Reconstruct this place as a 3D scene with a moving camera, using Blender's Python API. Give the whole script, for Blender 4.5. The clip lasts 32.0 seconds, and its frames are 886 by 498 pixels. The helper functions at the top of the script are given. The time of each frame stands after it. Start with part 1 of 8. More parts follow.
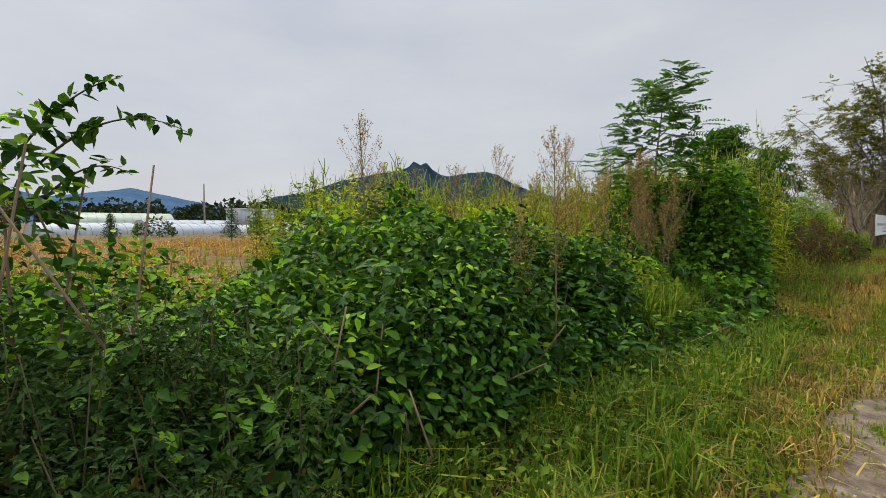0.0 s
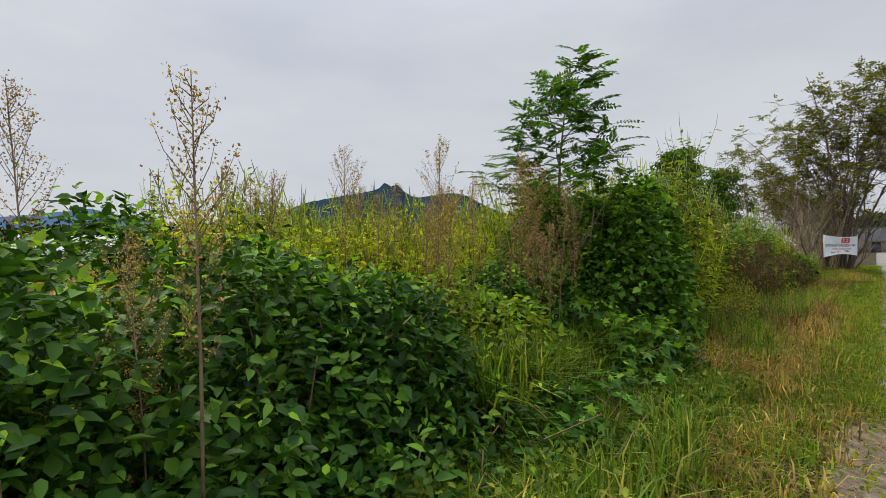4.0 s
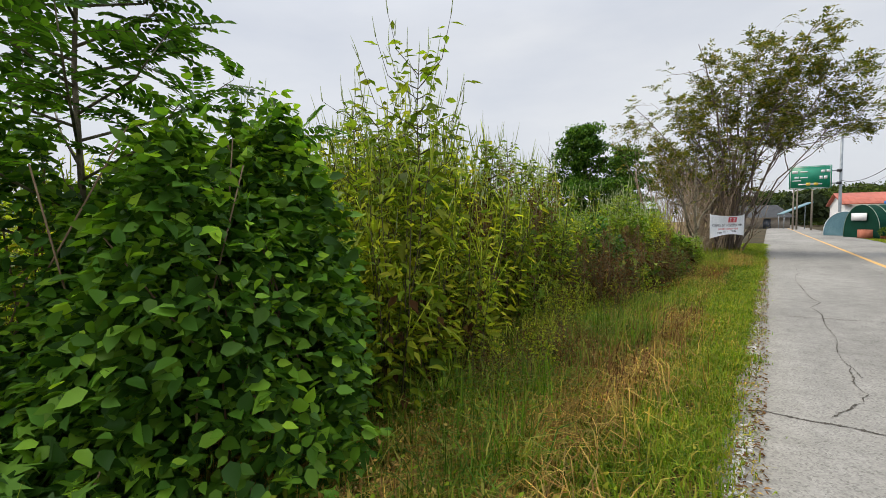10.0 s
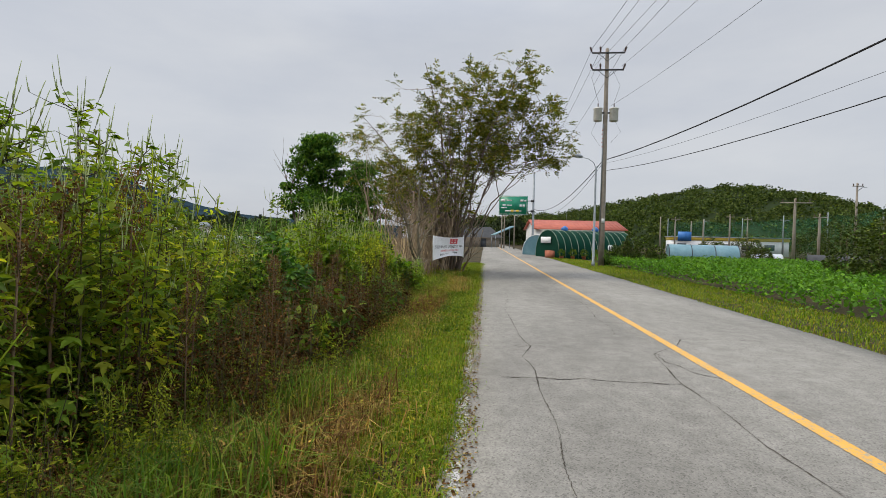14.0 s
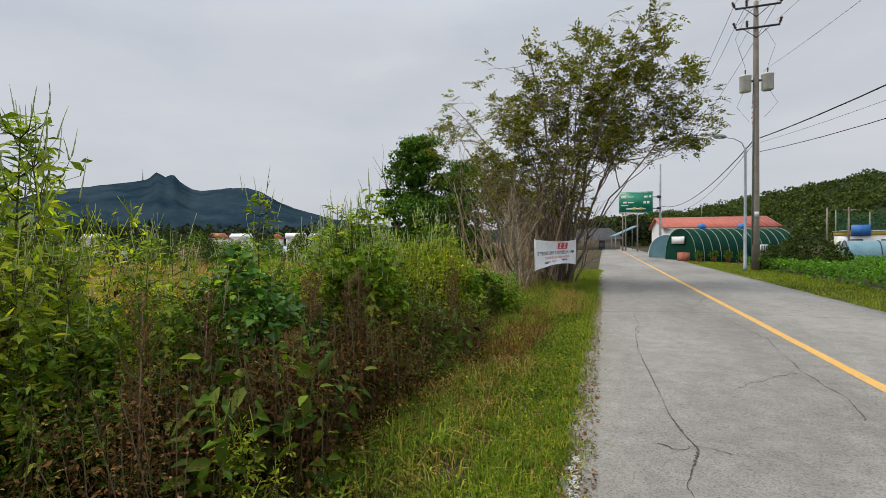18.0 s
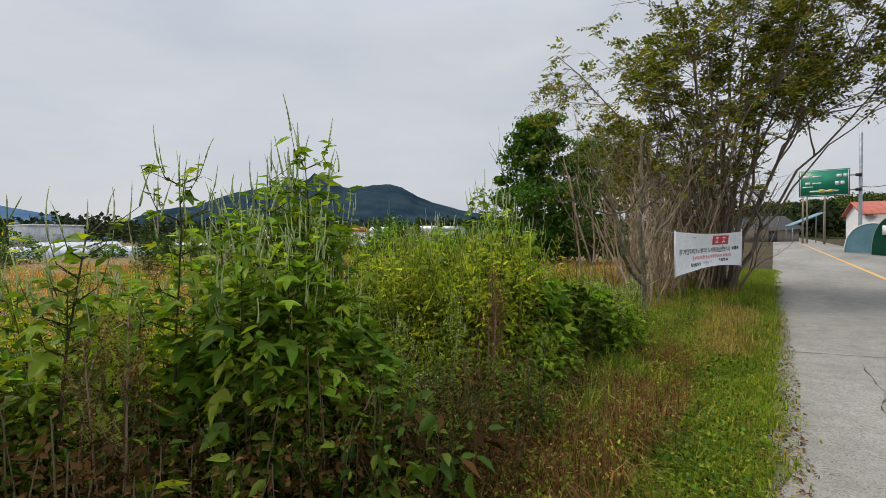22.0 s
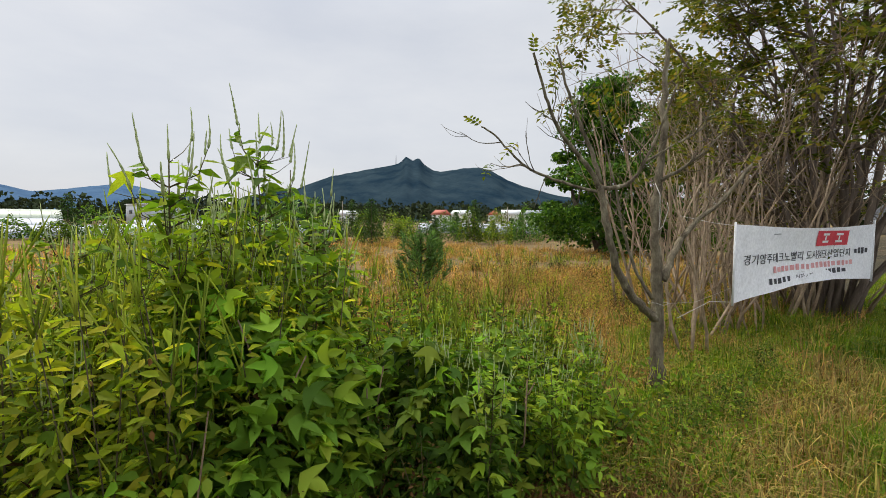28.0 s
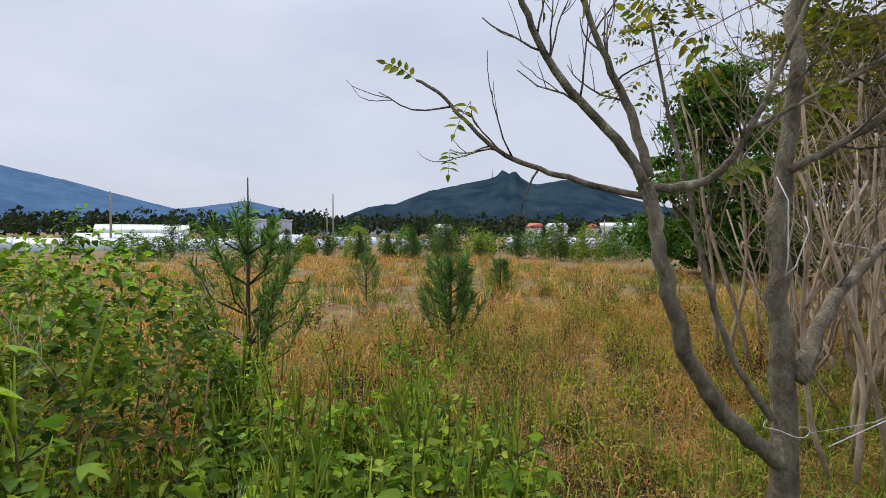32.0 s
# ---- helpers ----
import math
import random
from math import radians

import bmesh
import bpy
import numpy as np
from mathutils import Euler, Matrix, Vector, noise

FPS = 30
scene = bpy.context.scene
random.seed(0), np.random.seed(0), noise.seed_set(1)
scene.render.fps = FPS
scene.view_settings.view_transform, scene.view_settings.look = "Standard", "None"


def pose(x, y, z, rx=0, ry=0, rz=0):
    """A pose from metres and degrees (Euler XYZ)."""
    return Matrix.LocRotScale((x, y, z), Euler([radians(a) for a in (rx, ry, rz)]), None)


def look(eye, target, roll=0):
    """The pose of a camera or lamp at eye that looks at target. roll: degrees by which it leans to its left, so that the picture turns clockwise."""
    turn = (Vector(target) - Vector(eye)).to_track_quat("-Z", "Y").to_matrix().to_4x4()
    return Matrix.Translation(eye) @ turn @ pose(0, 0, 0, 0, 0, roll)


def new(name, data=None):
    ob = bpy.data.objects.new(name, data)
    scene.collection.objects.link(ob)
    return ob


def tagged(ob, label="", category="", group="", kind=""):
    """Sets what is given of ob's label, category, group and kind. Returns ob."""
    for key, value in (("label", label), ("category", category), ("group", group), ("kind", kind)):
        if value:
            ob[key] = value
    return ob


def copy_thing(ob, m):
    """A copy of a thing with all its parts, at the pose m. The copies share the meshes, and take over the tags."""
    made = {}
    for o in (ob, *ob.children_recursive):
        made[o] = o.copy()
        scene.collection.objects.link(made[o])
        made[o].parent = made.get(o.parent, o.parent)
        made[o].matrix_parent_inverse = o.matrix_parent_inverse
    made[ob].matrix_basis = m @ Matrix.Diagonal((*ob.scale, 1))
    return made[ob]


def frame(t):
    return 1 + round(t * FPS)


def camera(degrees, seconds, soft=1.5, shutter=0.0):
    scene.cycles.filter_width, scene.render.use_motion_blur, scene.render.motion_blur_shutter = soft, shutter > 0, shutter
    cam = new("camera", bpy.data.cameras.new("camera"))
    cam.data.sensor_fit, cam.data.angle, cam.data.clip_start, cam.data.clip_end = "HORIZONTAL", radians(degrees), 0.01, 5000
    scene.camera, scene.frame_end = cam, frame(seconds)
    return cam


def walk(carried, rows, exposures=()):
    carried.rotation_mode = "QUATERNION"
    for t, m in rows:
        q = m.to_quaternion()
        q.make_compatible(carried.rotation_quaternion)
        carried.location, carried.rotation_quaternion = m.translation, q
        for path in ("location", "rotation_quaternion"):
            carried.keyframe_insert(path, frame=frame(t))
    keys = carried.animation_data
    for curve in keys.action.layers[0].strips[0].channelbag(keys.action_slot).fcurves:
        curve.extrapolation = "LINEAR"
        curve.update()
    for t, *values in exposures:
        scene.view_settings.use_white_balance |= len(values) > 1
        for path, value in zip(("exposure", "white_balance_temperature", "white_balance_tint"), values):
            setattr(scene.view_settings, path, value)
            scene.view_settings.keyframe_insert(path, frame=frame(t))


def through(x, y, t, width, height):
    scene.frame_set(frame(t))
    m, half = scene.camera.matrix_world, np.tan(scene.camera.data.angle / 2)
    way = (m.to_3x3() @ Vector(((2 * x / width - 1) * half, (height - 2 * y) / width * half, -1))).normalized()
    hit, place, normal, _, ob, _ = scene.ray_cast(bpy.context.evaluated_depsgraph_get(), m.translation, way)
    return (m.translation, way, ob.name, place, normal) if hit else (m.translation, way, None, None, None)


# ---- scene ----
cam = camera(85.9, 32.0, soft=0.34)
PATH = [
    (0, (0.02, 4.502, 1.232), (-1.411, 5.896, 1.127), 0.2),
    (0.5, (-0.019, 4.744, 1.228), (-1.364, 6.22, 1.118), 0.6),
    (1, (-0.04, 5.021, 1.237), (-1.332, 6.543, 1.125), 0.9),
    (1.5, (-0.034, 5.285, 1.263), (-1.379, 6.764, 1.213), 0.8),
    (2, (-0.098, 5.531, 1.287), (-1.47, 6.986, 1.26), 0.5),
    (2.5, (-0.1, 5.787, 1.293), (-1.472, 7.242, 1.263), -0.3),
    (3, (-0.045, 6.016, 1.303), (-1.433, 7.455, 1.276), -0.2),
    (3.5, (-0.044, 6.245, 1.282), (-1.429, 7.688, 1.267), -0.1),
    (4, (-0.05, 6.5, 1.29), (-1.397, 7.979, 1.273), -0.0),
    (4.5, (0.018, 6.783, 1.298), (-1.33, 8.261, 1.291), 0.2),
    (6.5, (-0.014, 7.947, 1.37), (-1.267, 9.505, 1.416), 0.6),
    (7, (-0.012, 8.257, 1.365), (-1.187, 9.876, 1.381), 0.6),
    (7.5, (0.046, 8.586, 1.359), (-1.121, 10.21, 1.334), 0.4),
    (8, (0.08, 8.981, 1.37), (-1.052, 10.629, 1.317), 0.7),
    (8.5, (0.132, 9.378, 1.381), (-0.978, 11.041, 1.325), -0.6),
    (9, (0.161, 9.781, 1.405), (-0.972, 11.427, 1.346), -0.8),
    (9.5, (0.146, 10.154, 1.421), (-0.986, 11.801, 1.363), -0.8),
    (10, (0.172, 10.556, 1.434), (-0.955, 12.205, 1.327), -0.5),
    (10.5, (0.137, 10.92, 1.465), (-0.952, 12.592, 1.329), 0.2),
    (11, (0.082, 11.371, 1.46), (-0.914, 13.099, 1.312), 1.3),
    (11.5, (0.11, 11.876, 1.442), (-0.757, 13.673, 1.302), 1.5),
    (12, (0.06, 12.259, 1.512), (-0.604, 14.14, 1.374), 2.2),
    (12.5, (0.093, 12.705, 1.532), (-0.435, 14.63, 1.407), 1.9),
    (13, (0.157, 13.083, 1.577), (-0.254, 15.038, 1.489), 2.2),
    (13.5, (0.178, 13.435, 1.585), (-0.064, 15.419, 1.527), 1.5),
    (14, (0.224, 13.77, 1.583), (0.05, 15.762, 1.539), 1.3),
    (14.5, (0.296, 14.097, 1.595), (0.151, 16.092, 1.562), 1.6),
    (16.5, (0.388, 15.502, 1.651), (0.253, 17.497, 1.61), 0.6),
    (17, (0.413, 15.974, 1.626), (0.033, 17.937, 1.599), -0.5),
    (17.5, (0.339, 16.402, 1.612), (-0.221, 18.322, 1.593), -0.4),
    (18, (0.258, 16.817, 1.614), (-0.382, 18.712, 1.587), -0.4),
    (18.5, (0.233, 17.252, 1.62), (-0.488, 19.117, 1.591), -0.2),
    (19, (0.163, 17.707, 1.619), (-0.575, 19.566, 1.59), -0.2),
    (19.5, (0.152, 18.129, 1.637), (-0.648, 19.962, 1.595), -0.6),
    (20, (0.146, 18.531, 1.645), (-0.715, 20.336, 1.588), -0.5),
    (20.5, (0.06, 19.012, 1.649), (-0.871, 20.781, 1.596), -0.3),
    (21, (0.042, 19.487, 1.658), (-1.018, 21.183, 1.606), -0.4),
    (21.5, (-0.022, 19.879, 1.661), (-1.104, 21.559, 1.606), -0.3),
    (22, (-0.022, 20.238, 1.653), (-1.162, 21.88, 1.598), -0.7),
    (22.5, (-0.021, 20.543, 1.681), (-1.28, 22.095, 1.627), -0.8),
    (23, (-0.086, 20.966, 1.727), (-1.432, 22.443, 1.675), -1.1),
    (23.5, (-0.092, 21.395, 1.756), (-1.514, 22.8, 1.705), -1.2),
    (24, (-0.1, 21.731, 1.738), (-1.558, 23.099, 1.685), -1.3),
    (24.5, (-0.155, 21.999, 1.725), (-1.574, 23.407, 1.666), -0.8),
    (25, (-0.113, 22.229, 1.676), (-1.515, 23.654, 1.589), -0.3),
    (25.5, (-0.099, 22.463, 1.656), (-1.511, 23.876, 1.545), 0.0),
    (27.5, (-0.117, 24.029, 1.732), (-1.55, 25.421, 1.635), 0.1),
    (28, (-0.116, 24.371, 1.706), (-1.537, 25.773, 1.584), 0.3),
    (28.5, (-0.141, 24.691, 1.689), (-1.546, 26.109, 1.558), 0.5),
    (29, (-0.194, 25.003, 1.706), (-1.606, 26.413, 1.57), 0.0),
    (29.5, (-0.204, 25.316, 1.711), (-1.67, 26.667, 1.553), -0.2),
    (30, (-0.29, 25.608, 1.698), (-1.813, 26.894, 1.538), -0.3),
    (30.5, (-0.446, 25.896, 1.701), (-2.018, 27.12, 1.527), -0.5),
    (31, (-0.618, 26.197, 1.732), (-2.22, 27.379, 1.541), -0.4),
    (31.5, (-0.808, 26.392, 1.784), (-2.409, 27.585, 1.669), -0.1),
    (32, (-0.942, 26.528, 1.803), (-2.617, 27.619, 1.735), 0.2),
]
walk(cam, [(t, look(e, g, r)) for t, e, g, r in PATH], exposures=[(0, 0.03, 6500, 10), (4, 0.03, 6500, 10), (7, 0.12, 6500, 10), (9, 0.18, 6500, 10), (10, 0.29, 6550, 10), (11, 0.44, 6600, 10), (12, 0.3, 6600, 10), (13, 0.14, 6500, 10), (14, 0.03, 6500, 10), (18, 0.0, 6500, 10), (22, 0.02, 6500, 10), (24, 0.08, 6500, 10), (25, 0.2, 6550, 10), (26, 0.22, 6550, 10), (28, 0.24, 6600, 10), (29, 0.3, 6550, 11), (30, 0.3, 6450, 12), (31, 0.28, 6250, 14), (32, 0.13, 6050, 14)])

# ---- world, sun ----
SUN_AZ, SUN_EL = -95.0, 54.0          # degrees, from +y towards +x; above the horizon
world = bpy.data.worlds.new("overcast_sky")
scene.world = world
world.use_nodes = True
wn, wl = world.node_tree.nodes, world.node_tree.links
wn.clear()
w_out = wn.new("ShaderNodeOutputWorld")
w_bg = wn.new("ShaderNodeBackground")
w_sky = wn.new("ShaderNodeTexSky")
w_sky.sky_type, w_sky.sun_disc = "NISHITA", False
w_sky.sun_elevation, w_sky.sun_rotation = radians(SUN_EL), radians(SUN_AZ)
w_sky.dust_density, w_sky.air_density, w_sky.ozone_density = 3.0, 1.0, 2.0
w_co = wn.new("ShaderNodeTexCoord")
w_map = wn.new("ShaderNodeMapping")
w_map.inputs["Scale"].default_value = (1.0, 1.0, 3.2)
w_noise = wn.new("ShaderNodeTexNoise")
w_noise.inputs["Scale"].default_value, w_noise.inputs["Detail"].default_value = 1.7, 6.0
w_noise.inputs["Roughness"].default_value = 0.55
w_ramp = wn.new("ShaderNodeValToRGB")
w_ramp.color_ramp.elements[0].position, w_ramp.color_ramp.elements[0].color = 0.33, (6.42, 6.82, 7.6, 1)
w_ramp.color_ramp.elements[1].position, w_ramp.color_ramp.elements[1].color = 0.68, (8.02, 8.25, 8.62, 1)
w_mix = wn.new("ShaderNodeMixRGB")
w_mix.inputs[0].default_value = 0.86
wl.new(w_co.outputs["Generated"], w_map.inputs["Vector"])
wl.new(w_map.outputs[0], w_noise.inputs["Vector"])
wl.new(w_noise.outputs["Fac"], w_ramp.inputs[0])
wl.new(w_sky.outputs[0], w_mix.inputs[1])
wl.new(w_ramp.outputs[0], w_mix.inputs[2])
# an overcast sky is brighter overhead than low down
w_sep = wn.new("ShaderNodeSeparateXYZ")
wl.new(w_co.outputs["Generated"], w_sep.inputs[0])
w_up = wn.new("ShaderNodeMapRange")
w_up.interpolation_type = "SMOOTHSTEP"
w_up.inputs["From Min"].default_value, w_up.inputs["From Max"].default_value = 0.35, 1.0
w_up.inputs["To Min"].default_value, w_up.inputs["To Max"].default_value = 1.0, 3.1
wl.new(w_sep.outputs["Z"], w_up.inputs["Value"])
w_gain = wn.new("ShaderNodeVectorMath")
w_gain.operation = "SCALE"
wl.new(w_mix.outputs[0], w_gain.inputs[0])
wl.new(w_up.outputs[0], w_gain.inputs["Scale"])
wl.new(w_gain.outputs[0], w_bg.inputs[0])
w_bg.inputs[1].default_value = 0.086
wl.new(w_bg.outputs[0], w_out.inputs[0])

sun = new("sun", bpy.data.lights.new("sun", "SUN"))
sun.data.energy, sun.data.angle, sun.data.color = 1.9, radians(12), (1.0, 0.91, 0.76)
_d = Vector((math.sin(radians(SUN_AZ)) * math.cos(radians(SUN_EL)), math.cos(radians(SUN_AZ)) * math.cos(radians(SUN_EL)), math.sin(radians(SUN_EL))))
sun.matrix_world = look(_d * 200, (0, 0, 0))


# ---- materials ----
def mat(name, build):
    m = bpy.data.materials.new(name)
    m.use_nodes = True
    nt = m.node_tree
    nt.nodes.clear()
    out = nt.nodes.new("ShaderNodeOutputMaterial")
    nt.links.new(build(nt), out.inputs["Surface"])
    return m


def nnew(nt, kind, **values):
    n = nt.nodes.new(kind)
    for k, v in values.items():
        n.inputs[k.replace("_", " ")].default_value = v
    return n


def rgba(c):
    return (c[0], c[1], c[2], 1.0)


def ramp(nt, fac, stops):
    r = nt.nodes.new("ShaderNodeValToRGB")
    els = r.color_ramp.elements
    while len(els) < len(stops):
        els.new(0.5)
    for e, (p, c) in zip(els, stops):
        e.position, e.color = p, rgba(c)
    nt.links.new(fac, r.inputs[0])
    return r.outputs[0]


def noise_tex(nt, scale, detail=4.0, rough=0.6, stretch=None):
    co = nt.nodes.new("ShaderNodeTexCoord")
    src = co.outputs["Object"]
    if stretch:
        mp = nnew(nt, "ShaderNodeMapping", Scale=stretch)
        nt.links.new(src, mp.inputs["Vector"])
        src = mp.outputs[0]
    n = nnew(nt, "ShaderNodeTexNoise", Scale=scale, Detail=detail, Roughness=rough)
    nt.links.new(src, n.inputs["Vector"])
    return n.outputs["Fac"]


def mixc(nt, fac, a, b, mode="MIX"):
    m = nt.nodes.new("ShaderNodeMixRGB")
    m.blend_type = mode
    for sock, v in zip(m.inputs, (fac, a, b)):
        if isinstance(v, (int, float)):
            sock.default_value = v
        elif isinstance(v, tuple):
            sock.default_value = rgba(v)
        else:
            nt.links.new(v, sock)
    return m.outputs[0]


def leaf_mat(name, cols, through=0.38, gloss=0.5, patch=0.5, spec=0.09):
    """Leaves: colour differs leaf by leaf and in patches, light shines through."""
    def build(nt):
        geo = nt.nodes.new("ShaderNodeNewGeometry")
        info = nt.nodes.new("ShaderNodeObjectInfo")
        add = nt.nodes.new("ShaderNodeMath")
        add.operation = "ADD"
        nt.links.new(geo.outputs["Random Per Island"], add.inputs[0])
        nt.links.new(info.outputs["Random"], add.inputs[1])
        wrap = nt.nodes.new("ShaderNodeMath")
        wrap.operation = "FRACT"
        nt.links.new(add.outputs[0], wrap.inputs[0])
        c = ramp(nt, wrap.outputs[0], [(i / max(1, len(cols) - 1), k) for i, k in enumerate(cols)])
        spot = ramp(nt, noise_tex(nt, 1.6, 3), [(0.35, (0.7, 0.72, 0.6)), (0.65, (1.25, 1.2, 1.1))])
        c = mixc(nt, patch, c, spot, "MULTIPLY")
        tone = ramp(nt, info.outputs["Random"], [(0.0, (0.85, 0.9, 0.85)), (0.5, (1, 1, 1)), (1.0, (1.18, 1.1, 0.9))])
        c = mixc(nt, 0.8, c, tone, "MULTIPLY")
        mul = nt.nodes.new("ShaderNodeMath")
        mul.operation = "MULTIPLY"
        mul.inputs[1].default_value = 17.3
        nt.links.new(geo.outputs["Random Per Island"], mul.inputs[0])
        again = nt.nodes.new("ShaderNodeMath")
        again.operation = "FRACT"
        nt.links.new(mul.outputs[0], again.inputs[0])
        c = mixc(nt, 1.0, c, ramp(nt, again.outputs[0], [(0.0, (0.5, 0.52, 0.52)), (0.5, (0.9, 0.9, 0.88)), (0.8, (1.17, 1.15, 1.08)), (1.0, (1.55, 1.48, 1.25))]), "MULTIPLY")
        p = nnew(nt, "ShaderNodeBsdfPrincipled", Roughness=gloss)
        p.inputs["Specular IOR Level"].default_value = spec
        nt.links.new(c, p.inputs["Base Color"])
        t = nt.nodes.new("ShaderNodeBsdfTranslucent")
        nt.links.new(mixc(nt, 1.0, c, (1.5, 1.55, 0.62), "MULTIPLY"), t.inputs[0])
        m = nt.nodes.new("ShaderNodeMixShader")
        m.inputs[0].default_value = through
        nt.links.new(p.outputs[0], m.inputs[1])
        nt.links.new(t.outputs[0], m.inputs[2])
        return m.outputs[0]
    return mat(name, build)


def rough_mat(name, stops, scale=6.0, rough=0.8, bump=0.3, metal=0.0, stretch=None, fine=None, spec=0.4):
    """A solid surface: a colour ramp over noise at one scale, a finer one over it, and bump."""
    def build(nt):
        f1 = noise_tex(nt, scale, 5, 0.6, stretch)
        c = ramp(nt, f1, stops)
        f2 = noise_tex(nt, fine or scale * 9, 3, 0.6, stretch)
        c = mixc(nt, 0.5, c, ramp(nt, f2, [(0.3, (0.75, 0.75, 0.75)), (0.7, (1.22, 1.22, 1.22))]), "MULTIPLY")
        p = nnew(nt, "ShaderNodeBsdfPrincipled", Roughness=rough, Metallic=metal)
        p.inputs["Specular IOR Level"].default_value = spec
        nt.links.new(c, p.inputs["Base Color"])
        b = nnew(nt, "ShaderNodeBump", Strength=bump, Distance=0.02)
        nt.links.new(f2, b.inputs["Height"])
        nt.links.new(b.outputs[0], p.inputs["Normal"])
        return p.outputs[0]
    return mat(name, build)


M_VINE = leaf_mat("vine_leaf", [(0.0197, 0.0626, 0.00917), (0.0348, 0.1, 0.0131), (0.059, 0.149, 0.017), (0.109, 0.226, 0.0249)], 0.2, 0.5, spec=0.16)
M_VINE_YOUNG = leaf_mat("young_vine_leaf", [(0.12, 0.265, 0.023), (0.197, 0.368, 0.031), (0.275, 0.425, 0.0403)], 0.38)
M_VINE_LIGHT = leaf_mat("bean_vine_leaf", [(0.028, 0.082, 0.012), (0.052, 0.14, 0.017), (0.092, 0.21, 0.023), (0.165, 0.31, 0.034)], 0.3, 0.5, spec=0.16)
M_WEED = leaf_mat("weed_leaf", [(0.0362, 0.0816, 0.0108), (0.0624, 0.124, 0.0151), (0.106, 0.178, 0.0205), (0.181, 0.218, 0.0302)], 0.28)
M_RAG = leaf_mat("ragweed_leaf", [(0.0816, 0.151, 0.0174), (0.133, 0.218, 0.0234), (0.209, 0.291, 0.0304), (0.245, 0.268, 0.031)], 0.36)
M_YELLOWWEED = leaf_mat("yellowing_leaf", [(0.214, 0.293, 0.0273), (0.31, 0.38, 0.0348), (0.427, 0.414, 0.0447), (0.175, 0.265, 0.0298)], 0.5)
M_FRESH = leaf_mat("fresh_weed_leaf", [(0.088, 0.176, 0.022), (0.152, 0.268, 0.03), (0.235, 0.352, 0.037), (0.295, 0.345, 0.039)], 0.4)
M_MUG = leaf_mat("mugwort_leaf", [(0.0238, 0.0527, 0.0136), (0.0382, 0.0765, 0.0187), (0.0638, 0.102, 0.0272)], 0.2, 0.65)
M_DRYLEAF = leaf_mat("withered_leaf", [(0.0345, 0.017, 0.008), (0.0633, 0.031, 0.0128), (0.115, 0.062, 0.024), (0.0575, 0.042, 0.012)], 0.14, 0.8, spec=0.03)
M_RUST = leaf_mat("rusty_seed_head", [(0.085, 0.042, 0.02), (0.14, 0.072, 0.034), (0.22, 0.13, 0.06)], 0.25, 0.8, spec=0.03)
M_YSPIKE = leaf_mat("yellow_green_spike", [(0.26, 0.34, 0.04), (0.36, 0.43, 0.06), (0.45, 0.48, 0.09)], 0.4, 0.6)
M_PLUME = leaf_mat("dry_seed_head", [(0.22, 0.135, 0.065), (0.33, 0.215, 0.11), (0.42, 0.3, 0.16)], 0.35, 0.8)
M_GRASS = leaf_mat("verge_grass", [(0.0767, 0.151, 0.0131), (0.125, 0.212, 0.0171), (0.192, 0.257, 0.0231), (0.307, 0.262, 0.0554)], 0.38, 0.5)
M_TALLGRASS = leaf_mat("tall_grass", [(0.0624, 0.132, 0.0151), (0.106, 0.198, 0.0205), (0.168, 0.252, 0.0292), (0.349, 0.306, 0.081)], 0.34, 0.5)
M_DRYGRASS = leaf_mat("dry_brown_grass", [(0.21, 0.121, 0.0498), (0.322, 0.202, 0.078), (0.476, 0.355, 0.134), (0.239, 0.251, 0.0606)], 0.32, 0.8)
M_GOLD = leaf_mat("golden_meadow_grass", [(0.297, 0.15, 0.0646), (0.413, 0.233, 0.103), (0.509, 0.339, 0.171), (0.233, 0.194, 0.0646)], 0.36, 0.8)
M_LOCUST = leaf_mat("locust_leaflet", [(0.0315, 0.0893, 0.0126), (0.0578, 0.142, 0.0179), (0.105, 0.21, 0.0242)], 0.45, 0.45)
M_TREELEAF = leaf_mat("big_tree_leaf", [(0.05, 0.078, 0.017), (0.092, 0.12, 0.023), (0.17, 0.185, 0.033), (0.2, 0.145, 0.042)], 0.42)
M_LASTLEAF = leaf_mat("last_yellowing_leaf", [(0.08, 0.12, 0.022), (0.14, 0.17, 0.03), (0.22, 0.17, 0.04)], 0.4)
M_SHRUB = leaf_mat("field_shrub_leaf", [(0.03, 0.05, 0.014), (0.05, 0.078, 0.018), (0.085, 0.115, 0.026)], 0.22, 0.6)
M_DARKTREE = leaf_mat("climber_leaf_on_tree", [(0.0325, 0.0875, 0.0175), (0.052, 0.125, 0.0225), (0.091, 0.188, 0.03), (0.143, 0.25, 0.0375)], 0.34)
M_SPRUCE = leaf_mat("spruce_needle", [(0.03, 0.075, 0.022), (0.05, 0.11, 0.028), (0.085, 0.155, 0.035)], 0.15, 0.6)
M_PINE = leaf_mat("pine_needle", [(0.098, 0.21, 0.077), (0.147, 0.28, 0.098), (0.196, 0.336, 0.112)], 0.35, 0.55)
M_CROP = leaf_mat("bean_crop_leaf", [(0.0625, 0.163, 0.0225), (0.1, 0.231, 0.0275), (0.156, 0.3, 0.035)], 0.36)
M_WOODS = leaf_mat("woods_foliage", [(0.0319, 0.0522, 0.0159), (0.0522, 0.0812, 0.0203), (0.0812, 0.113, 0.0275), (0.104, 0.123, 0.0362)], 0.2, 0.8)
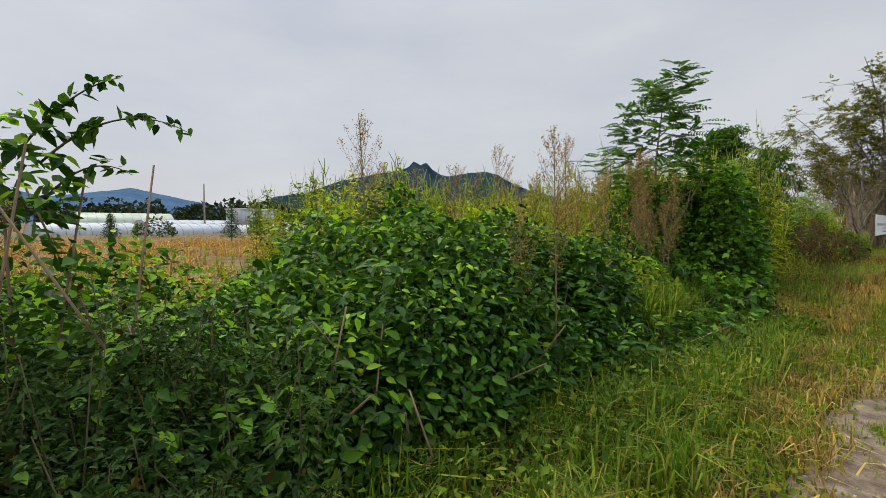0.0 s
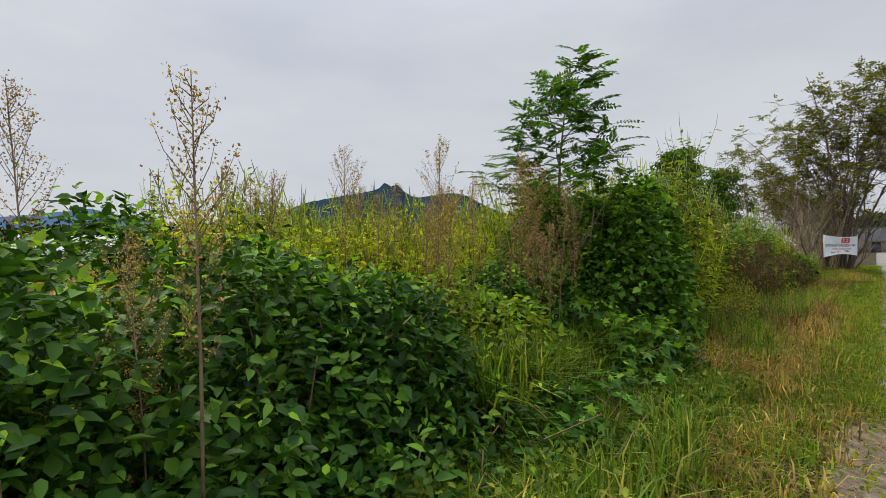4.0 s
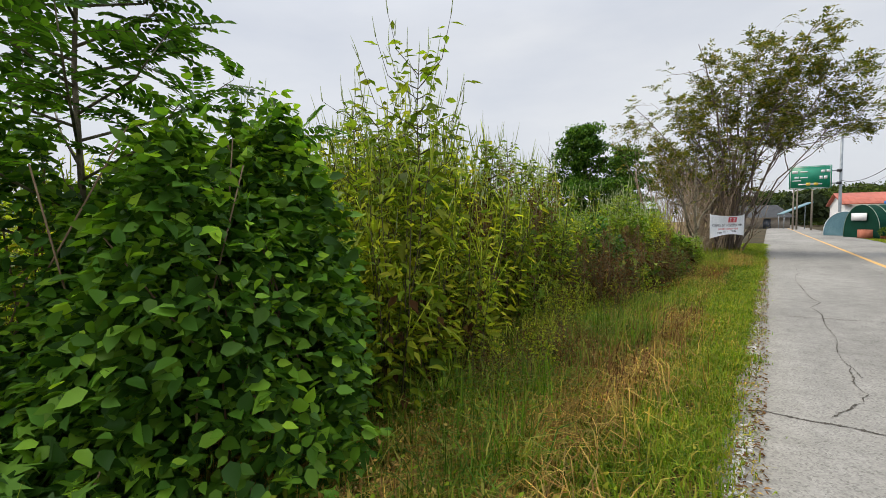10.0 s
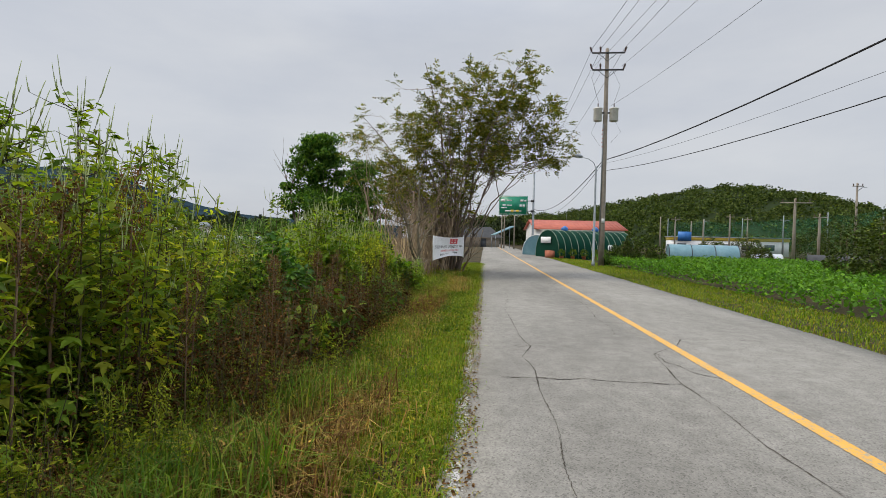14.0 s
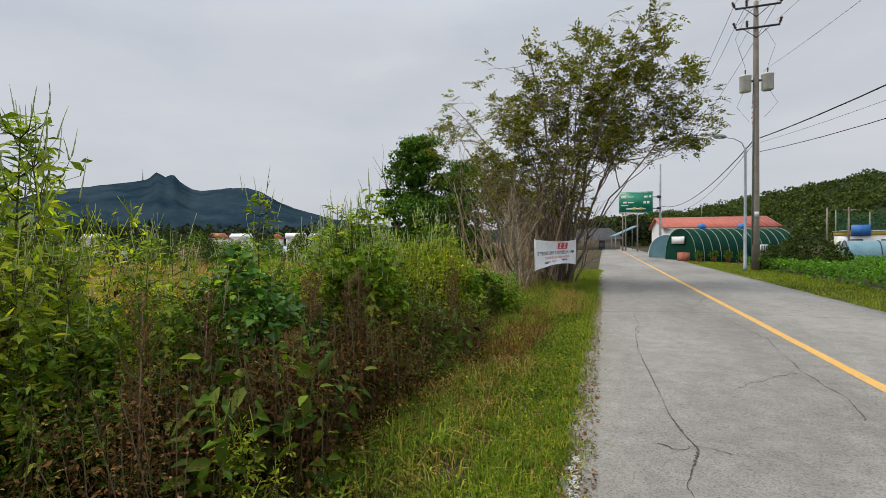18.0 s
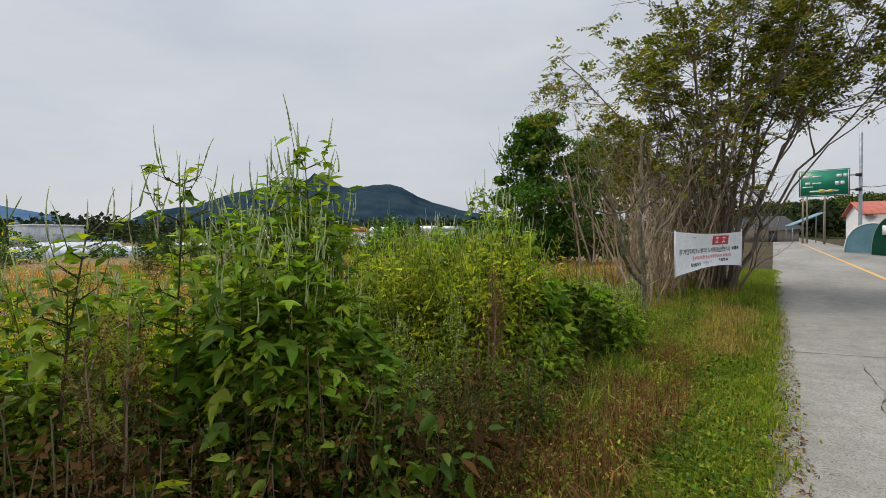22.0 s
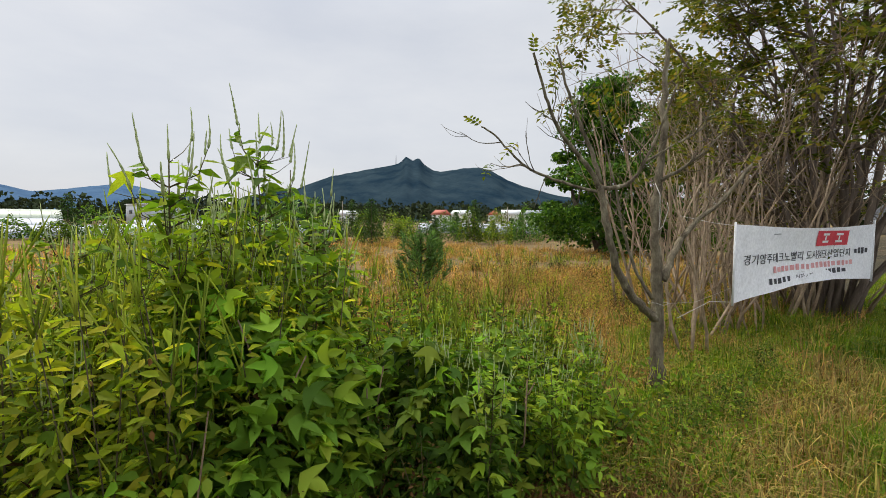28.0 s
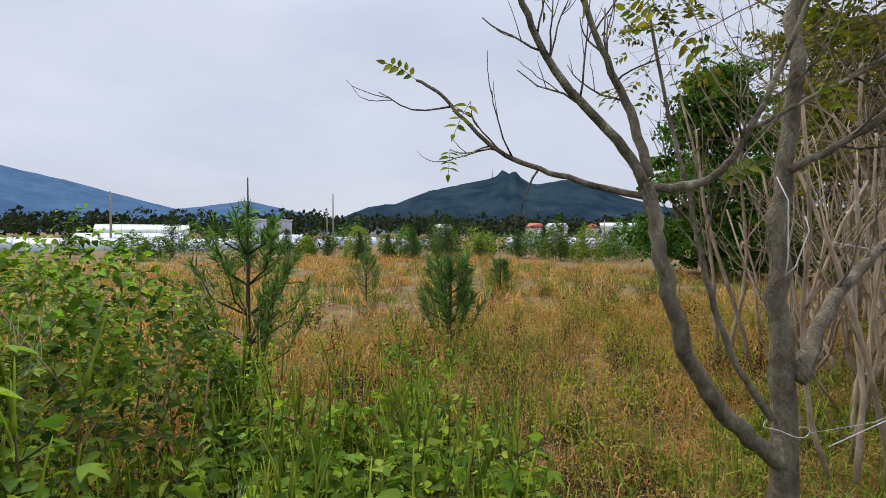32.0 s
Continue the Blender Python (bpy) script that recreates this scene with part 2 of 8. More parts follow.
M_FARWOODS = leaf_mat("far_woods_foliage", [(0.022, 0.034, 0.02), (0.03, 0.046, 0.026), (0.042, 0.058, 0.03)], 0.1, 0.9)
M_STEM = rough_mat("green_brown_stem", [(0.3, (0.045, 0.05, 0.018)), (0.7, (0.10, 0.07, 0.035))], 5, 0.75, 0.1, spec=0.2)
M_DRYSTEM = rough_mat("dry_stem", [(0.3, (0.13, 0.08, 0.045)), (0.7, (0.25, 0.17, 0.10))], 5, 0.8, 0.1)
M_TREETWIG = rough_mat("brown_twig", [(0.3, (0.13, 0.09, 0.062)), (0.7, (0.26, 0.19, 0.13))], 6, 0.85, 0.2, spec=0.15)
M_SPIKE = rough_mat("pale_flower_spike", [(0.3, (0.3, 0.37, 0.15)), (0.7, (0.47, 0.52, 0.26))], 40, 0.9, 0.2, spec=0.1)
M_BARK = rough_mat("grey_bark", [(0.32, (0.075, 0.06, 0.042)), (0.48, (0.15, 0.125, 0.085)), (0.6, (0.21, 0.18, 0.122)), (0.72, (0.33, 0.3, 0.21))], 13, 0.9, 1.0, stretch=(1, 1, 0.45), fine=75, spec=0.15)
M_DARKBARK = rough_mat("dark_bark", [(0.3, (0.10, 0.076, 0.06)), (0.7, (0.21, 0.165, 0.13))], 8, 0.9, 0.8, stretch=(1, 1, 0.25), spec=0.2)
M_TWIG = rough_mat("pale_twig", [(0.3, (0.2, 0.145, 0.095)), (0.7, (0.44, 0.34, 0.235))], 6, 0.85, 0.2, spec=0.15)


def ground_shader(nt):
    c = ramp(nt, noise_tex(nt, 0.35, 6, 0.65), [(0.3, (0.03, 0.025, 0.015)), (0.48, (0.05, 0.043, 0.022)), (0.62, (0.08, 0.058, 0.032)), (0.75, (0.12, 0.085, 0.045))])
    # the open meadow west of the weeds lies under straw and moss
    straw = ramp(nt, noise_tex(nt, 0.9, 6, 0.7), [(0.3, (0.085, 0.085, 0.03)), (0.45, (0.16, 0.115, 0.05)), (0.6, (0.24, 0.165, 0.075)), (0.75, (0.11, 0.10, 0.035))])
    geo = nt.nodes.new("ShaderNodeNewGeometry")
    sep = nt.nodes.new("ShaderNodeSeparateXYZ")
    nt.links.new(geo.outputs["Position"], sep.inputs[0])
    far = nnew(nt, "ShaderNodeMapRange")
    far.inputs["From Min"].default_value, far.inputs["From Max"].default_value = -3.0, -6.0
    nt.links.new(sep.outputs["X"], far.inputs["Value"])
    c = mixc(nt, far.outputs[0], c, straw)
    f2 = noise_tex(nt, 14.0, 5, 0.7)
    c = mixc(nt, 0.7, c, ramp(nt, f2, [(0.3, (0.55, 0.55, 0.5)), (0.7, (1.3, 1.25, 1.2))]), "MULTIPLY")
    p = nnew(nt, "ShaderNodeBsdfPrincipled", Roughness=0.95)
    p.inputs["Specular IOR Level"].default_value = 0.15
    nt.links.new(c, p.inputs["Base Color"])
    b = nnew(nt, "ShaderNodeBump", Strength=0.8, Distance=0.04)
    nt.links.new(f2, b.inputs["Height"])
    nt.links.new(b.outputs[0], p.inputs["Normal"])
    return p.outputs[0]


def road_shader(nt):
    """Old concrete road: pale grey, exposed aggregate, tyre-darkened stretches."""
    big = ramp(nt, noise_tex(nt, 0.32, 5, 0.6, (1, 0.35, 1)), [(0.3, (0.145, 0.139, 0.127)), (0.48, (0.207, 0.199, 0.182)), (0.7, (0.27, 0.26, 0.238))])
    mid = ramp(nt, noise_tex(nt, 4.0, 5, 0.7), [(0.3, (0.8, 0.8, 0.79)), (0.7, (1.12, 1.12, 1.12))])
    co = nt.nodes.new("ShaderNodeTexCoord")
    v = nnew(nt, "ShaderNodeTexVoronoi", Scale=85.0)
    nt.links.new(co.outputs["Object"], v.inputs["Vector"])
    agg = ramp(nt, v.outputs["Color"], [(0.1, (0.64, 0.63, 0.62)), (0.35, (0.97, 0.97, 0.97)), (0.9, (1.24, 1.235, 1.21))])
    c = mixc(nt, 1.0, mixc(nt, 1.0, big, mid, "MULTIPLY"), agg, "MULTIPLY")
    f = noise_tex(nt, 160, 3, 0.7)
    p = nnew(nt, "ShaderNodeBsdfPrincipled", Roughness=0.88)
    p.inputs["Specular IOR Level"].default_value = 0.3
    nt.links.new(c, p.inputs["Base Color"])
    b = nnew(nt, "ShaderNodeBump", Strength=0.55, Distance=0.006)
    nt.links.new(f, b.inputs["Height"])
    nt.links.new(b.outputs[0], p.inputs["Normal"])
    return p.outputs[0]


def worn_paint(name, col, under, keep):
    def build(nt):
        f = noise_tex(nt, 30, 6, 0.75)
        c = ramp(nt, f, [(keep, under), (keep + 0.06, col)])
        c = mixc(nt, 0.4, c, ramp(nt, noise_tex(nt, 2.0, 4), [(0.3, (0.8, 0.8, 0.8)), (0.7, (1.1, 1.1, 1.1))]), "MULTIPLY")
        p = nnew(nt, "ShaderNodeBsdfPrincipled", Roughness=0.75)
        nt.links.new(c, p.inputs["Base Color"])
        return p.outputs[0]
    return mat(name, build)


M_GROUND = mat("earth_and_litter", ground_shader)
M_ROAD = mat("old_concrete", road_shader)
M_YLINE = worn_paint("worn_yellow_paint", (0.64, 0.34, 0.05), (0.34, 0.29, 0.2), 0.42)
M_WLINE = rough_mat("flaked_white_paint", [(0.3, (0.34, 0.335, 0.32)), (0.7, (0.56, 0.555, 0.54))], 25, 0.85, 0.3, spec=0.15)
M_CRACK = rough_mat("dirt_in_crack", [(0.3, (0.035, 0.03, 0.025)), (0.7, (0.075, 0.065, 0.05))], 20, 0.95, 0.2)
M_SANDY = rough_mat("sandy_dirt", [(0.3, (0.10, 0.07, 0.045)), (0.5, (0.19, 0.14, 0.095)), (0.7, (0.3, 0.24, 0.175))], 9, 0.95, 1.0, fine=70)
# woods colour shifted to blue-grey: distance haze is painted in
M_MOUNT = rough_mat("haze_tinted_mountain_woods", [(0.35, (0.012, 0.026, 0.04)), (0.65, (0.03, 0.05, 0.062))], 0.012, 0.95, 0.0, fine=0.11, spec=0.0)
# the far range's blue is air haze put into its base colour
M_MOUNT_FAR = rough_mat("haze_blue_far_mountain", [(0.35, (0.05, 0.095, 0.17)), (0.65, (0.07, 0.125, 0.2))], 0.006, 0.95, 0.0, fine=0.03, spec=0.0)
M_CONCRETE = rough_mat("pole_concrete", [(0.3, (0.22, 0.19, 0.15)), (0.7, (0.32, 0.28, 0.23))], 3, 0.8, 0.2)
M_STEEL = rough_mat("galvanised_steel", [(0.3, (0.24, 0.27, 0.29)), (0.7, (0.36, 0.39, 0.41))], 4, 0.5, 0.05, metal=0.5)
M_IRON = rough_mat("dark_iron", [(0.3, (0.04, 0.04, 0.042)), (0.7, (0.075, 0.075, 0.08))], 8, 0.6, 0.1, metal=0.4)
M_CABLE = rough_mat("cable_rubber", [(0.3, (0.018, 0.018, 0.02)), (0.7, (0.035, 0.035, 0.04))], 5, 0.6, 0.0)
M_TRANSF = rough_mat("transformer_paint", [(0.3, (0.5, 0.5, 0.46)), (0.7, (0.64, 0.64, 0.6))], 5, 0.5, 0.05)
M_PORC = rough_mat("brown_porcelain", [(0.3, (0.05, 0.025, 0.018)), (0.7, (0.09, 0.045, 0.03))], 5, 0.3, 0.0)
M_SIGN = rough_mat("green_sign_sheet", [(0.3, (0.006, 0.2, 0.11)), (0.7, (0.014, 0.26, 0.15))], 2, 0.4, 0.0)
M_WHITE = rough_mat("white_paint", [(0.3, (0.66, 0.67, 0.68)), (0.7, (0.78, 0.79, 0.8))], 2, 0.5, 0.05)
M_CLOTH = rough_mat("banner_cloth", [(0.3, (0.74, 0.75, 0.78)), (0.7, (0.84, 0.85, 0.87))], 3, 0.7, 0.1)
M_INK = rough_mat("black_ink", [(0.3, (0.03, 0.03, 0.035)), (0.7, (0.07, 0.07, 0.08))], 12, 0.7, 0.0)
M_REDINK = rough_mat("red_ink", [(0.3, (0.52, 0.03, 0.05)), (0.7, (0.66, 0.06, 0.08))], 8, 0.7, 0.0)
M_PALERED = rough_mat("faded_red_ink", [(0.3, (0.6, 0.24, 0.24)), (0.7, (0.7, 0.4, 0.4))], 12, 0.7, 0.0)
M_REDROOF = rough_mat("red_roof_sheet", [(0.3, (0.33, 0.075, 0.045)), (0.7, (0.45, 0.12, 0.075))], 1.2, 0.6, 0.1)
M_GREENNET = rough_mat("green_shade_cloth", [(0.3, (0.002, 0.026, 0.016)), (0.7, (0.004, 0.044, 0.027))], 0.8, 0.8, 0.1, spec=0.1)
M_BLUE = rough_mat("blue_tarpaulin", [(0.3, (0.085, 0.19, 0.235)), (0.7, (0.15, 0.27, 0.31))], 1.5, 0.5, 0.1)
M_BLUEDARK = rough_mat("blue_plastic", [(0.3, (0.03, 0.14, 0.42)), (0.7, (0.05, 0.2, 0.52))], 2, 0.5, 0.05)
M_FILM = rough_mat("greenhouse_film", [(0.3, (0.3, 0.33, 0.37)), (0.6, (0.45, 0.48, 0.52)), (0.75, (0.22, 0.25, 0.28))], 0.5, 0.5, 0.1, stretch=(1, 4, 1))
M_PALEGREEN = rough_mat("pale_green_film", [(0.3, (0.3, 0.36, 0.28)), (0.7, (0.42, 0.48, 0.38))], 0.5, 0.4, 0.1)
M_BRICK = rough_mat("terracotta", [(0.3, (0.3, 0.09, 0.05)), (0.7, (0.4, 0.14, 0.08))], 6, 0.8, 0.1)
M_BLACKNET = rough_mat("black_shade_sheet", [(0.3, (0.02, 0.022, 0.025)), (0.7, (0.05, 0.052, 0.055))], 2, 0.8, 0.1)
M_ROPE = rough_mat("white_cord", [(0.3, (0.42, 0.4, 0.37)), (0.7, (0.58, 0.56, 0.53))], 20, 0.8, 0.2)
M_GLASS = rough_mat("dark_window_pane", [(0.3, (0.05, 0.06, 0.07)), (0.7, (0.09, 0.10, 0.12))], 2, 0.15, 0.0)
M_YELLOW = rough_mat("yellow_band", [(0.3, (0.55, 0.4, 0.05)), (0.7, (0.65, 0.48, 0.08))], 2, 0.6, 0.0)


def net_shader(nt):
    c = ramp(nt, noise_tex(nt, 0.4, 3), [(0.3, (0.02, 0.12, 0.07)), (0.7, (0.04, 0.17, 0.10))])
    d = nnew(nt, "ShaderNodeBsdfDiffuse")
    nt.links.new(c, d.inputs[0])
    t = nt.nodes.new("ShaderNodeBsdfTransparent")
    m = nt.nodes.new("ShaderNodeMixShader")
    m.inputs[0].default_value = 0.27
    nt.links.new(t.outputs[0], m.inputs[1])
    nt.links.new(d.outputs[0], m.inputs[2])
    return m.outputs[0]


M_NET = mat("green_safety_net", net_shader)


# ---- mesh tools ----


def link_mesh(name, V, F, material, parent=None, label=""):
    """One mesh object from vertices and triangles or quads."""
    V, F = np.asarray(V, np.float32), np.asarray(F, np.int32)
    k = F.shape[1]
    me = bpy.data.meshes.new(name)
    me.vertices.add(len(V))
    me.vertices.foreach_set("co", V.ravel())
    me.loops.add(F.size)
    me.loops.foreach_set("vertex_index", F.ravel())
    me.polygons.add(len(F))
    me.polygons.foreach_set("loop_start", np.arange(0, F.size, k, dtype=np.int32))
    me.polygons.foreach_set("loop_total", np.full(len(F), k, np.int32))
    me.update(calc_edges=True)
    me.validate()
    me.materials.append(material)
    ob = new(name, me)
    if parent is not None:
        ob.parent = parent
    if label:
        tagged(ob, label)
    return ob


def thing(name, label, category, x=0.0, y=0.0, z=0.0, rz=0.0, group="", kind=""):
    """The Empty at the base of a thing."""
    e = new(name)
    e.empty_display_size = 0.2
    e.matrix_basis = pose(x, y, z, 0, 0, rz)
    return tagged(e, label, category, group, kind)


def join(pieces):
    Vs, Fs, n = [], [], 0
    for V, F in pieces:
        V, F = np.asarray(V, float).reshape(-1, 3), np.asarray(F, int)
        if len(V) == 0:
            continue
        Vs.append(V)
        Fs.append(F + n)
        n += len(V)
    if not Vs:
        return np.zeros((3, 3)), np.array([[0, 1, 2]])
    return np.vstack(Vs), np.vstack(Fs)


def unit(a):
    a = np.asarray(a, float)
    return a / np.maximum(np.linalg.norm(a, axis=-1, keepdims=True), 1e-9)


# leaf outlines: across, along, out of the plane, and triangles
OVATE = (np.array([(0, 0, 0), (0.42, 0.22, 0.08), (0.4, 0.55, 0.08), (0, 1, -0.1), (-0.4, 0.55, 0.08), (-0.42, 0.22, 0.08), (0, 0.45, -0.05)]),
         np.array([(0, 1, 6), (1, 2, 6), (2, 3, 6), (3, 4, 6), (4, 5, 6), (5, 0, 6)]))
DIAMOND = (np.array([(0, 0, 0), (0.5, 0.42, 0.1), (0, 1, 0), (-0.5, 0.42, 0.1)]), np.array([(0, 1, 2), (0, 2, 3)]))
LANCE = (np.array([(0, 0, 0), (0.4, 0.32, 0.07), (0.24, 0.7, 0.03), (0, 1, -0.12), (-0.24, 0.7, 0.03), (-0.4, 0.32, 0.07)]), np.array([(0, 1, 2), (0, 2, 3), (0, 3, 4), (0, 4, 5)]))
LOBED = (np.array([(0, 0.42, -0.05), (0, 0, 0), (0.2, 0.08, 0.03), (0.42, 0.2, 0.03), (0.78, 0.58, -0.08), (0.5, 0.5, 0.02), (0.24, 0.46, 0.05), (0.2, 0.75, 0.0), (0, 1.1, -0.16), (-0.2, 0.75, 0.0), (-0.24, 0.46, 0.05), (-0.5, 0.5, 0.02), (-0.78, 0.58, -0.08), (-0.42, 0.2, 0.03), (-0.2, 0.08, 0.03)]),
         np.array([(0, k, k + 1) for k in range(1, 14)] + [(0, 14, 1)]))
PALMATE = (np.array([(0, 0.2, 0), (0, 0, 0), (0.55, 0.0, 0.05), (0.28, 0.26, 0.03), (0.68, 0.6, -0.03), (0.18, 0.46, 0.03), (0, 1.0, -0.1), (-0.18, 0.46, 0.03), (-0.68, 0.6, -0.03), (-0.28, 0.26, 0.03), (-0.55, 0, 0.05)]),
           np.array([(0, 1, 2), (0, 2, 3), (0, 3, 4), (0, 4, 5), (0, 5, 6), (0, 6, 7), (0, 7, 8), (0, 8, 9), (0, 9, 10), (0, 10, 1)]))


def leaves(P, axis, normal, size, shape=OVATE, wide=0.8):
    P, axis = np.asarray(P, float), unit(axis)
    n = len(P)
    if n == 0:
        return np.zeros((0, 3)), np.zeros((0, 3), int)
    normal = np.asarray(normal, float)
    normal = unit(normal - (normal * axis).sum(1, keepdims=True) * axis)
    side = np.cross(axis, normal)
    T, F = shape
    s = np.broadcast_to(np.asarray(size, float), (n,))[:, None, None]
    V = P[:, None] + s * (T[None, :, :1] * wide * side[:, None] + T[None, :, 1:2] * axis[:, None] + T[None, :, 2:] * normal[:, None])
    FF = F[None] + (np.arange(n) * len(T))[:, None, None]
    return V.reshape(-1, 3), FF.reshape(-1, 3)


def tube(pts, radii, sides=5):
    pts = np.asarray(pts, float)
    n = len(pts)
    radii = np.broadcast_to(np.asarray(radii, float), (n,))
    d = unit(np.gradient(pts, axis=0))
    ref = np.array([0.31, 0.17, 0.93]) if abs(d[0][2]) < 0.8 else np.array([0.95, 0.25, 0.1])
    a = unit(np.cross(d, ref))
    b = np.cross(d, a)
    ang = np.arange(sides) * 2 * np.pi / sides
    V = pts[:, None] + radii[:, None, None] * (np.cos(ang)[None, :, None] * a[:, None] + np.sin(ang)[None, :, None] * b[:, None])
    i, j = np.meshgrid(np.arange(n - 1), np.arange(sides), indexing="ij")
    p, q = i * sides + j, i * sides + (j + 1) % sides
    F = np.stack([np.stack([p, q, q + sides], -1), np.stack([p, q + sides, p + sides], -1)], 2).reshape(-1, 3)
    cap = [(0, k + 1, k) for k in range(1, sides - 1)] + [((n - 1) * sides, (n - 1) * sides + k, (n - 1) * sides + k + 1) for k in range(1, sides - 1)]
    return V.reshape(-1, 3), np.vstack([F, np.array(cap, int).reshape(-1, 3)])


def blades(P, heading, height, width, bend, rng):
    """Grass blades: tapered strips of three triangles that bend over."""
    n = len(P)
    h = np.stack([np.cos(heading), np.sin(heading), np.zeros(n)], 1)
    s = np.stack([-np.sin(heading), np.cos(heading), np.zeros(n)], 1)
    up = np.array([0, 0, 1.0])
    H, W, B = height[:, None], width[:, None], bend[:, None]
    mid = P + up * H * 0.6 + h * H * B * 0.3
    tip = P + up * H * (1 - 0.35 * B) + h * H * B * 0.95
    V = np.stack([P - s * W, P + s * W, mid + s * W * 0.75, mid - s * W * 0.75, tip], 1)
    F = np.array([(0, 1, 2), (0, 2, 3), (3, 2, 4)])[None] + (np.arange(n) * 5)[:, None, None]
    return V.reshape(-1, 3), F.reshape(-1, 3)


def box(sx, sy, sz, x=0.0, y=0.0, z=0.0, bevel=0.0):
    """A block, its base at z; bevelled edges where asked."""
    bm = bmesh.new()
    bmesh.ops.create_cube(bm, size=1)
    for v in bm.verts:
        v.co = Vector((v.co.x * sx, v.co.y * sy, v.co.z * sz))
    if bevel:
        bmesh.ops.bevel(bm, geom=bm.edges[:], offset=bevel, segments=2, affect="EDGES")
    bmesh.ops.triangulate(bm, faces=bm.faces[:])
    bm.verts.index_update()
    V = np.array([(v.co.x + x, v.co.y + y, v.co.z + z + sz / 2) for v in bm.verts])
    F = np.array([[v.index for v in f.verts] for f in bm.faces])
    bm.free()
    return V, F


def part(name, geo, material, parent, label="", kind=""):
    return tagged(link_mesh(name, geo[0], geo[1], material, parent, label), kind=kind)


def single_leaves(name, P, axis, normal, size, shape, wide, material, parent):
    """Leaves that can be told apart: an object each, all on one mesh."""
    axis, normal = unit(axis), np.asarray(normal, float)
    normal = unit(normal - (normal * axis).sum(1, keepdims=True) * axis)
    side = np.cross(axis, normal)
    me = None
    for p, a, n, s, k in zip(P, axis, normal, side, size):
        if me is None:
            ob = link_mesh(name, shape[0] * np.array([wide, 1, 1]), shape[1], material, parent)
            me = ob.data
        else:
            ob = new(name, me)
            ob.parent = parent
        m = Matrix(((s[0] * k, a[0] * k, n[0] * k, p[0]), (s[1] * k, a[1] * k, n[1] * k, p[1]), (s[2] * k, a[2] * k, n[2] * k, p[2]), (0, 0, 0, 1)))
        ob.matrix_basis = m


def lathe(profile, sides=14):
    """A turned body from (radius, z) pairs."""
    pts = np.array([(0, 0, z) for _, z in profile])
    ang = np.arange(sides) * 2 * np.pi / sides
    V = np.array([(r * np.cos(a), r * np.sin(a), z) for r, z in profile for a in ang])
    F = []
    for i in range(len(pts) - 1):
        for j in range(sides):
            p, q = i * sides + j, i * sides + (j + 1) % sides
            F += [(p, q, q + sides), (p, q + sides, p + sides)]
    m = (len(pts) - 1) * sides
    F += [(0, k + 1, k) for k in range(1, sides - 1)] + [(m, m + k, m + k + 1) for k in range(1, sides - 1)]
    return V, np.array(F)


def moved(geo, x=0.0, y=0.0, z=0.0, rz=0.0, rx=0.0, ry=0.0):
    m = np.array(pose(x, y, z, rx, ry, rz))
    return geo[0] @ m[:3, :3].T + m[:3, 3], geo[1]


def bumps(x, y, scale, seed=0.0):
    return np.array([noise.noise((a * scale + seed, b * scale - seed, seed * 0.7)) for a, b in zip(np.ravel(x), np.ravel(y))]).reshape(np.shape(x))


def ground_z(x, y):
    """Height of the natural ground: a low verge beside the road, a level field."""
    x = np.asarray(x, float)
    z = np.where(x < 0, -0.01 - 0.05 * np.clip(-x - 1.5, 0, 3) / 3, -0.03 - 0.12 * np.clip(x - 7.0, 0, 3) / 3)
    return z


# ---- ground and road ----
def make_ground():
    xs = np.unique(np.round(np.concatenate([[-3000, -1500, -800, -450, -260, -160, -110, -80, -60, -45, -35, -28, -22, -18, -15], np.arange(-13, 0.01, 0.5), [0.4, 3.1, 5.8], np.arange(6, 14, 0.5), [15, 18, 22, 28, 36, 48, 65, 90, 130, 200, 320, 520, 900, 1600, 3000]]), 3))
    ys = np.unique(np.round(np.concatenate([[-3000, -1200, -500, -220, -100, -50, -25, -12, -6], np.arange(-2, 46, 0.5), np.arange(46, 80, 2), [85, 95, 110, 135, 170, 220, 300, 420, 700, 1200, 2000, 3200]]), 3))
    X, Y = np.meshgrid(xs, ys, indexing="ij")
    Z = ground_z(X, Y) + 0.035 * bumps(X, Y, 0.8) * (np.abs(X) < 40) * ((X < -0.2) | (X > 6.6))
    Z = np.where((X > 0.2) & (X < 6.0), -0.12, Z)
    V = np.stack([X, Y, Z], -1).reshape(-1, 3)
    i, j = np.meshgrid(np.arange(len(xs) - 1), np.arange(len(ys) - 1), indexing="ij")
    p = i * len(ys) + j
    F = np.stack([p, p + len(ys), p + len(ys) + 1, p + 1], -1).reshape(-1, 4)
    g = link_mesh("ground", V, F, M_GROUND)
    tagged(g, "brown earth with plant litter and sparse green growth", "ground", kind="structure")


def road_z(x):
    return 0.05 - 0.05 * ((np.asarray(x, float) - 3.1) / 3.1) ** 2


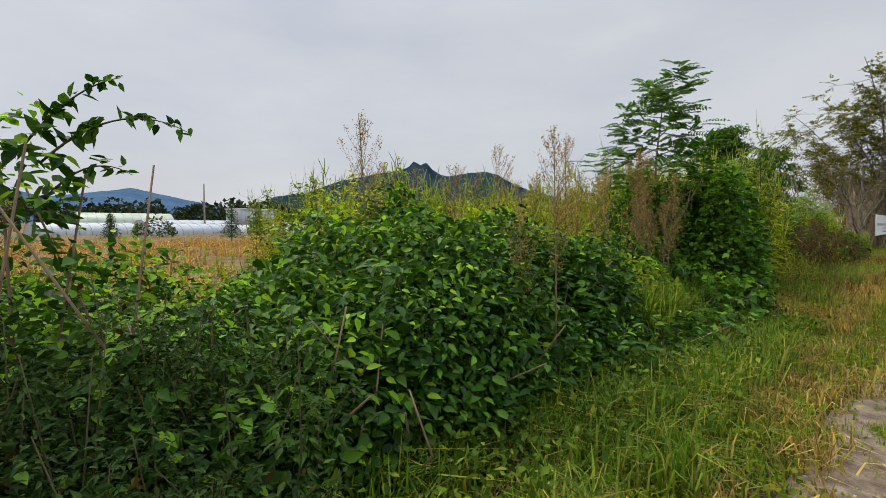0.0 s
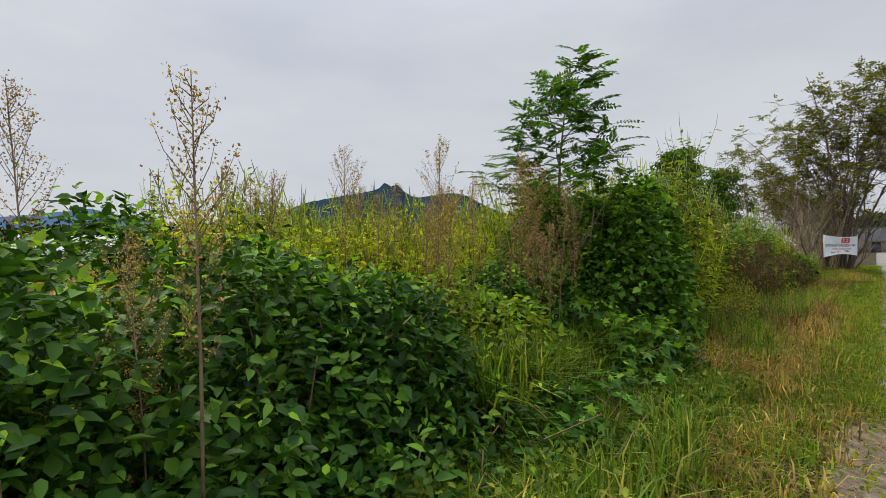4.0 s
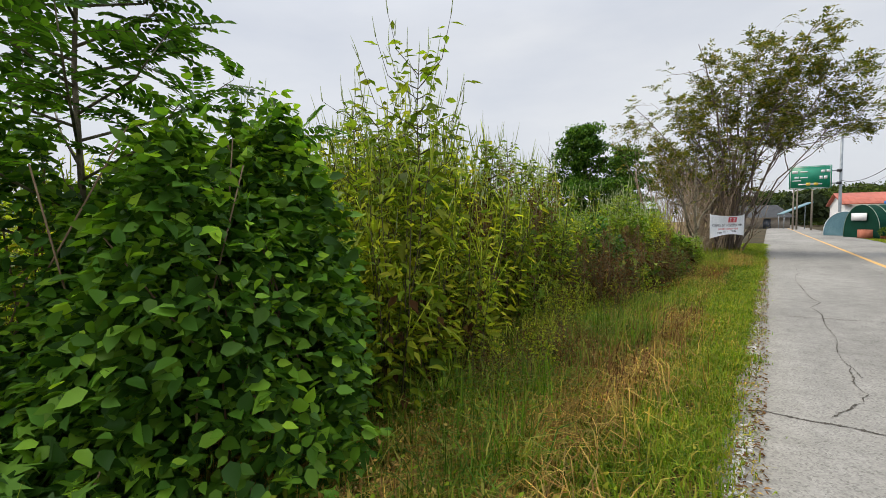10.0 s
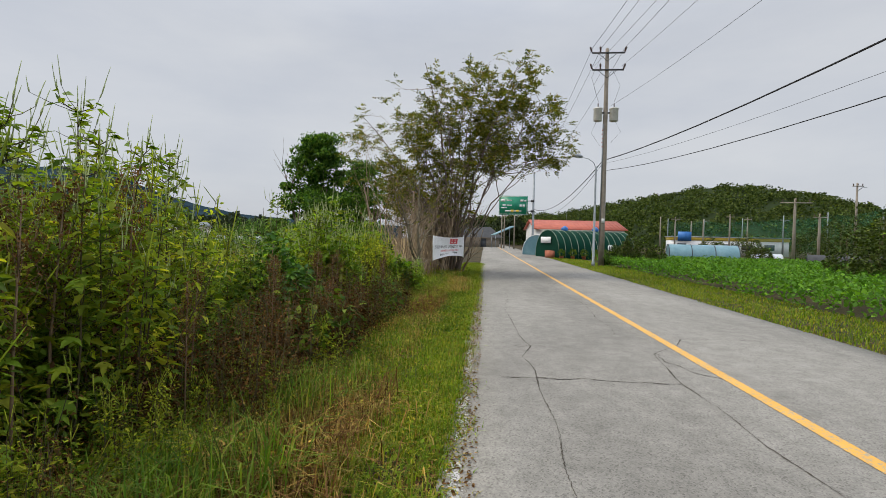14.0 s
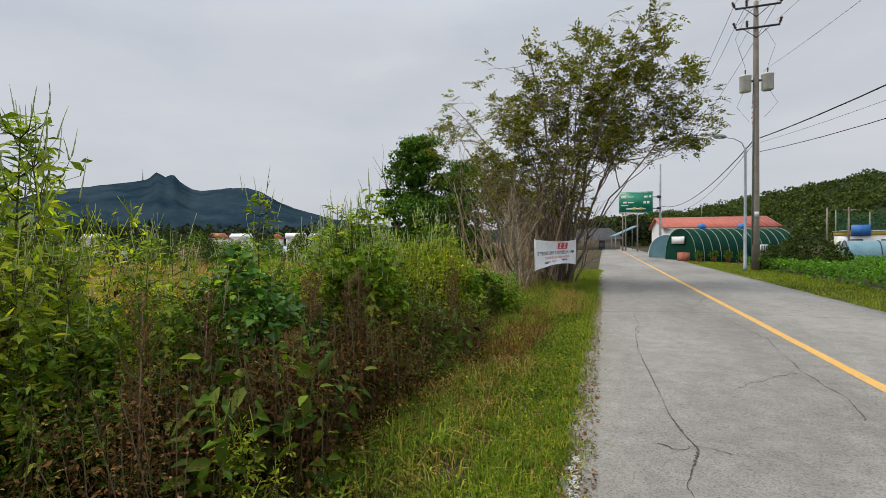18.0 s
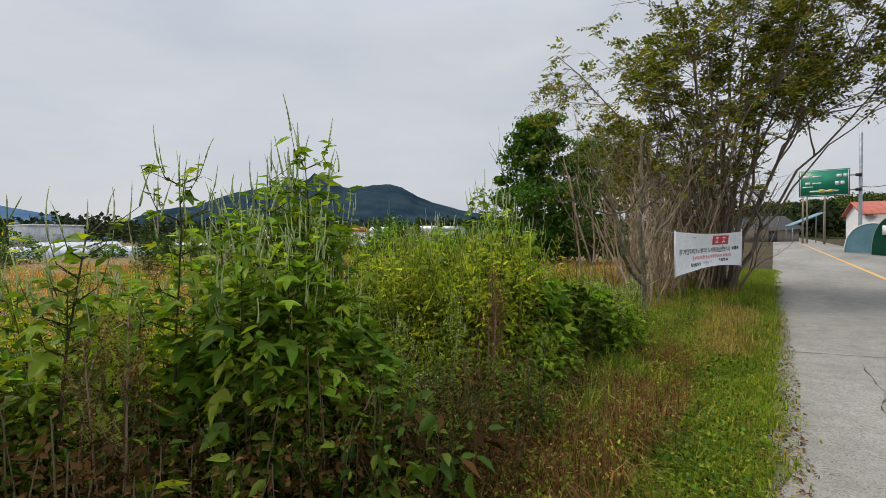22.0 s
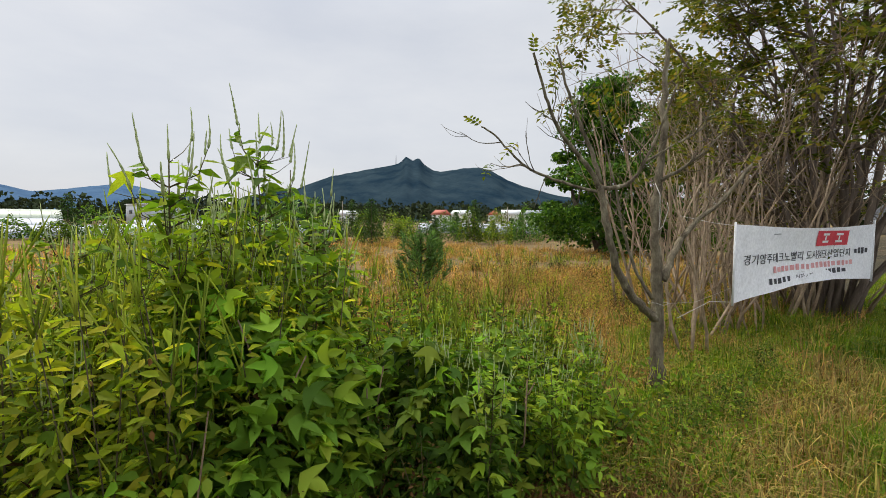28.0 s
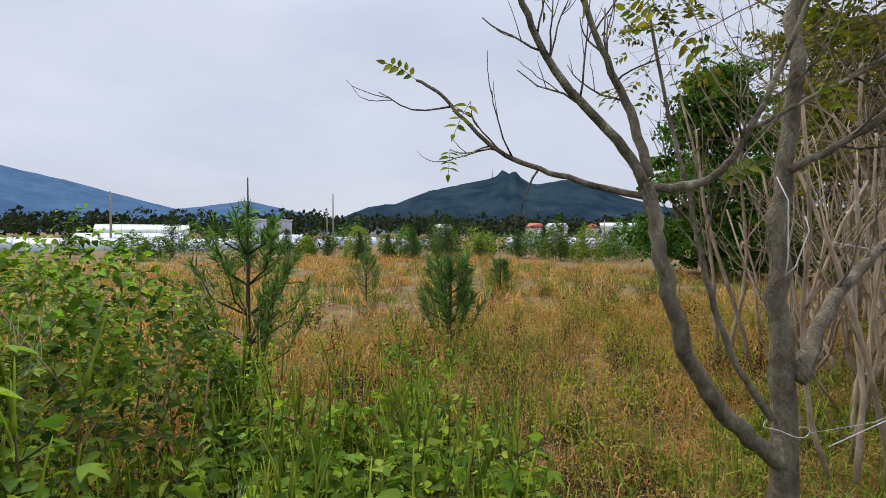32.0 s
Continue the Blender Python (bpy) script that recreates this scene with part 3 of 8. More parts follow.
def make_road():
    ys = np.unique(np.concatenate([np.arange(-60, 0, 4.0), np.arange(0, 40, 0.2), np.arange(40, 90, 1.0), np.arange(90, 400, 10.0)]))
    wob = 0.045 * bumps(ys, ys * 0, 0.9, 3.0) + 0.03 * bumps(ys, ys * 0, 3.3, 9.0)
    wob2 = 0.06 * bumps(ys, ys * 0, 0.8, 17.0)
    cols = [0.0, 0.5, 1.5, 2.5, 3.1, 3.7, 4.7, 5.7, 6.2]
    rows = []
    for k, c in enumerate(cols):
        x = np.full(len(ys), c) + (wob - 0.04 if k == 0 else 0) + (wob2 if k == len(cols) - 1 else 0)
        rows.append(np.stack([x, ys, road_z(np.full(len(ys), c))], 1))
    low = [np.stack([rows[0][:, 0] - 0.02, ys, np.full(len(ys), -0.16)], 1)]
    low2 = [np.stack([rows[-1][:, 0] + 0.02, ys, np.full(len(ys), -0.16)], 1)]
    rows = low + rows + low2
    V = np.concatenate(rows)
    n = len(ys)
    i, j = np.meshgrid(np.arange(len(rows) - 1), np.arange(n - 1), indexing="ij")
    p = i * n + j
    F = np.stack([p, p + n, p + n + 1, p + 1], -1).reshape(-1, 4)
    r = link_mesh("road", V, F, M_ROAD)
    tagged(r, "old pale grey concrete road with cracks and worn lines", "road", kind="structure")

    def strip(name, x0, x1, y0, y1, m, label, lift=0.004, step=0.5):
        yy = np.arange(y0, y1, step)
        a = np.stack([np.full(len(yy), x0) + 0.008 * bumps(yy, yy * 0, 2.0, 5), yy, road_z(np.full(len(yy), x0)) + lift], 1)
        b = np.stack([np.full(len(yy), x1) + 0.008 * bumps(yy, yy * 0, 2.0, 8), yy, road_z(np.full(len(yy), x1)) + lift], 1)
        k = np.arange(len(yy) - 1)
        part(name, (np.vstack([a, b]), np.stack([k, k + len(yy), k + len(yy) + 1, k + 1], 1)), m, r, label)
    strip("centre_line", 2.97, 3.11, -40, 240, M_YLINE, "worn yellow centre line")
    flake = np.random.default_rng(23)
    n = 8500
    fy = 2.0 + 18.5 * flake.random(n) ** 1.25
    keep = bumps(fy, fy * 0, 0.9, 41) + 0.3 * bumps(fy, fy * 0, 4.0, 43) > 0.015 * (fy - 12) - 0.25
    fy = fy[keep]
    fx = 0.065 + flake.normal(0, 0.024, len(fy)) + 0.02 * bumps(fy, fy * 0, 1.5, 44)
    P = np.stack([fx, fy, road_z(fx) + 0.004], 1)
    a = flake.uniform(0, 6.28, len(fy))
    part("edge_line", leaves(P, np.stack([np.cos(a), np.sin(a), 0 * a], 1), np.tile([0, 0, 1.0], (len(fy), 1)), 0.008 + 0.022 * flake.random(len(fy)), (DIAMOND[0] * np.array([1, 1, 0.02]), DIAMOND[1]), 0.9), M_WLINE, r, "flaked remains of a white edge line", "stuff")

    rng = np.random.default_rng(21)

    def crack(pts, width=0.012):
        width *= 2.2
        pts = np.array(pts, float)
        t = np.linspace(0, 1, max(8, int(34 * np.abs(np.diff(pts, axis=0)).sum())))
        s = np.linspace(0, 1, len(pts))
        x, y = np.interp(t, s, pts[:, 0]), np.interp(t, s, pts[:, 1])
        s = rng.uniform(0, 90)
        x, y = x + 0.05 * bumps(t * 9, t * 0, 1.0, s) + rng.normal(0, 0.004, len(t)), y + 0.05 * bumps(t * 9, t * 0, 1.0, s + 7) + rng.normal(0, 0.004, len(t))
        d = unit(np.gradient(np.stack([x, y], 1), axis=0))
        w = 0.5 * width * np.abs(rng.normal(0.55, 0.35, len(t))) * np.clip(0.6 + 1.6 * bumps(t * 14, t * 0, 1.0, s + 3), 0.45 if width > 0.03 else 0.15, 1.0) + 0.001
        nx, ny = -d[:, 1] * w, d[:, 0] * w
        A = np.stack([x + nx, y + ny, road_z(x) + 0.0035], 1)
        B = np.stack([x - nx, y - ny, road_z(x) + 0.0035], 1)
        k = np.arange(len(t) - 1)
        part("crack", (np.vstack([A, B]), np.stack([k, k + len(t), k + len(t) + 1, k + 1], 1)), M_CRACK, r)
    crack([(0.45, 19.2), (0.84, 19.2), (1.44, 19.2), (1.9, 19.17), (2.4, 19.15)], 0.016)
    crack([(0.77, 25.56), (0.72, 24.5), (0.79, 23.2), (0.8, 21.6), (0.94, 20.87), (0.75, 20.2), (0.87, 19.5), (0.85, 18.9), (0.86, 17.9), (0.85, 17.2), (0.82, 16.6), (0.88, 16.1)], 0.010)
    crack([(4.9, 21.9), (4.07, 21.8), (3.38, 21.69), (3.16, 21.2), (2.6, 20.56), (2.5, 19.8), (2.41, 19.15), (2.46, 18.4), (2.42, 17.6), (2.5, 16.4)], 0.010)
    crack([(0.05, 28.3), (1.54, 28.4), (2.4, 28.45), (3.6, 28.5), (4.6, 28.4), (6.0, 28.5)], 0.022)
    crack([(2.7, 25.7), (2.5, 23.7), (2.52, 22.5), (2.4, 21.85)], 0.008)
    crack([(0.07, 14.77), (0.4, 14.75), (0.8, 14.7), (2.0, 14.7), (3.4, 14.8)], 0.02)
    crack([(0.84, 16.58), (0.82, 15.9), (0.86, 15.6), (0.75, 15.25), (0.6, 14.88)], 0.009)
    crack([(0.2, 36.4), (1.6, 36.5), (3.1, 36.4), (5.9, 36.6)], 0.02)
    crack([(0.2, 44.8), (3.1, 44.9), (6.0, 44.8)], 0.025)
    crack([(0.1, 8.2), (1.2, 8.3), (3.0, 8.2)], 0.014)
    crack([(2.9, 31.5), (2.5, 30.2), (2.6, 29.2), (2.4, 28.4)], 0.009)
    crack([(4.2, 24.5), (4.6, 24.52), (5.0, 24.6)], 0.008)
    crack([(2.47, 23.51), (1.92, 22.98), (1.57, 22.55)], 0.007)
    crack([(0.65, 20.91), (0.78, 20.79), (0.95, 20.9), (1.14, 20.82)], 0.008)
    crack([(2.6, 28.19), (2.59, 27.0), (2.7, 25.7)], 0.008)
    crack([(0.85, 27.9), (0.9, 26.8), (0.77, 25.56)], 0.008)
    crack([(2.66, 20.68), (2.6, 20.25), (2.72, 19.69), (3.1, 19.3)], 0.009)
    # bare sandy border beside the pavement
    yy = np.arange(2, 11.4, 0.2)
    out = 0.0 - 0.05 * bumps(yy, yy * 0, 0.8, 31) - 0.36 * np.clip((13.0 - yy) / 6, 0, 1)
    k = np.arange(len(yy) - 1)
    A = np.stack([np.full(len(yy), 0.03), yy, np.full(len(yy), -0.002)], 1)
    B = np.stack([out, yy, np.full(len(yy), -0.004) + 0.03], 1)
    C = np.stack([out - 0.25, yy, np.full(len(yy), -0.06)], 1)
    V = np.vstack([A, B, C])
    n = len(yy)
    F = np.vstack([np.stack([k, k + 1, k + n + 1, k + n], 1), np.stack([k + n, k + n + 1, k + 2 * n + 1, k + 2 * n], 1)])
    tagged(link_mesh("dirt_border", V, F, M_SANDY), "strip of bare sandy dirt beside the pavement", "dirt", kind="structure")


make_ground()
make_road()


# ---- mountains and woods ----
def ridge(name, table, dist, material, label, jag, seed, depth=0.35):
    """A mountain range: heights follow (azimuth, elevation) in degrees seen from the road, rising back over some depth."""
    az = np.linspace(table[0][0], table[-1][0], 220)
    el = np.interp(az, [a for a, _ in table], [e for _, e in table])
    el = el + jag * bumps(az, az * 0, 1.1, seed) + 0.5 * jag * bumps(az, az * 0, 3.1, seed + 4)
    el = np.maximum(el, 0.05)
    layers = 9
    V = []
    for q in range(layers):
        f = q / (layers - 1)
        d = dist * (1 - depth * (1 - f))
        top = dist * np.tan(np.radians(el)) * f ** 0.8
        top = top * (1 + 0.10 * (1 - f) * f * 4 * bumps(az, az * 0 + q, 0.7, seed + q))
        V.append(np.stack([d * np.sin(np.radians(az)), 20 + d * np.cos(np.radians(az)), top + 1.6 * f - 3 * (q == 0)], 1))
    V = np.concatenate(V)
    n = len(az)
    i, j = np.meshgrid(np.arange(layers - 1), np.arange(n - 1), indexing="ij")
    p = i * n + j
    F = np.stack([p, p + 1, p + n + 1, p + n], -1).reshape(-1, 4)
    ob = link_mesh(name, V, F, material)
    for poly in ob.data.polygons:
        poly.use_smooth = True
    return tagged(ob, label, "mountain", kind="structure")


ridge("backdrop_far_range", [(-125, 3.0), (-108, 6.6), (-100, 5.9), (-95, 4.8), (-89.5, 3.3), (-86, 2.4), (-82.5, 2.9), (-79.2, 3.5), (-75, 2.6), (-70, 1.6), (-66, 1.0)], 2600, M_MOUNT_FAR, "distant mountain range coloured haze blue under a grey sky", 0.05, 2.0)
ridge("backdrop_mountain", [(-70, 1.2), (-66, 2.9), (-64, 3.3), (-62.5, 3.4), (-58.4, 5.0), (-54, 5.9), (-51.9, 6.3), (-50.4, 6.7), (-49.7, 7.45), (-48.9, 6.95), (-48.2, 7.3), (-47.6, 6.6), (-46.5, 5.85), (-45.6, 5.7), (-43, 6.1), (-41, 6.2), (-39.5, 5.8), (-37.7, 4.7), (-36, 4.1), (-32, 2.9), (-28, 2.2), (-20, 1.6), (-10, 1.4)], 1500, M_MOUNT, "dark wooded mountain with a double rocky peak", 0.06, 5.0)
_m = thing("radio_mast", "slim radio mast on the mountain ridge", "mast", 1500 * math.sin(radians(-50.9)), 20 + 1500 * math.cos(radians(-50.9)), 165, 0)
part("mast", tube([(0, 0, 0), (0, 0, 18), (0, 0, 38)], [1.6, 1.1, 0.6], 5), M_STEEL, _m)


def clump_cloud(centres, radii, n, leaf, rng, squash=0.8, shape=DIAMOND):
    """Foliage of many crowns: leaf tufts over the upper shells of ellipsoids."""
    k = rng.integers(0, len(centres), n)
    d = unit(rng.normal(size=(n, 3)))
    d[:, 2] = np.abs(d[:, 2]) * 1.1 - 0.25
    d = unit(d)
    r = radii[k][:, None] * (0.72 + 0.32 * rng.random((n, 1)))
    P = centres[k] + d * r * np.array([1, 1, squash])
    axis = unit(rng.normal(size=(n, 3)) + d * 0.4)
    return leaves(P, axis, d + 0.5 * rng.normal(size=(n, 3)), leaf * (0.6 + 0.8 * rng.random(n)), shape, 0.9)


def wooded_hill():
    """The low wooded hill beyond the fields on the road's far side."""
    rng = np.random.default_rng(5)
    tab = [(-4, 2.4), (0, 3.1), (8, 3.6), (15, 4.95), (19.5, 5.75), (23, 6.4), (25.5, 6.6), (28, 6.4), (31, 5.9), (35, 4.9), (38.7, 3.7), (46, 2.3), (60, 1.5), (80, 1.4)]
    D = 300.0
    az = np.linspace(-4, 80, 90)
    el = np.interp(az, [a for a, _ in tab], [e for _, e in tab])
    V = []
    L = 7
    for q in range(L):
        f = q / (L - 1)
        d = D * (0.6 + 0.4 * f)
        h = D * np.tan(np.radians(el)) * f ** 0.9 - 3.0 + 1.5 * f
        V.append(np.stack([d * np.sin(np.radians(az)), 15 + d * np.cos(np.radians(az)), h], 1))
    V = np.concatenate(V)
    n = len(az)
    i, j = np.meshgrid(np.arange(L - 1), np.arange(n - 1), indexing="ij")
    p = i * n + j
    hill = link_mesh("hill_ground", V, np.stack([p, p + 1, p + n + 1, p + n], -1).reshape(-1, 4), M_WOODS)
    tagged(hill, "slope under the trees of a low hill", "hill", kind="structure")
    m = 1300
    f, a = rng.random(m) ** 0.7, rng.uniform(-4, 80, m)
    e = np.interp(a, [q for q, _ in tab], [w for _, w in tab])
    d = D * (0.6 + 0.4 * f)
    c = np.stack([d * np.sin(np.radians(a)), 15 + d * np.cos(np.radians(a)), D * np.tan(np.radians(e)) * f ** 0.9 - 2.0], 1)
    geo = clump_cloud(c, rng.uniform(2.0, 4.4, m), 120000, 0.95, rng, 0.8)
    tagged(link_mesh("hill_woods", geo[0], geo[1], M_WOODS), "dense green woods covering a low hill", "woods", kind="stuff")


def far_treeline():
    rng = np.random.default_rng(6)
    m = 420
    a = rng.uniform(-112, -14, m)
    d = rng.uniform(190, 300, m)
    c = np.stack([d * np.sin(np.radians(a)), 20 + d * np.cos(np.radians(a)), rng.uniform(1, 6.5, m)], 1)
    geo = clump_cloud(c, rng.uniform(3, 6, m), 26000, 1.5, rng)
    tagged(link_mesh("far_woods", geo[0], geo[1], M_FARWOODS), "dark belt of distant trees behind the fields", "woods", kind="stuff")
    m = 60
    a, d = rng.uniform(-6, 12, m), rng.uniform(130, 200, m)
    c = np.stack([d * np.sin(np.radians(a)), 15 + d * np.cos(np.radians(a)), rng.uniform(1, 6.0, m)], 1)
    geo = clump_cloud(c, rng.uniform(2, 4.5, m), 7000, 1.2, rng)
    tagged(link_mesh("road_end_trees", geo[0], geo[1], M_FARWOODS), "dark trees where the road meets the hills", "woods", kind="stuff")


wooded_hill()
far_treeline()


# ---- plant builders ----
def rand_dirs(n, rng, lift=0.0):
    d = rng.normal(size=(n, 3))
    d[:, 2] += lift
    return unit(d)


def mound(name, label, cx, cy, rx, ry, h, n, leaf, seed, material=M_VINE, young=0.12, lumps=0.3, shape=OVATE, category="vine", rz=0.0, wide=0.58, singles=0, taper=0.0):
    """A heap of climbers over bushes: broad leaves in layers over an uneven dome, stems beneath."""
    rng = np.random.default_rng(seed)
    root = thing(name, label, category, cx, cy, 0, rz)

    def dome(u, v):
        q = np.clip(1 - (np.abs(u) ** 2.4 + np.abs(v) ** 2.4), 0, 1) ** 0.5
        lump = 1 + lumps * bumps(u * rx, v * ry, 1.5, seed * 0.37) + 0.14 * bumps(u * rx, v * ry, 4.0, seed * 0.21)
        return h * q * lump
    u, v = rng.uniform(-1, 1, n * 2), rng.uniform(-1, 1, n * 2)
    # more leaves near the steep rim
    keep = (u ** 2 + v ** 2) < 1.0
    u, v = u[keep][:n], v[keep][:n]
    rim = rng.random(len(u)) < 0.45
    s = np.where(rim, 0.82 + 0.17 * rng.random(len(u)), 1.0) / np.where(rim, np.maximum(np.hypot(u, v), 0.2), 1)
    u, v = np.where(rim, u * s, u), np.where(rim, v * s, v)
    z = dome(u, v)
    depth = rng.random(len(u)) ** 1.6
    zz = np.maximum(0.03, np.where(rim, z * (1 - 0.9 * rng.random(len(u))), z - 0.28 * depth))
    # hollows and bulges in the flanks
    ang = np.arctan2(v, u)
    bulge = bumps(ang * 1.6 + 0.7 * zz, zz * 1.8, 1.5, seed * 0.53)
    swell = np.where(rim, 0.93 + 0.16 * bulge, 1.0)
    swell = swell * (1 - taper * (zz / h) ** 1.6)
    u, v = u * swell, v * swell
    eps = 0.04
    gx = (dome(u + eps, v) - dome(u - eps, v)) / (2 * eps * rx)
    gy = (dome(u, v + eps) - dome(u, v - eps)) / (2 * eps * ry)
    nrm = unit(np.stack([-gx, -gy, np.full(len(u), 0.9)], 1))
    P = np.stack([u * rx, v * ry, zz], 1) + rng.normal(0, 0.03, (len(u), 3))
    out = unit(np.stack([u / rx, v / ry, np.zeros(len(u))], 1) + 1e-6)
    axis = unit(out * 0.6 + rng.normal(size=P.shape) * 0.95 * np.array([1, 1, 0.6]) + np.array([0, 0, -0.2]))
    normal = 0.3 * nrm + np.array([0, 0, 0.9]) + 0.5 * rng.normal(size=P.shape)
    size = leaf * (0.55 + 0.75 * rng.random(len(u)))
    fresh = (rng.random(len(u)) < young * np.where(zz > 0.8 * h, 2.0, 0.7)) & (depth < 0.45)
    lone = np.zeros(len(u), bool)
    if singles:
        score = P[:, 0] + 0.35 * P[:, 2] - depth
        lone[np.argsort(-np.where(fresh, -99, score))[:singles]] = True
        single_leaves("leaf", P[lone], axis[lone], normal[lone], size[lone], shape, wide, material, root)
    gap = bumps(P[:, 0] + 0.6 * P[:, 2], P[:, 1] - 0.5 * P[:, 2], 4.2, seed * 0.71)
    rest = ~fresh & ~lone & ((gap > np.quantile(gap, 0.16)) | (depth > 0.55))
    part("foliage", leaves(P[rest], axis[rest], normal[rest], size[rest], shape, wide), material, root, kind="stuff")
    if fresh.any():
        part("young_foliage", leaves(P[fresh] + np.array([0, 0, 0.03]), axis[fresh], normal[fresh], size[fresh] * 0.8, shape, wide), M_VINE_YOUNG, root, "bright young leaves", "stuff")
    tubes = []
    for _ in range(int(10 + 6 * rx * ry)):
        a, r = rng.uniform(0, 2 * np.pi), rng.random() ** 0.5 * 0.85
        x0, y0 = rx * r * np.cos(a), ry * r * np.sin(a)
        top = dome(np.array([r * np.cos(a)]), np.array([r * np.sin(a)]))[0]
        w = rng.normal(0, 0.15, 4)
        g = 1 - 1.3 * taper
        tubes.append(tube([(x0 * g, y0 * g, -0.05), (x0 * g + w[0], y0 * g + w[1], top * 0.5), (x0 * g * g + w[0] + w[2], y0 * g * g + w[1] + w[3], top * 0.92)], [0.008, 0.006, 0.004], 4))
    part("stem_tangle", join(tubes), M_DRYSTEM, root, kind="stuff")
    return root


def make_ragweed(h, seed, spikes=10, broad=0.2, group="giant ragweed", lone=False, material=None, spike_mat=None, spike_len=0.2, reach=1.0):
    """A tall weed: opposite lobed leaves on stalks, arching upper shoots, and candle-like flower spikes."""
    material, spike_mat = material or M_RAG, spike_mat or M_SPIKE
    rng = np.random.default_rng(seed)
    root = thing("giant_ragweed", "tall green giant ragweed with lobed leaves and flower spikes", "weed", group=group)
    lean = rng.normal(0, 0.07, 2)
    zs = np.linspace(0, h * 0.86, 8)
    line = np.stack([lean[0] * zs ** 1.5 / h + 0.012 * np.sin(zs * 5), lean[1] * zs ** 1.5 / h + 0.012 * np.cos(zs * 4), zs], 1)
    stems = [tube(line, np.linspace(0.0085, 0.003, 8), 5)]
    P, A, N, S, UP, UA, US, SP = [], [], [], [], [], [], [], []

    def at(z):
        return np.array([np.interp(z, zs, line[:, k]) for k in range(3)])

    def spike(p, d, q):
        SP.append((p, unit(np.array([d]))[0], q))
    turn, z = rng.uniform(0, 6.28), 0.10 * h
    while z < 0.84 * h:
        turn += 1.57
        f = z / h
        for side in (0, np.pi):
            a = turn + side + rng.normal(0, 0.3)
            out = np.array([np.cos(a), np.sin(a), 0.0])
            L = (0.07 + 0.10 * rng.random()) * (1.3 - 0.7 * f)
            e = at(z) + out * L + np.array([0, 0, 0.45 * L])
            stems.append(tube([at(z), e], [0.0022, 0.0014], 3))
            P.append(e)
            A.append(out + np.array([0, 0, -0.15 - 0.6 * rng.random()]) + rng.normal(0, 0.25, 3))
            N.append(np.array([0, 0, 1.0]) + 0.35 * out + rng.normal(0, 0.3, 3))
            S.append(broad * (1.0 if f < 0.55 else 1.0 - 1.5 * (f - 0.55)) * (0.6 + 0.55 * rng.random()))
            if f < 0.42 or rng.random() < 0.25:
                for _ in range(4):
                    g = out * rng.uniform(0.02, 0.16) + rng.normal(0, 0.035, 3)
                    UP.append(at(z) + g)
                    UA.append(g + rng.normal(0, 0.05, 3) + np.array([0, 0, -0.02]))
                    US.append(broad * rng.uniform(0.3, 0.6))
            else:
                L2 = reach * (0.16 + 0.16 * rng.random()) * (1.45 - f)
                tip = at(z) + out * L2 * 0.75 + np.array([0, 0, 0.85 * L2])
                mid = at(z) + out * L2 * 0.55 + np.array([0, 0, 0.3 * L2])
                stems.append(tube([at(z), mid, tip], [0.0034, 0.0026, 0.0016], 4))
                for _ in range(8):
                    g = rng.uniform(0.2, 0.95)
                    p = (1 - g) ** 2 * at(z) + 2 * g * (1 - g) * mid + g * g * tip
                    UP.append(p + rng.normal(0, 0.01, 3))
                    UA.append(np.append(rng.normal(0, 1, 2), rng.uniform(-0.5, 0.2)))
                    US.append((0.28 + 0.3 * rng.random()) * (0.08 + 0.6 * broad))
                if f < 0.68 and rng.random() < 0.9:
                    P.append(tip)
                    A.append(out + np.array([0, 0, -0.2]) + rng.normal(0, 0.3, 3))
                    N.append(np.array([0, 0, 1.0]) + rng.normal(0, 0.3, 3))
                    S.append(broad * rng.uniform(0.4, 0.7))
                else:
                    spike(tip, out * 0.22 + np.array([0, 0, 1.0]), rng.uniform(0.6, 1.0))
                    if rng.random() < 0.6:
                        g = rng.uniform(0.6, 0.95)
                        spike((1 - g) ** 2 * at(z) + 2 * g * (1 - g) * mid + g * g * tip, np.append(0.3 * out[:2] + rng.normal(0, 0.2, 2), 1.0), rng.uniform(0.35, 0.7))
        z += 0.07 + 0.035 * rng.random()
    top = at(zs[-1])
    spike(top, np.array([0.02, 0.0, 1.0]), 0.65)
    for k in range(spikes):
        a = k * 2.4 + rng.normal(0, 0.3)
        q = at(zs[-1] - 0.27 * h * rng.random())
        o = np.array([np.cos(a), np.sin(a), 0])
        e = q + o * rng.uniform(0.06, 0.26) + np.array([0, 0, rng.uniform(0.03, 0.12)])
        stems.append(tube([q, (q + e) / 2 + o * 0.02, e], [0.0024, 0.002, 0.0014], 3))
        spike(e, o * 0.2 + np.array([0, 0, 1.0]), rng.uniform(0.6, 1.1))
        UP.append(q)
        UA.append(o + np.array([0, 0, 0.1]))
        US.append(broad * (0.25 + 0.25 * rng.random()))
    sp = []
    k = 15 if lone else 7
    for p0, d, q in SP:
        L = spike_len * q * rng.uniform(0.85, 1.2)
        f = np.linspace(0, 1, k)
        w = rng.normal(0, 0.10, 2)
        pts = p0 + d * (f * L)[:, None] + np.stack([w[0] * f ** 2 * L, w[1] * f ** 2 * L, 0.1 * L * f ** 2], 1)
        r = np.where(np.arange(k) % 2, 0.0074, 0.004) * (1.15 - 0.85 * f) * (1.35 if spike_mat is M_YSPIKE else 1.0 if lone or material is M_FRESH else 0.72)
        sp.append(tube(pts, r, 4 if lone else 3))
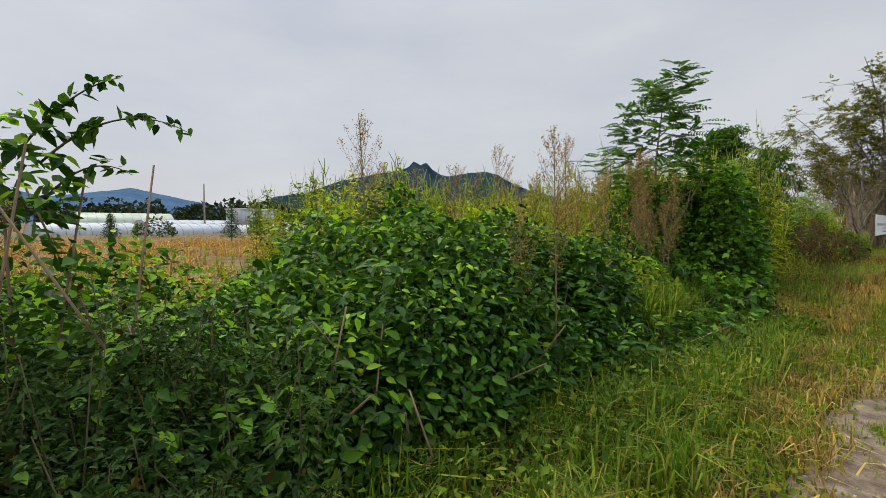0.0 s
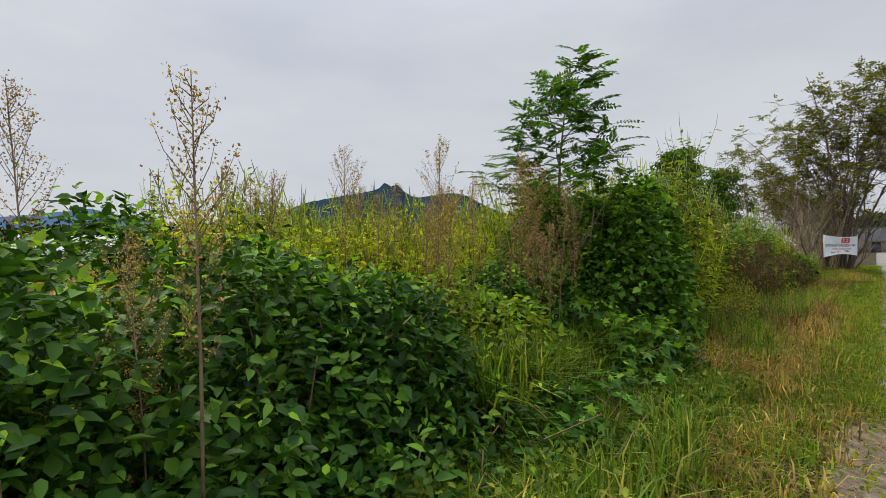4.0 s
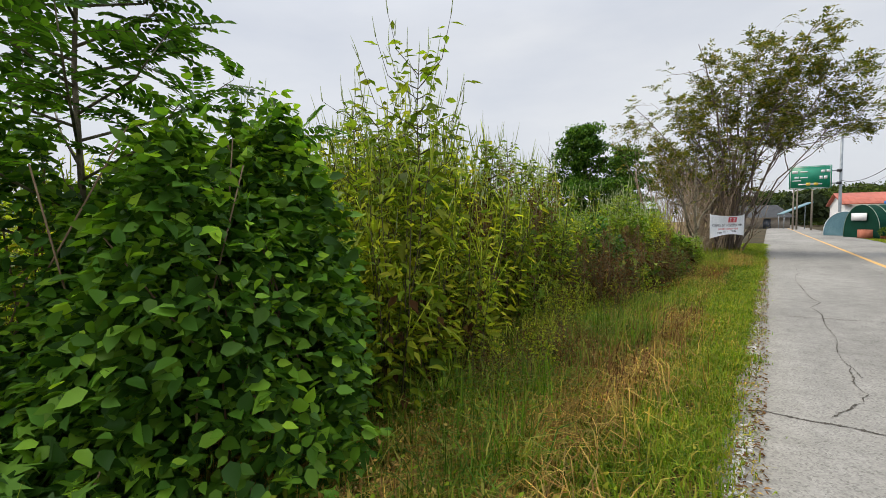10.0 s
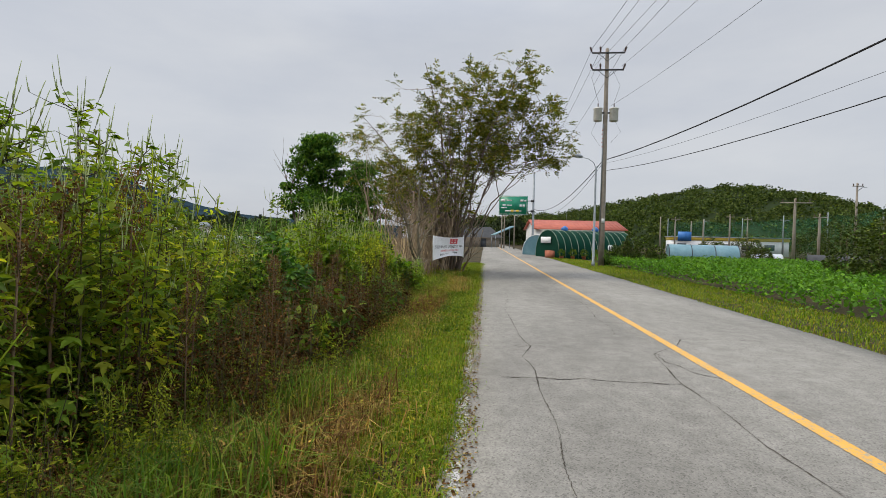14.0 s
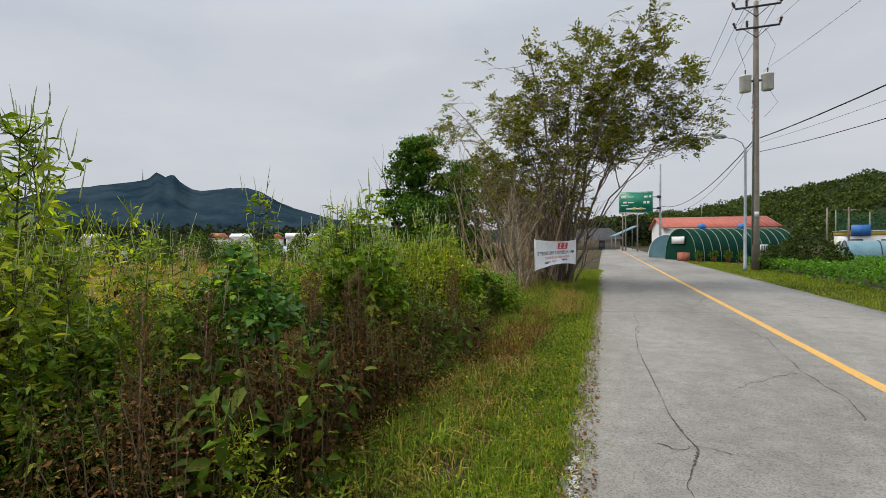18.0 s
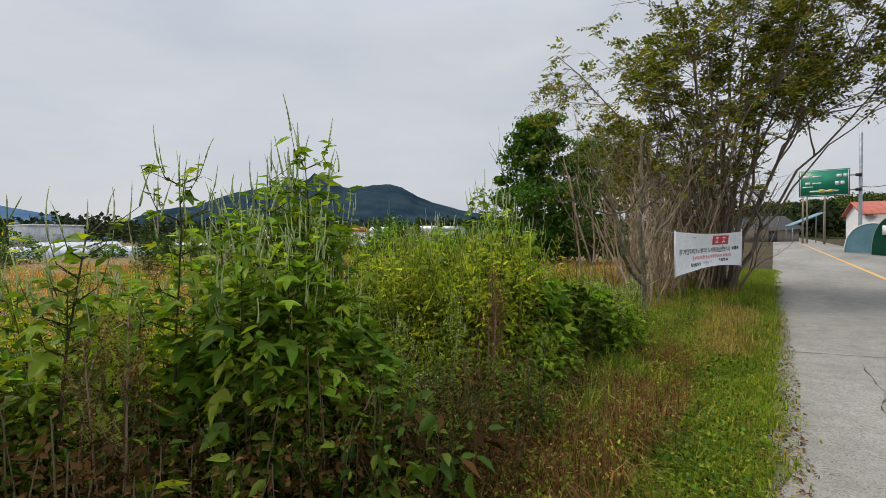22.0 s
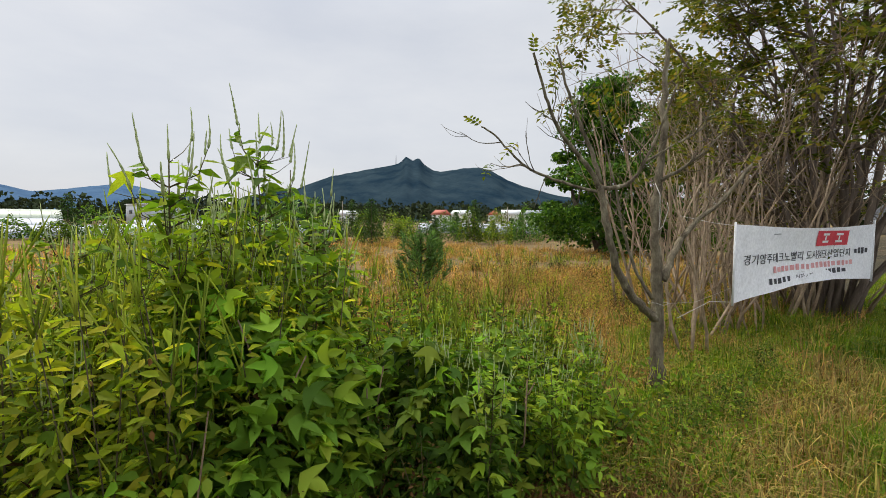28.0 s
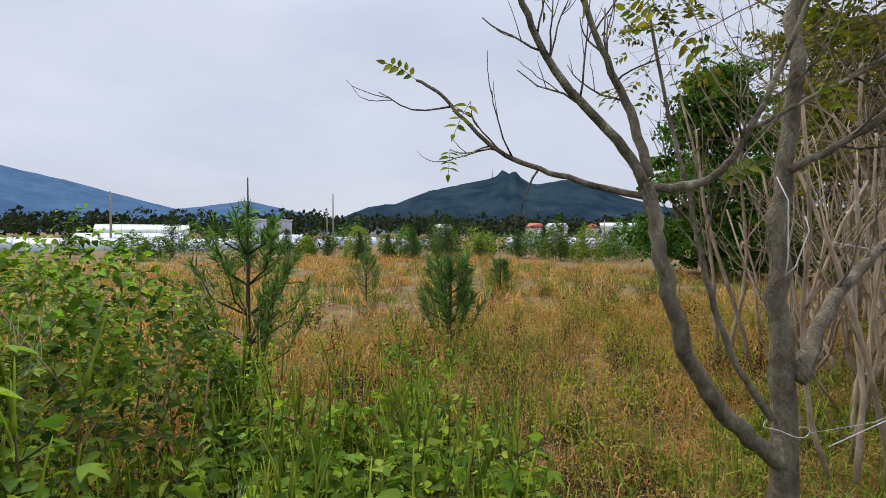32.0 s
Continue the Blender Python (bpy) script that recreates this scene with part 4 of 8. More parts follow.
    UP, UA, US = np.array(UP).reshape(-1, 3), np.array(UA).reshape(-1, 3), np.array(US)
    UN = np.array([0, 0, 1.0]) + 0.45 * rng.normal(size=UP.shape)
    part("stalk", stems[0], M_STEM, root)
    part("leaf_stalk", join(stems[1:]), M_STEM, root, kind="stuff")
    part("upper_foliage", leaves(UP, UA, UN, US, OVATE if lone else DIAMOND, 0.5), material, root, kind="stuff")
    if lone:
        single_leaves("leaf", np.array(P), np.array(A), np.array(N), np.array(S), LOBED, 0.78, material, root)
        for g in sp:
            part("flower_spike", g, spike_mat, root)
    else:
        part("foliage", leaves(P, A, N, S, LOBED, 0.78), material, root, kind="stuff")
        part("flower_head", join(sp), spike_mat, root, "pale green flower spikes", "stuff")
    return root


def make_weed_bush(h, r, n, leaf, seed, material=M_WEED, dry=0.12, name="weed_bush", label="leafy green roadside weed with thin stems", shape=LANCE, group="weeds", spikes=0):
    rng = np.random.default_rng(seed)
    root = thing(name, label, "weed", group=group)
    stems, P, A, N, S = [], [], [], [], []
    m = max(4, int(9 * r / 0.35))
    sp = []
    for k in range(m):
        a, q = rng.uniform(0, 6.28), rng.random() ** 0.6
        hh = h * (1 - 0.35 * q * rng.random()) * rng.uniform(0.75, 1.05)
        b = np.array([r * 0.35 * q * np.cos(a), r * 0.35 * q * np.sin(a), -0.03])
        t = np.array([r * q * np.cos(a), r * q * np.sin(a), hh])
        mid = (b + t) / 2 + rng.normal(0, 0.05, 3)
        stems.append(tube([b, mid, t], [0.0045, 0.0033, 0.0015], 4))
        cnt = n // m
        f = 0.15 + 0.85 * rng.random(cnt) ** 0.8
        p = (1 - f)[:, None] ** 2 * b + (2 * f * (1 - f))[:, None] * mid + (f ** 2)[:, None] * t
        d = unit(rng.normal(size=(cnt, 3)) * np.array([1, 1, 0.35]) + np.array([0, 0, 0.15]))
        off = (0.03 + 0.13 * rng.random((cnt, 1))) * (1.2 - 0.7 * f[:, None])
        P.append(p + d * off)
        A.append(d + np.array([0, 0, -0.25]) + 0.3 * rng.normal(size=(cnt, 3)))
        N.append(np.array([0, 0, 1.0]) + 0.5 * rng.normal(size=(cnt, 3)))
        S.append((1.12 if shape is LANCE else 1.0) * leaf * (0.5 + 0.8 * rng.random(cnt)) * (1.25 - 0.6 * f))
        if spikes:
            for _ in range(spikes):
                L = rng.uniform(0.12, 0.26)
                w = rng.normal(0, 0.28, 2)
                g = np.linspace(0, 1, 5)[:, None]
                base = t - np.array([0, 0, 0.12 * rng.random()])
                sp.append(tube(base + g * L * unit(np.array([[w[0], w[1], 1.0]])), [0.0026, 0.0046, 0.003, 0.004, 0.0012], 3))
    P, A, N, S = np.vstack(P), np.vstack(A), np.vstack(N), np.concatenate(S)
    part("stalk", join(stems), M_STEM, root, kind="stuff")
    d = (rng.random(len(P)) < dry * np.clip(1.6 - 1.4 * P[:, 2] / h, 0.2, 2))
    part("foliage", leaves(P[~d], A[~d], N[~d], S[~d], shape, 0.62 if shape is PALMATE else 0.5), material, root, kind="stuff")
    if d.any():
        part("withered_foliage", leaves(P[d], A[d] + np.array([0, 0, -0.8]), N[d], S[d], DIAMOND, 0.5), M_DRYLEAF, root, "brown withered leaves", "stuff")
    if sp:
        part("flower_head", join(sp), M_YSPIKE, root, "yellow-green flower spikes", "stuff")
    return root


def make_plume(h, seed, full=1.0, material=M_PLUME, label="tall dead brown stalk with a feathery seed head", name="dead_stalk"):
    rng = np.random.default_rng(seed)
    root = thing(name, label, "dead plant", group="dead stalks")
    w = rng.normal(0, 0.05, 2)
    line = np.array([(0, 0, -0.03), (w[0] * 0.3, w[1] * 0.3, h * 0.5), (w[0], w[1], h)])
    stems, P, A, S = [tube(line, [0.0085, 0.006, 0.002], 5)], [], [], []
    z = h * 0.5
    while z < h * 0.98:
        f = (z - h * 0.5) / (h * 0.48)
        b = np.array([np.interp(z, line[:, 2], line[:, k]) for k in range(3)])
        a = rng.uniform(0, 6.28)
        L = full * (0.05 + 0.29 * np.sin(np.pi * min(1, f * 0.82 + 0.12)) ** 1.3) * rng.uniform(0.6, 1.15)
        t = b + np.array([np.cos(a) * 0.55, np.sin(a) * 0.55, 0.95]) * L
        stems.append(tube([b, b * 0.45 + t * 0.55 + np.array([np.cos(a), np.sin(a), 0]) * 0.02, t], [0.0022, 0.0016, 0.0008], 3))
        c = int(10 + 150 * L * full)
        g = rng.random((c, 1)) ** 0.6
        P.append(b + (t - b) * g + rng.normal(0, 0.014, (c, 3)))
        A.append(rand_dirs(c, rng, 0.5))
        S.append(0.007 + 0.013 * rng.random(c))
        z += h * 0.013
    P, A, S = np.vstack(P), np.vstack(A), np.concatenate(S)
    part("stem", stems[0], M_DRYSTEM, root)
    part("side_stem", join(stems[1:]), M_DRYSTEM, root, kind="stuff")
    part("seed_head", leaves(P, A, rng.normal(size=P.shape), S, DIAMOND, 0.6), material, root, kind="stuff")
    return root


def grow(kinds, spots):
    """Set plants of several builds on their spots (x, y, scale, turn); each later one is a copy."""
    first = {}
    for k, (x, y, s, rz) in enumerate(spots):
        i = k % len(kinds)
        z = float(ground_z(x, y)) - 0.01
        q = s / first.get(i, 1.0)
        m = pose(x, y, z, 0, 0, rz) @ Matrix.Diagonal((q, q, q, 1))
        if i in first:
            copy_thing(kinds[i], m)
        else:
            kinds[i].matrix_basis = m
            first[i] = s


def spots(n, x0, x1, y0, y1, seed, smin=0.8, smax=1.15, gap=0.0):
    rng = np.random.default_rng(seed)
    out = []
    tries = 0
    while len(out) < n and tries < n * 40:
        tries += 1
        x, y = rng.uniform(x0, x1), rng.uniform(y0, y1)
        if all((x - a) ** 2 + (y - b) ** 2 > gap * gap for a, b, _, _ in out):
            out.append((x, y, rng.uniform(smin, smax), rng.uniform(0, 360)))
    return out


def turf(name, label, x0, x1, y0, y1, n, hmin, hmax, width, material, seed, bend=0.5, edge=0.15, clump=0.0, patch=None):
    """A stretch of grass, one object: blades in random or clumped order."""
    rng = np.random.default_rng(seed)
    if clump:
        m = max(1, int(n / 40))
        cx, cy = rng.uniform(x0, x1, m), rng.uniform(y0, y1, m)
        k = rng.integers(0, m, n)
        x, y = cx[k] + rng.normal(0, clump, n), cy[k] + rng.normal(0, clump, n)
    else:
        x, y = rng.uniform(x0, x1, n), rng.uniform(y0, y1, n)
    x = x + edge * bumps(y, y * 0, 1.2, seed * 0.3)
    if patch:
        keep = bumps(x, y, patch[0], seed * 0.9) > patch[1]
        x, y = x[keep], y[keep]
    n = len(x)
    P = np.stack([x, y, ground_z(x, y) - 0.015], 1)
    h = rng.uniform(hmin, hmax, n) * (0.75 + 0.5 * (bumps(x, y, 0.9, seed) + 0.5))
    geo = blades(P, rng.uniform(0, 6.28, n), h, width * (0.6 + 0.8 * rng.random(n)), bend * rng.random(n) * 1.6, rng)
    return tagged(link_mesh(name, geo[0], geo[1], material), label, "grass", kind="stuff")


def herbs(name, label, x0, x1, y0, y1, n, zmax, size, material, seed, clump=0.10, wide=0.6):
    """Low mixed herbs: small leaves at all heights in loose clumps, one piece of stuff."""
    rng = np.random.default_rng(seed)
    m = max(1, n // 45)
    cx, cy = rng.uniform(x0, x1, m), rng.uniform(y0, y1, m)
    hh = zmax * (0.35 + 0.65 * rng.random(m)) * (0.8 + 0.4 * bumps(cx, cy, 0.8, seed))
    k = rng.integers(0, m, n)
    f = rng.random(n)
    x, y = cx[k] + rng.normal(0, clump, n) * (0.5 + 0.7 * f), cy[k] + rng.normal(0, clump, n) * (0.5 + 0.7 * f)
    P = np.stack([x, y, ground_z(x, y) + 0.01 + hh[k] * f], 1)
    geo = leaves(P, rand_dirs(n, rng, 0.15), np.array([0, 0, 1.0]) + 0.55 * rng.normal(size=(n, 3)), size * (0.5 + 0.9 * rng.random(n)), DIAMOND, wide)
    return tagged(link_mesh(name, geo[0], geo[1], material), label, "herbs", kind="stuff")


# ---- trees ----
class Wood:
    """Collects the branches of a tree and the places where leaves can sit."""
    def __init__(self, seed):
        self.rng = np.random.default_rng(seed)
        self.thick, self.thin, self.leafy, self.allow = [], [], [], None

    def limb(self, start, way, length, r0, level, levels, spread=0.7, lift=0.12, kids=4, wig=0.12, taper=0.45, shrink=0.62):
        rng = self.rng
        k = 6 if level < 2 else 4
        pts, p, d = [np.array(start, float)], np.array(start, float), unit(np.array([way]))[0]
        for _ in range(k):
            d = unit((d + rng.normal(0, wig, 3) + np.array([0, 0, lift]))[None])[0]
            p = p + d * length / k
            pts.append(p)
        pts = np.array(pts)
        if self.allow and not self.allow(pts[-1]):
            return
        radii = np.linspace(r0, r0 * taper, len(pts))
        (self.thick if r0 > 0.02 else self.thin).append(tube(pts, radii, 8 if r0 > 0.06 else (6 if r0 > 0.02 else 3)))
        if level >= levels - 1:
            self.leafy.append(pts)
        if level < levels:
            for _ in range(kids):
                f = rng.uniform(0.3, 1.0)
                q = np.array([np.interp(f * k, np.arange(k + 1), pts[:, c]) for c in range(3)])
                side = unit(np.cross(d, rng.normal(size=3))[None])[0]
                self.limb(q, d + side * rng.uniform(0.5, 1.3) * spread, length * shrink * rng.uniform(0.7, 1.15), max(0.003, r0 * taper * rng.uniform(0.6, 0.95)), level + 1, levels, spread, lift, kids, wig, taper, shrink)


def fronds(P, way, L, rng, pairs=4, leaflet=0.08, wide=0.42, droop=0.5):
    """Small feather leaves of plain leaflets, for crowns seen from some way off."""
    way = unit(way)
    n = len(P)
    side = unit(np.cross(way, np.array([0, 0, 1.0]) + 0.3 * rng.normal(size=(n, 3))))
    up = np.cross(side, way)
    Q, A, N = [], [], []
    for k in range(pairs + 1):
        f = 0.25 + 0.75 * k / pairs
        c = P + way * L * f + np.array([0, 0, -1.0]) * droop * L * f * f * 0.6
        for s in ((1, -1) if k < pairs else (0,)):
            Q.append(c)
            A.append(side * s + way * (0.4 if s else 1.0) + np.array([0, 0, -0.25]))
            N.append(up + 0.3 * rng.normal(size=(n, 3)))
    Q, A, N = np.vstack(Q), np.vstack(A), np.vstack(N)
    return leaves(Q, A, N, leaflet * (0.7 + 0.6 * rng.random(len(Q))), DIAMOND, wide)


def big_tree():
    """The broad half-bare tree that leans over the road."""
    w = Wood(40)
    root = thing("roadside_tree", "broad tall tree with sparse olive leaves and dark branches", "tree", -1.25, 34.75, -0.02)

    def inside(p):
        x, z = p[0], p[2]
        top = 10.3 - (0.1 if x < 1.6 else 0.19) * (x - 1.6) ** 2 + 0.45 * noise.noise((x * 0.9, p[1] * 0.6, 3.1)) - 0.36 * abs(p[1])
        if x > 1.2:
            low = 4.3 + 0.12 * (x - 1.2)
        else:
            low = 1.4 if x > -1.6 else 1.4 + 1.0 * (-1.6 - x)
        return -4.7 < x < 5.5 and low < z < top
    w.allow = inside
    for dx, dz, r in ((-4.2, 5.6, 0.05), (-3.6, 7.2, 0.06), (-2.6, 8.5, 0.075), (-1.2, 9.3, 0.08), (0.2, 9.5, 0.10), (1.5, 9.8, 0.09), (2.8, 9.3, 0.08), (4.0, 8.2, 0.07), (4.9, 6.9, 0.055), (4.4, 5.9, 0.045),
                      (-3.6, 4.3, 0.045), (-2.7, 3.3, 0.04), (0.9, 8.4, 0.07), (-0.4, 7.6, 0.06), (-1.9, 6.4, 0.055), (3.4, 6.6, 0.05), (2.2, 7.7, 0.06), (-1.2, 4.4, 0.04), (0.3, 5.0, 0.045), (-2.6, 5.4, 0.045)):
        dy = w.rng.uniform(-2.4, 2.6)
        dz -= 0.34 * abs(dy)
        t = np.linspace(0, 1, 12)[:, None]
        b, m, e = np.array((0.07 * dx, 0.10 * dy, -0.05)), np.array((0.22 * dx + 0.2, 0.2 * dy, dz * 0.55)), np.array((dx, dy, dz))
        pts = (1 - t) ** 2 * b + 2 * t * (1 - t) * m + t * t * e
        pts[1:-1] += w.rng.normal(0, 0.07, (10, 3))
        w.thick.append(tube(pts, 0.8 * np.linspace(r, r * 0.2, 12), 7))
        for _ in range(11):
            f = w.rng.uniform(0.28, 1.0)
            q = np.array([np.interp(f * 11, np.arange(12), pts[:, c]) for c in range(3)])
            way = unit((pts[-1] - pts[6])[None])[0] * 0.6 + np.array([0.2 * np.sign(dx), 0, 0.1]) + w.rng.normal(0, 0.6, 3)
            w.limb(q, way, w.rng.uniform(0.9, 1.7), 0.032 * (1.3 - f), 1, 3, spread=0.9, lift=0.02, kids=4, wig=0.16, shrink=0.6)
    part("trunk", join(w.thick), M_DARKBARK, root)
    part("twig_mass", join(w.thin), M_TREETWIG, root, kind="stuff")
    rng = w.rng
    tips = np.vstack([p[2:] for p in w.leafy])
    way = np.vstack([np.gradient(p, axis=0)[2:] for p in w.leafy])
    ok = np.array([inside(p) for p in tips])
    prob = np.clip((tips[:, 2] - 2.0) / 5.0, 0.08, 0.75) * np.where(tips[:, 0] > 0.8, 1.15, np.where(tips[:, 0] < -0.6, 1.7, 1.0)) * np.where(tips[:, 1] < -0.3, np.where(tips[:, 2] < 7.0, 0.35, 1.0), 1.45)
    keep = ok & (rng.random(len(tips)) < prob * 1.5)
    P, A = tips[keep], unit(way[keep]) + 0.7 * rng.normal(size=(keep.sum(), 3)) * np.array([1, 1, 0.4])
    part("crown", fronds(P, A, 0.25, rng, 3, 0.12, 0.45), M_TREELEAF, root, "sparse olive feather leaves")


def thicket():
    """Young bare-stemmed saplings crowded along the verge."""
    kinds = []
    for s in range(5):
        w = Wood(60 + s)
        root = thing("bare_sapling", "thin pale bare-stemmed sapling with few leaves in a thicket", "sapling", group="thicket saplings")
        for _ in range(3):
            d = w.rng.normal(0, 0.14, 3) + np.array([0, 0, 1.0])
            w.limb((w.rng.normal(0, 0.1), w.rng.normal(0, 0.1), -0.03), d, w.rng.uniform(2.0, 3.3), 0.0225, 0, 2, spread=0.8, lift=0.09, kids=3, wig=0.15, taper=0.5, shrink=0.55)
        part("stalk", join(w.thick + w.thin), M_TWIG, root, kind="stuff")
        tips = np.vstack([p[2:] for p in w.leafy])
        tips = tips[w.rng.random(len(tips)) < 0.12]
        P = np.repeat(tips, 2, 0) + w.rng.normal(0, 0.05, (len(tips) * 2, 3))
        part("foliage", leaves(P, rand_dirs(len(P), w.rng, -0.4), np.array([0, 0, 1.0]) + 0.5 * w.rng.normal(size=P.shape), 0.06, DIAMOND, 0.5), M_LASTLEAF, root)
        kinds.append(root)
    sp = spots(28, -2.6, -0.6, 31.2, 38.5, 3, 0.8, 1.3, 0.2) + spots(15, -2.9, -1.0, 32.6, 38.5, 5, 1.1, 1.45, 0.25) + spots(9, -2.9, -1.7, 30.5, 32.5, 4, 0.6, 1.0, 0.3) + spots(8, -4.2, -2.9, 32, 38, 6, 0.9, 1.4, 0.5)
    sp = [q for q in sp if q[0] < -1.57 + 0.219 * (q[1] - 30.28) - 0.5 or q[1] > 37]
    grow(kinds, sp)


def climber_tree(x, y, seed, size, n):
    """The dark tree at the field's edge, wrapped in climbers down to the ground."""
    rng = np.random.default_rng(seed)
    root = thing("climber_covered_tree", "dark green tree smothered in climbing vines", "tree", x, y, -0.05)
    root.matrix_basis = root.matrix_basis @ Matrix.Diagonal((size, size, size, 1))
    w = Wood(seed + 1)
    for d in ((0.1, 0, 1), (-0.3, 0.1, 1), (0.25, 0.2, 1)):
        w.limb((d[0] * 0.3, d[1] * 0.3, 0), d, 5.0, 0.16, 0, 2, spread=0.6, kids=4)
    part("trunk", join(w.thick + w.thin), M_DARKBARK, root)
    c, r = [], []
    for k in range(120):
        z = rng.uniform(0.5, 8.8)
        wide = (3.1 if z < 4.5 else 3.1 - 0.5 * (z - 4.5)) * (0.95 + 0.45 * noise.noise((z * 0.8, seed, 0.3)))
        a, q = rng.uniform(0, 6.28), rng.random() ** 0.45
        c.append((wide * q * np.cos(a) + 0.25 * (z - 5) * 0.15, wide * q * np.sin(a), z))
        r.append(rng.uniform(0.3, 0.95))
    c, r = np.array(c), np.array(r)
    k = rng.integers(0, len(c), n)
    d = unit(rng.normal(size=(n, 3)) + np.array([0, 0, 0.35]))
    P = c[k] + d * r[k][:, None] * np.array([1.25, 1.25, 0.7]) * (0.35 + 0.7 * rng.random((n, 1)))
    # sprays that arch out over the outline, and hanging trails
    for _ in range(70):
        q = c[rng.integers(len(c))]
        a = rng.uniform(0, 6.28)
        L = rng.uniform(0.8, 1.7)
        t = rng.random((46, 1))
        P = np.vstack([P, q + np.array([np.cos(a), np.sin(a), 0]) * L * t + np.array([0, 0, 1.0]) * L * (0.9 * t - 0.95 * t * t) + rng.normal(0, 0.07, (46, 3))])
    P[:, 2] = np.maximum(P[:, 2], 0.05)
    m = len(P)
    part("crown", leaves(P, rand_dirs(m, rng, -0.8), rng.normal(size=(m, 3)) * 0.6 + np.array([0, 0, 0.8]), 0.19 * (0.6 + 0.8 * rng.random(m)), DIAMOND, 0.8), M_DARKTREE, root, "dark leaves of climbers")


def pinnate(P, way, L, rng, pairs=7, leaflet=0.045, wide=0.5, droop=0.45):
    """Feather leaves: leaflets in pairs along drooping ribs. Gives leaflet and rib meshes."""
    way = unit(way)
    n = len(P)
    side = unit(np.cross(way, np.array([0, 0, 1.0]) + 0.3 * rng.normal(size=(n, 3))))
    up = np.cross(side, way)
    Q, A, N, ribs = [], [], [], []
    L = np.broadcast_to(np.asarray(L, float), (n,))[:, None]
    for k in range(pairs + 1):
        f = 0.2 + 0.8 * k / pairs
        c = P + way * L * f + np.array([0, 0, -1.0]) * droop * L * f * f * 0.6
        tang = unit(way + np.array([0, 0, -1.0]) * droop * f)
        for s in ((1, -1) if k < pairs else (0,)):
            Q.append(c)
            A.append(side * s * 1.0 + tang * (0.35 if s else 1.0))
            N.append(up + 0.25 * rng.normal(size=(n, 3)))
    fs = np.array([0, 0.5, 1.0])
    for i in range(n):
        pts = P[i] + way[i] * L[i] * fs[:, None] + np.array([0, 0, -1.0]) * droop * L[i] * (fs[:, None] ** 2) * 0.6
        ribs.append(tube(pts, 0.0015, 3))
    Q, A, N = np.vstack(Q), np.vstack(A), np.vstack(N)
    return leaves(Q, A, N, leaflet * (0.8 + 0.4 * rng.random(len(Q))), OVATE, wide), join(ribs)


def locust_sapling():
    """The young locust tree above the vine heap."""
    rng = np.random.default_rng(90)
    root = thing("locust_sapling", "young locust tree with fresh green feathery leaves", "tree", -2.8, 11.55, -0.03)
    tubes, starts, ways = [], [], []
    trunk = np.array([(0, 0, 0), (0.02, 0.0, 0.8), (-0.02, 0.02, 1.5), (0.0, 0.0, 2.25), (0.05, 0.02, 2.85), (0.08, 0.0, 3.35)])
    tubes.append(tube(trunk, [0.026, 0.022, 0.018, 0.013, 0.008, 0.003], 7))
    for z in np.linspace(1.3, 3.2, 29):
        b = np.array([np.interp(z, trunk[:, 2], trunk[:, k]) for k in range(3)])
        a = z * 37.0 + rng.normal(0, 0.4)
        L = (1.25 - 0.85 * (z - 1.35) / 1.9) * rng.uniform(0.6, 1.1)
        t = b + np.array([np.cos(a) * L * 0.85, np.sin(a) * L * 0.85, L * 0.5])
        m = (b + t) / 2 + np.array([np.cos(a), np.sin(a), -0.4]) * 0.08
        tubes.append(tube([b, m, t], [0.009, 0.006, 0.002], 5))
        for f in np.linspace(0.3, 1.0, 7):
            p = (1 - f) ** 2 * b + 2 * f * (1 - f) * m + f * f * t
            for _ in range(2):
                g = rng.uniform(0, 6.28)
                starts.append(p)
                ways.append(np.array([np.cos(a) * 0.5 + np.cos(g), np.sin(a) * 0.5 + np.sin(g), 0.25 + 0.25 * rng.random()]))
    starts, ways = np.array(starts), np.array(ways)
    lv, ribs = pinnate(starts, ways, rng.uniform(0.22, 0.34, len(starts)), rng, 7, 0.062, 0.5, 0.35)
    part("trunk", tubes[0], M_BARK, root)
    for g in tubes[1:]:
        part("branch", g, M_BARK, root)
    part("leaf_rib", ribs, M_STEM, root, kind="stuff")
    part("foliage", lv, M_LOCUST, root, "green paired leaflets")


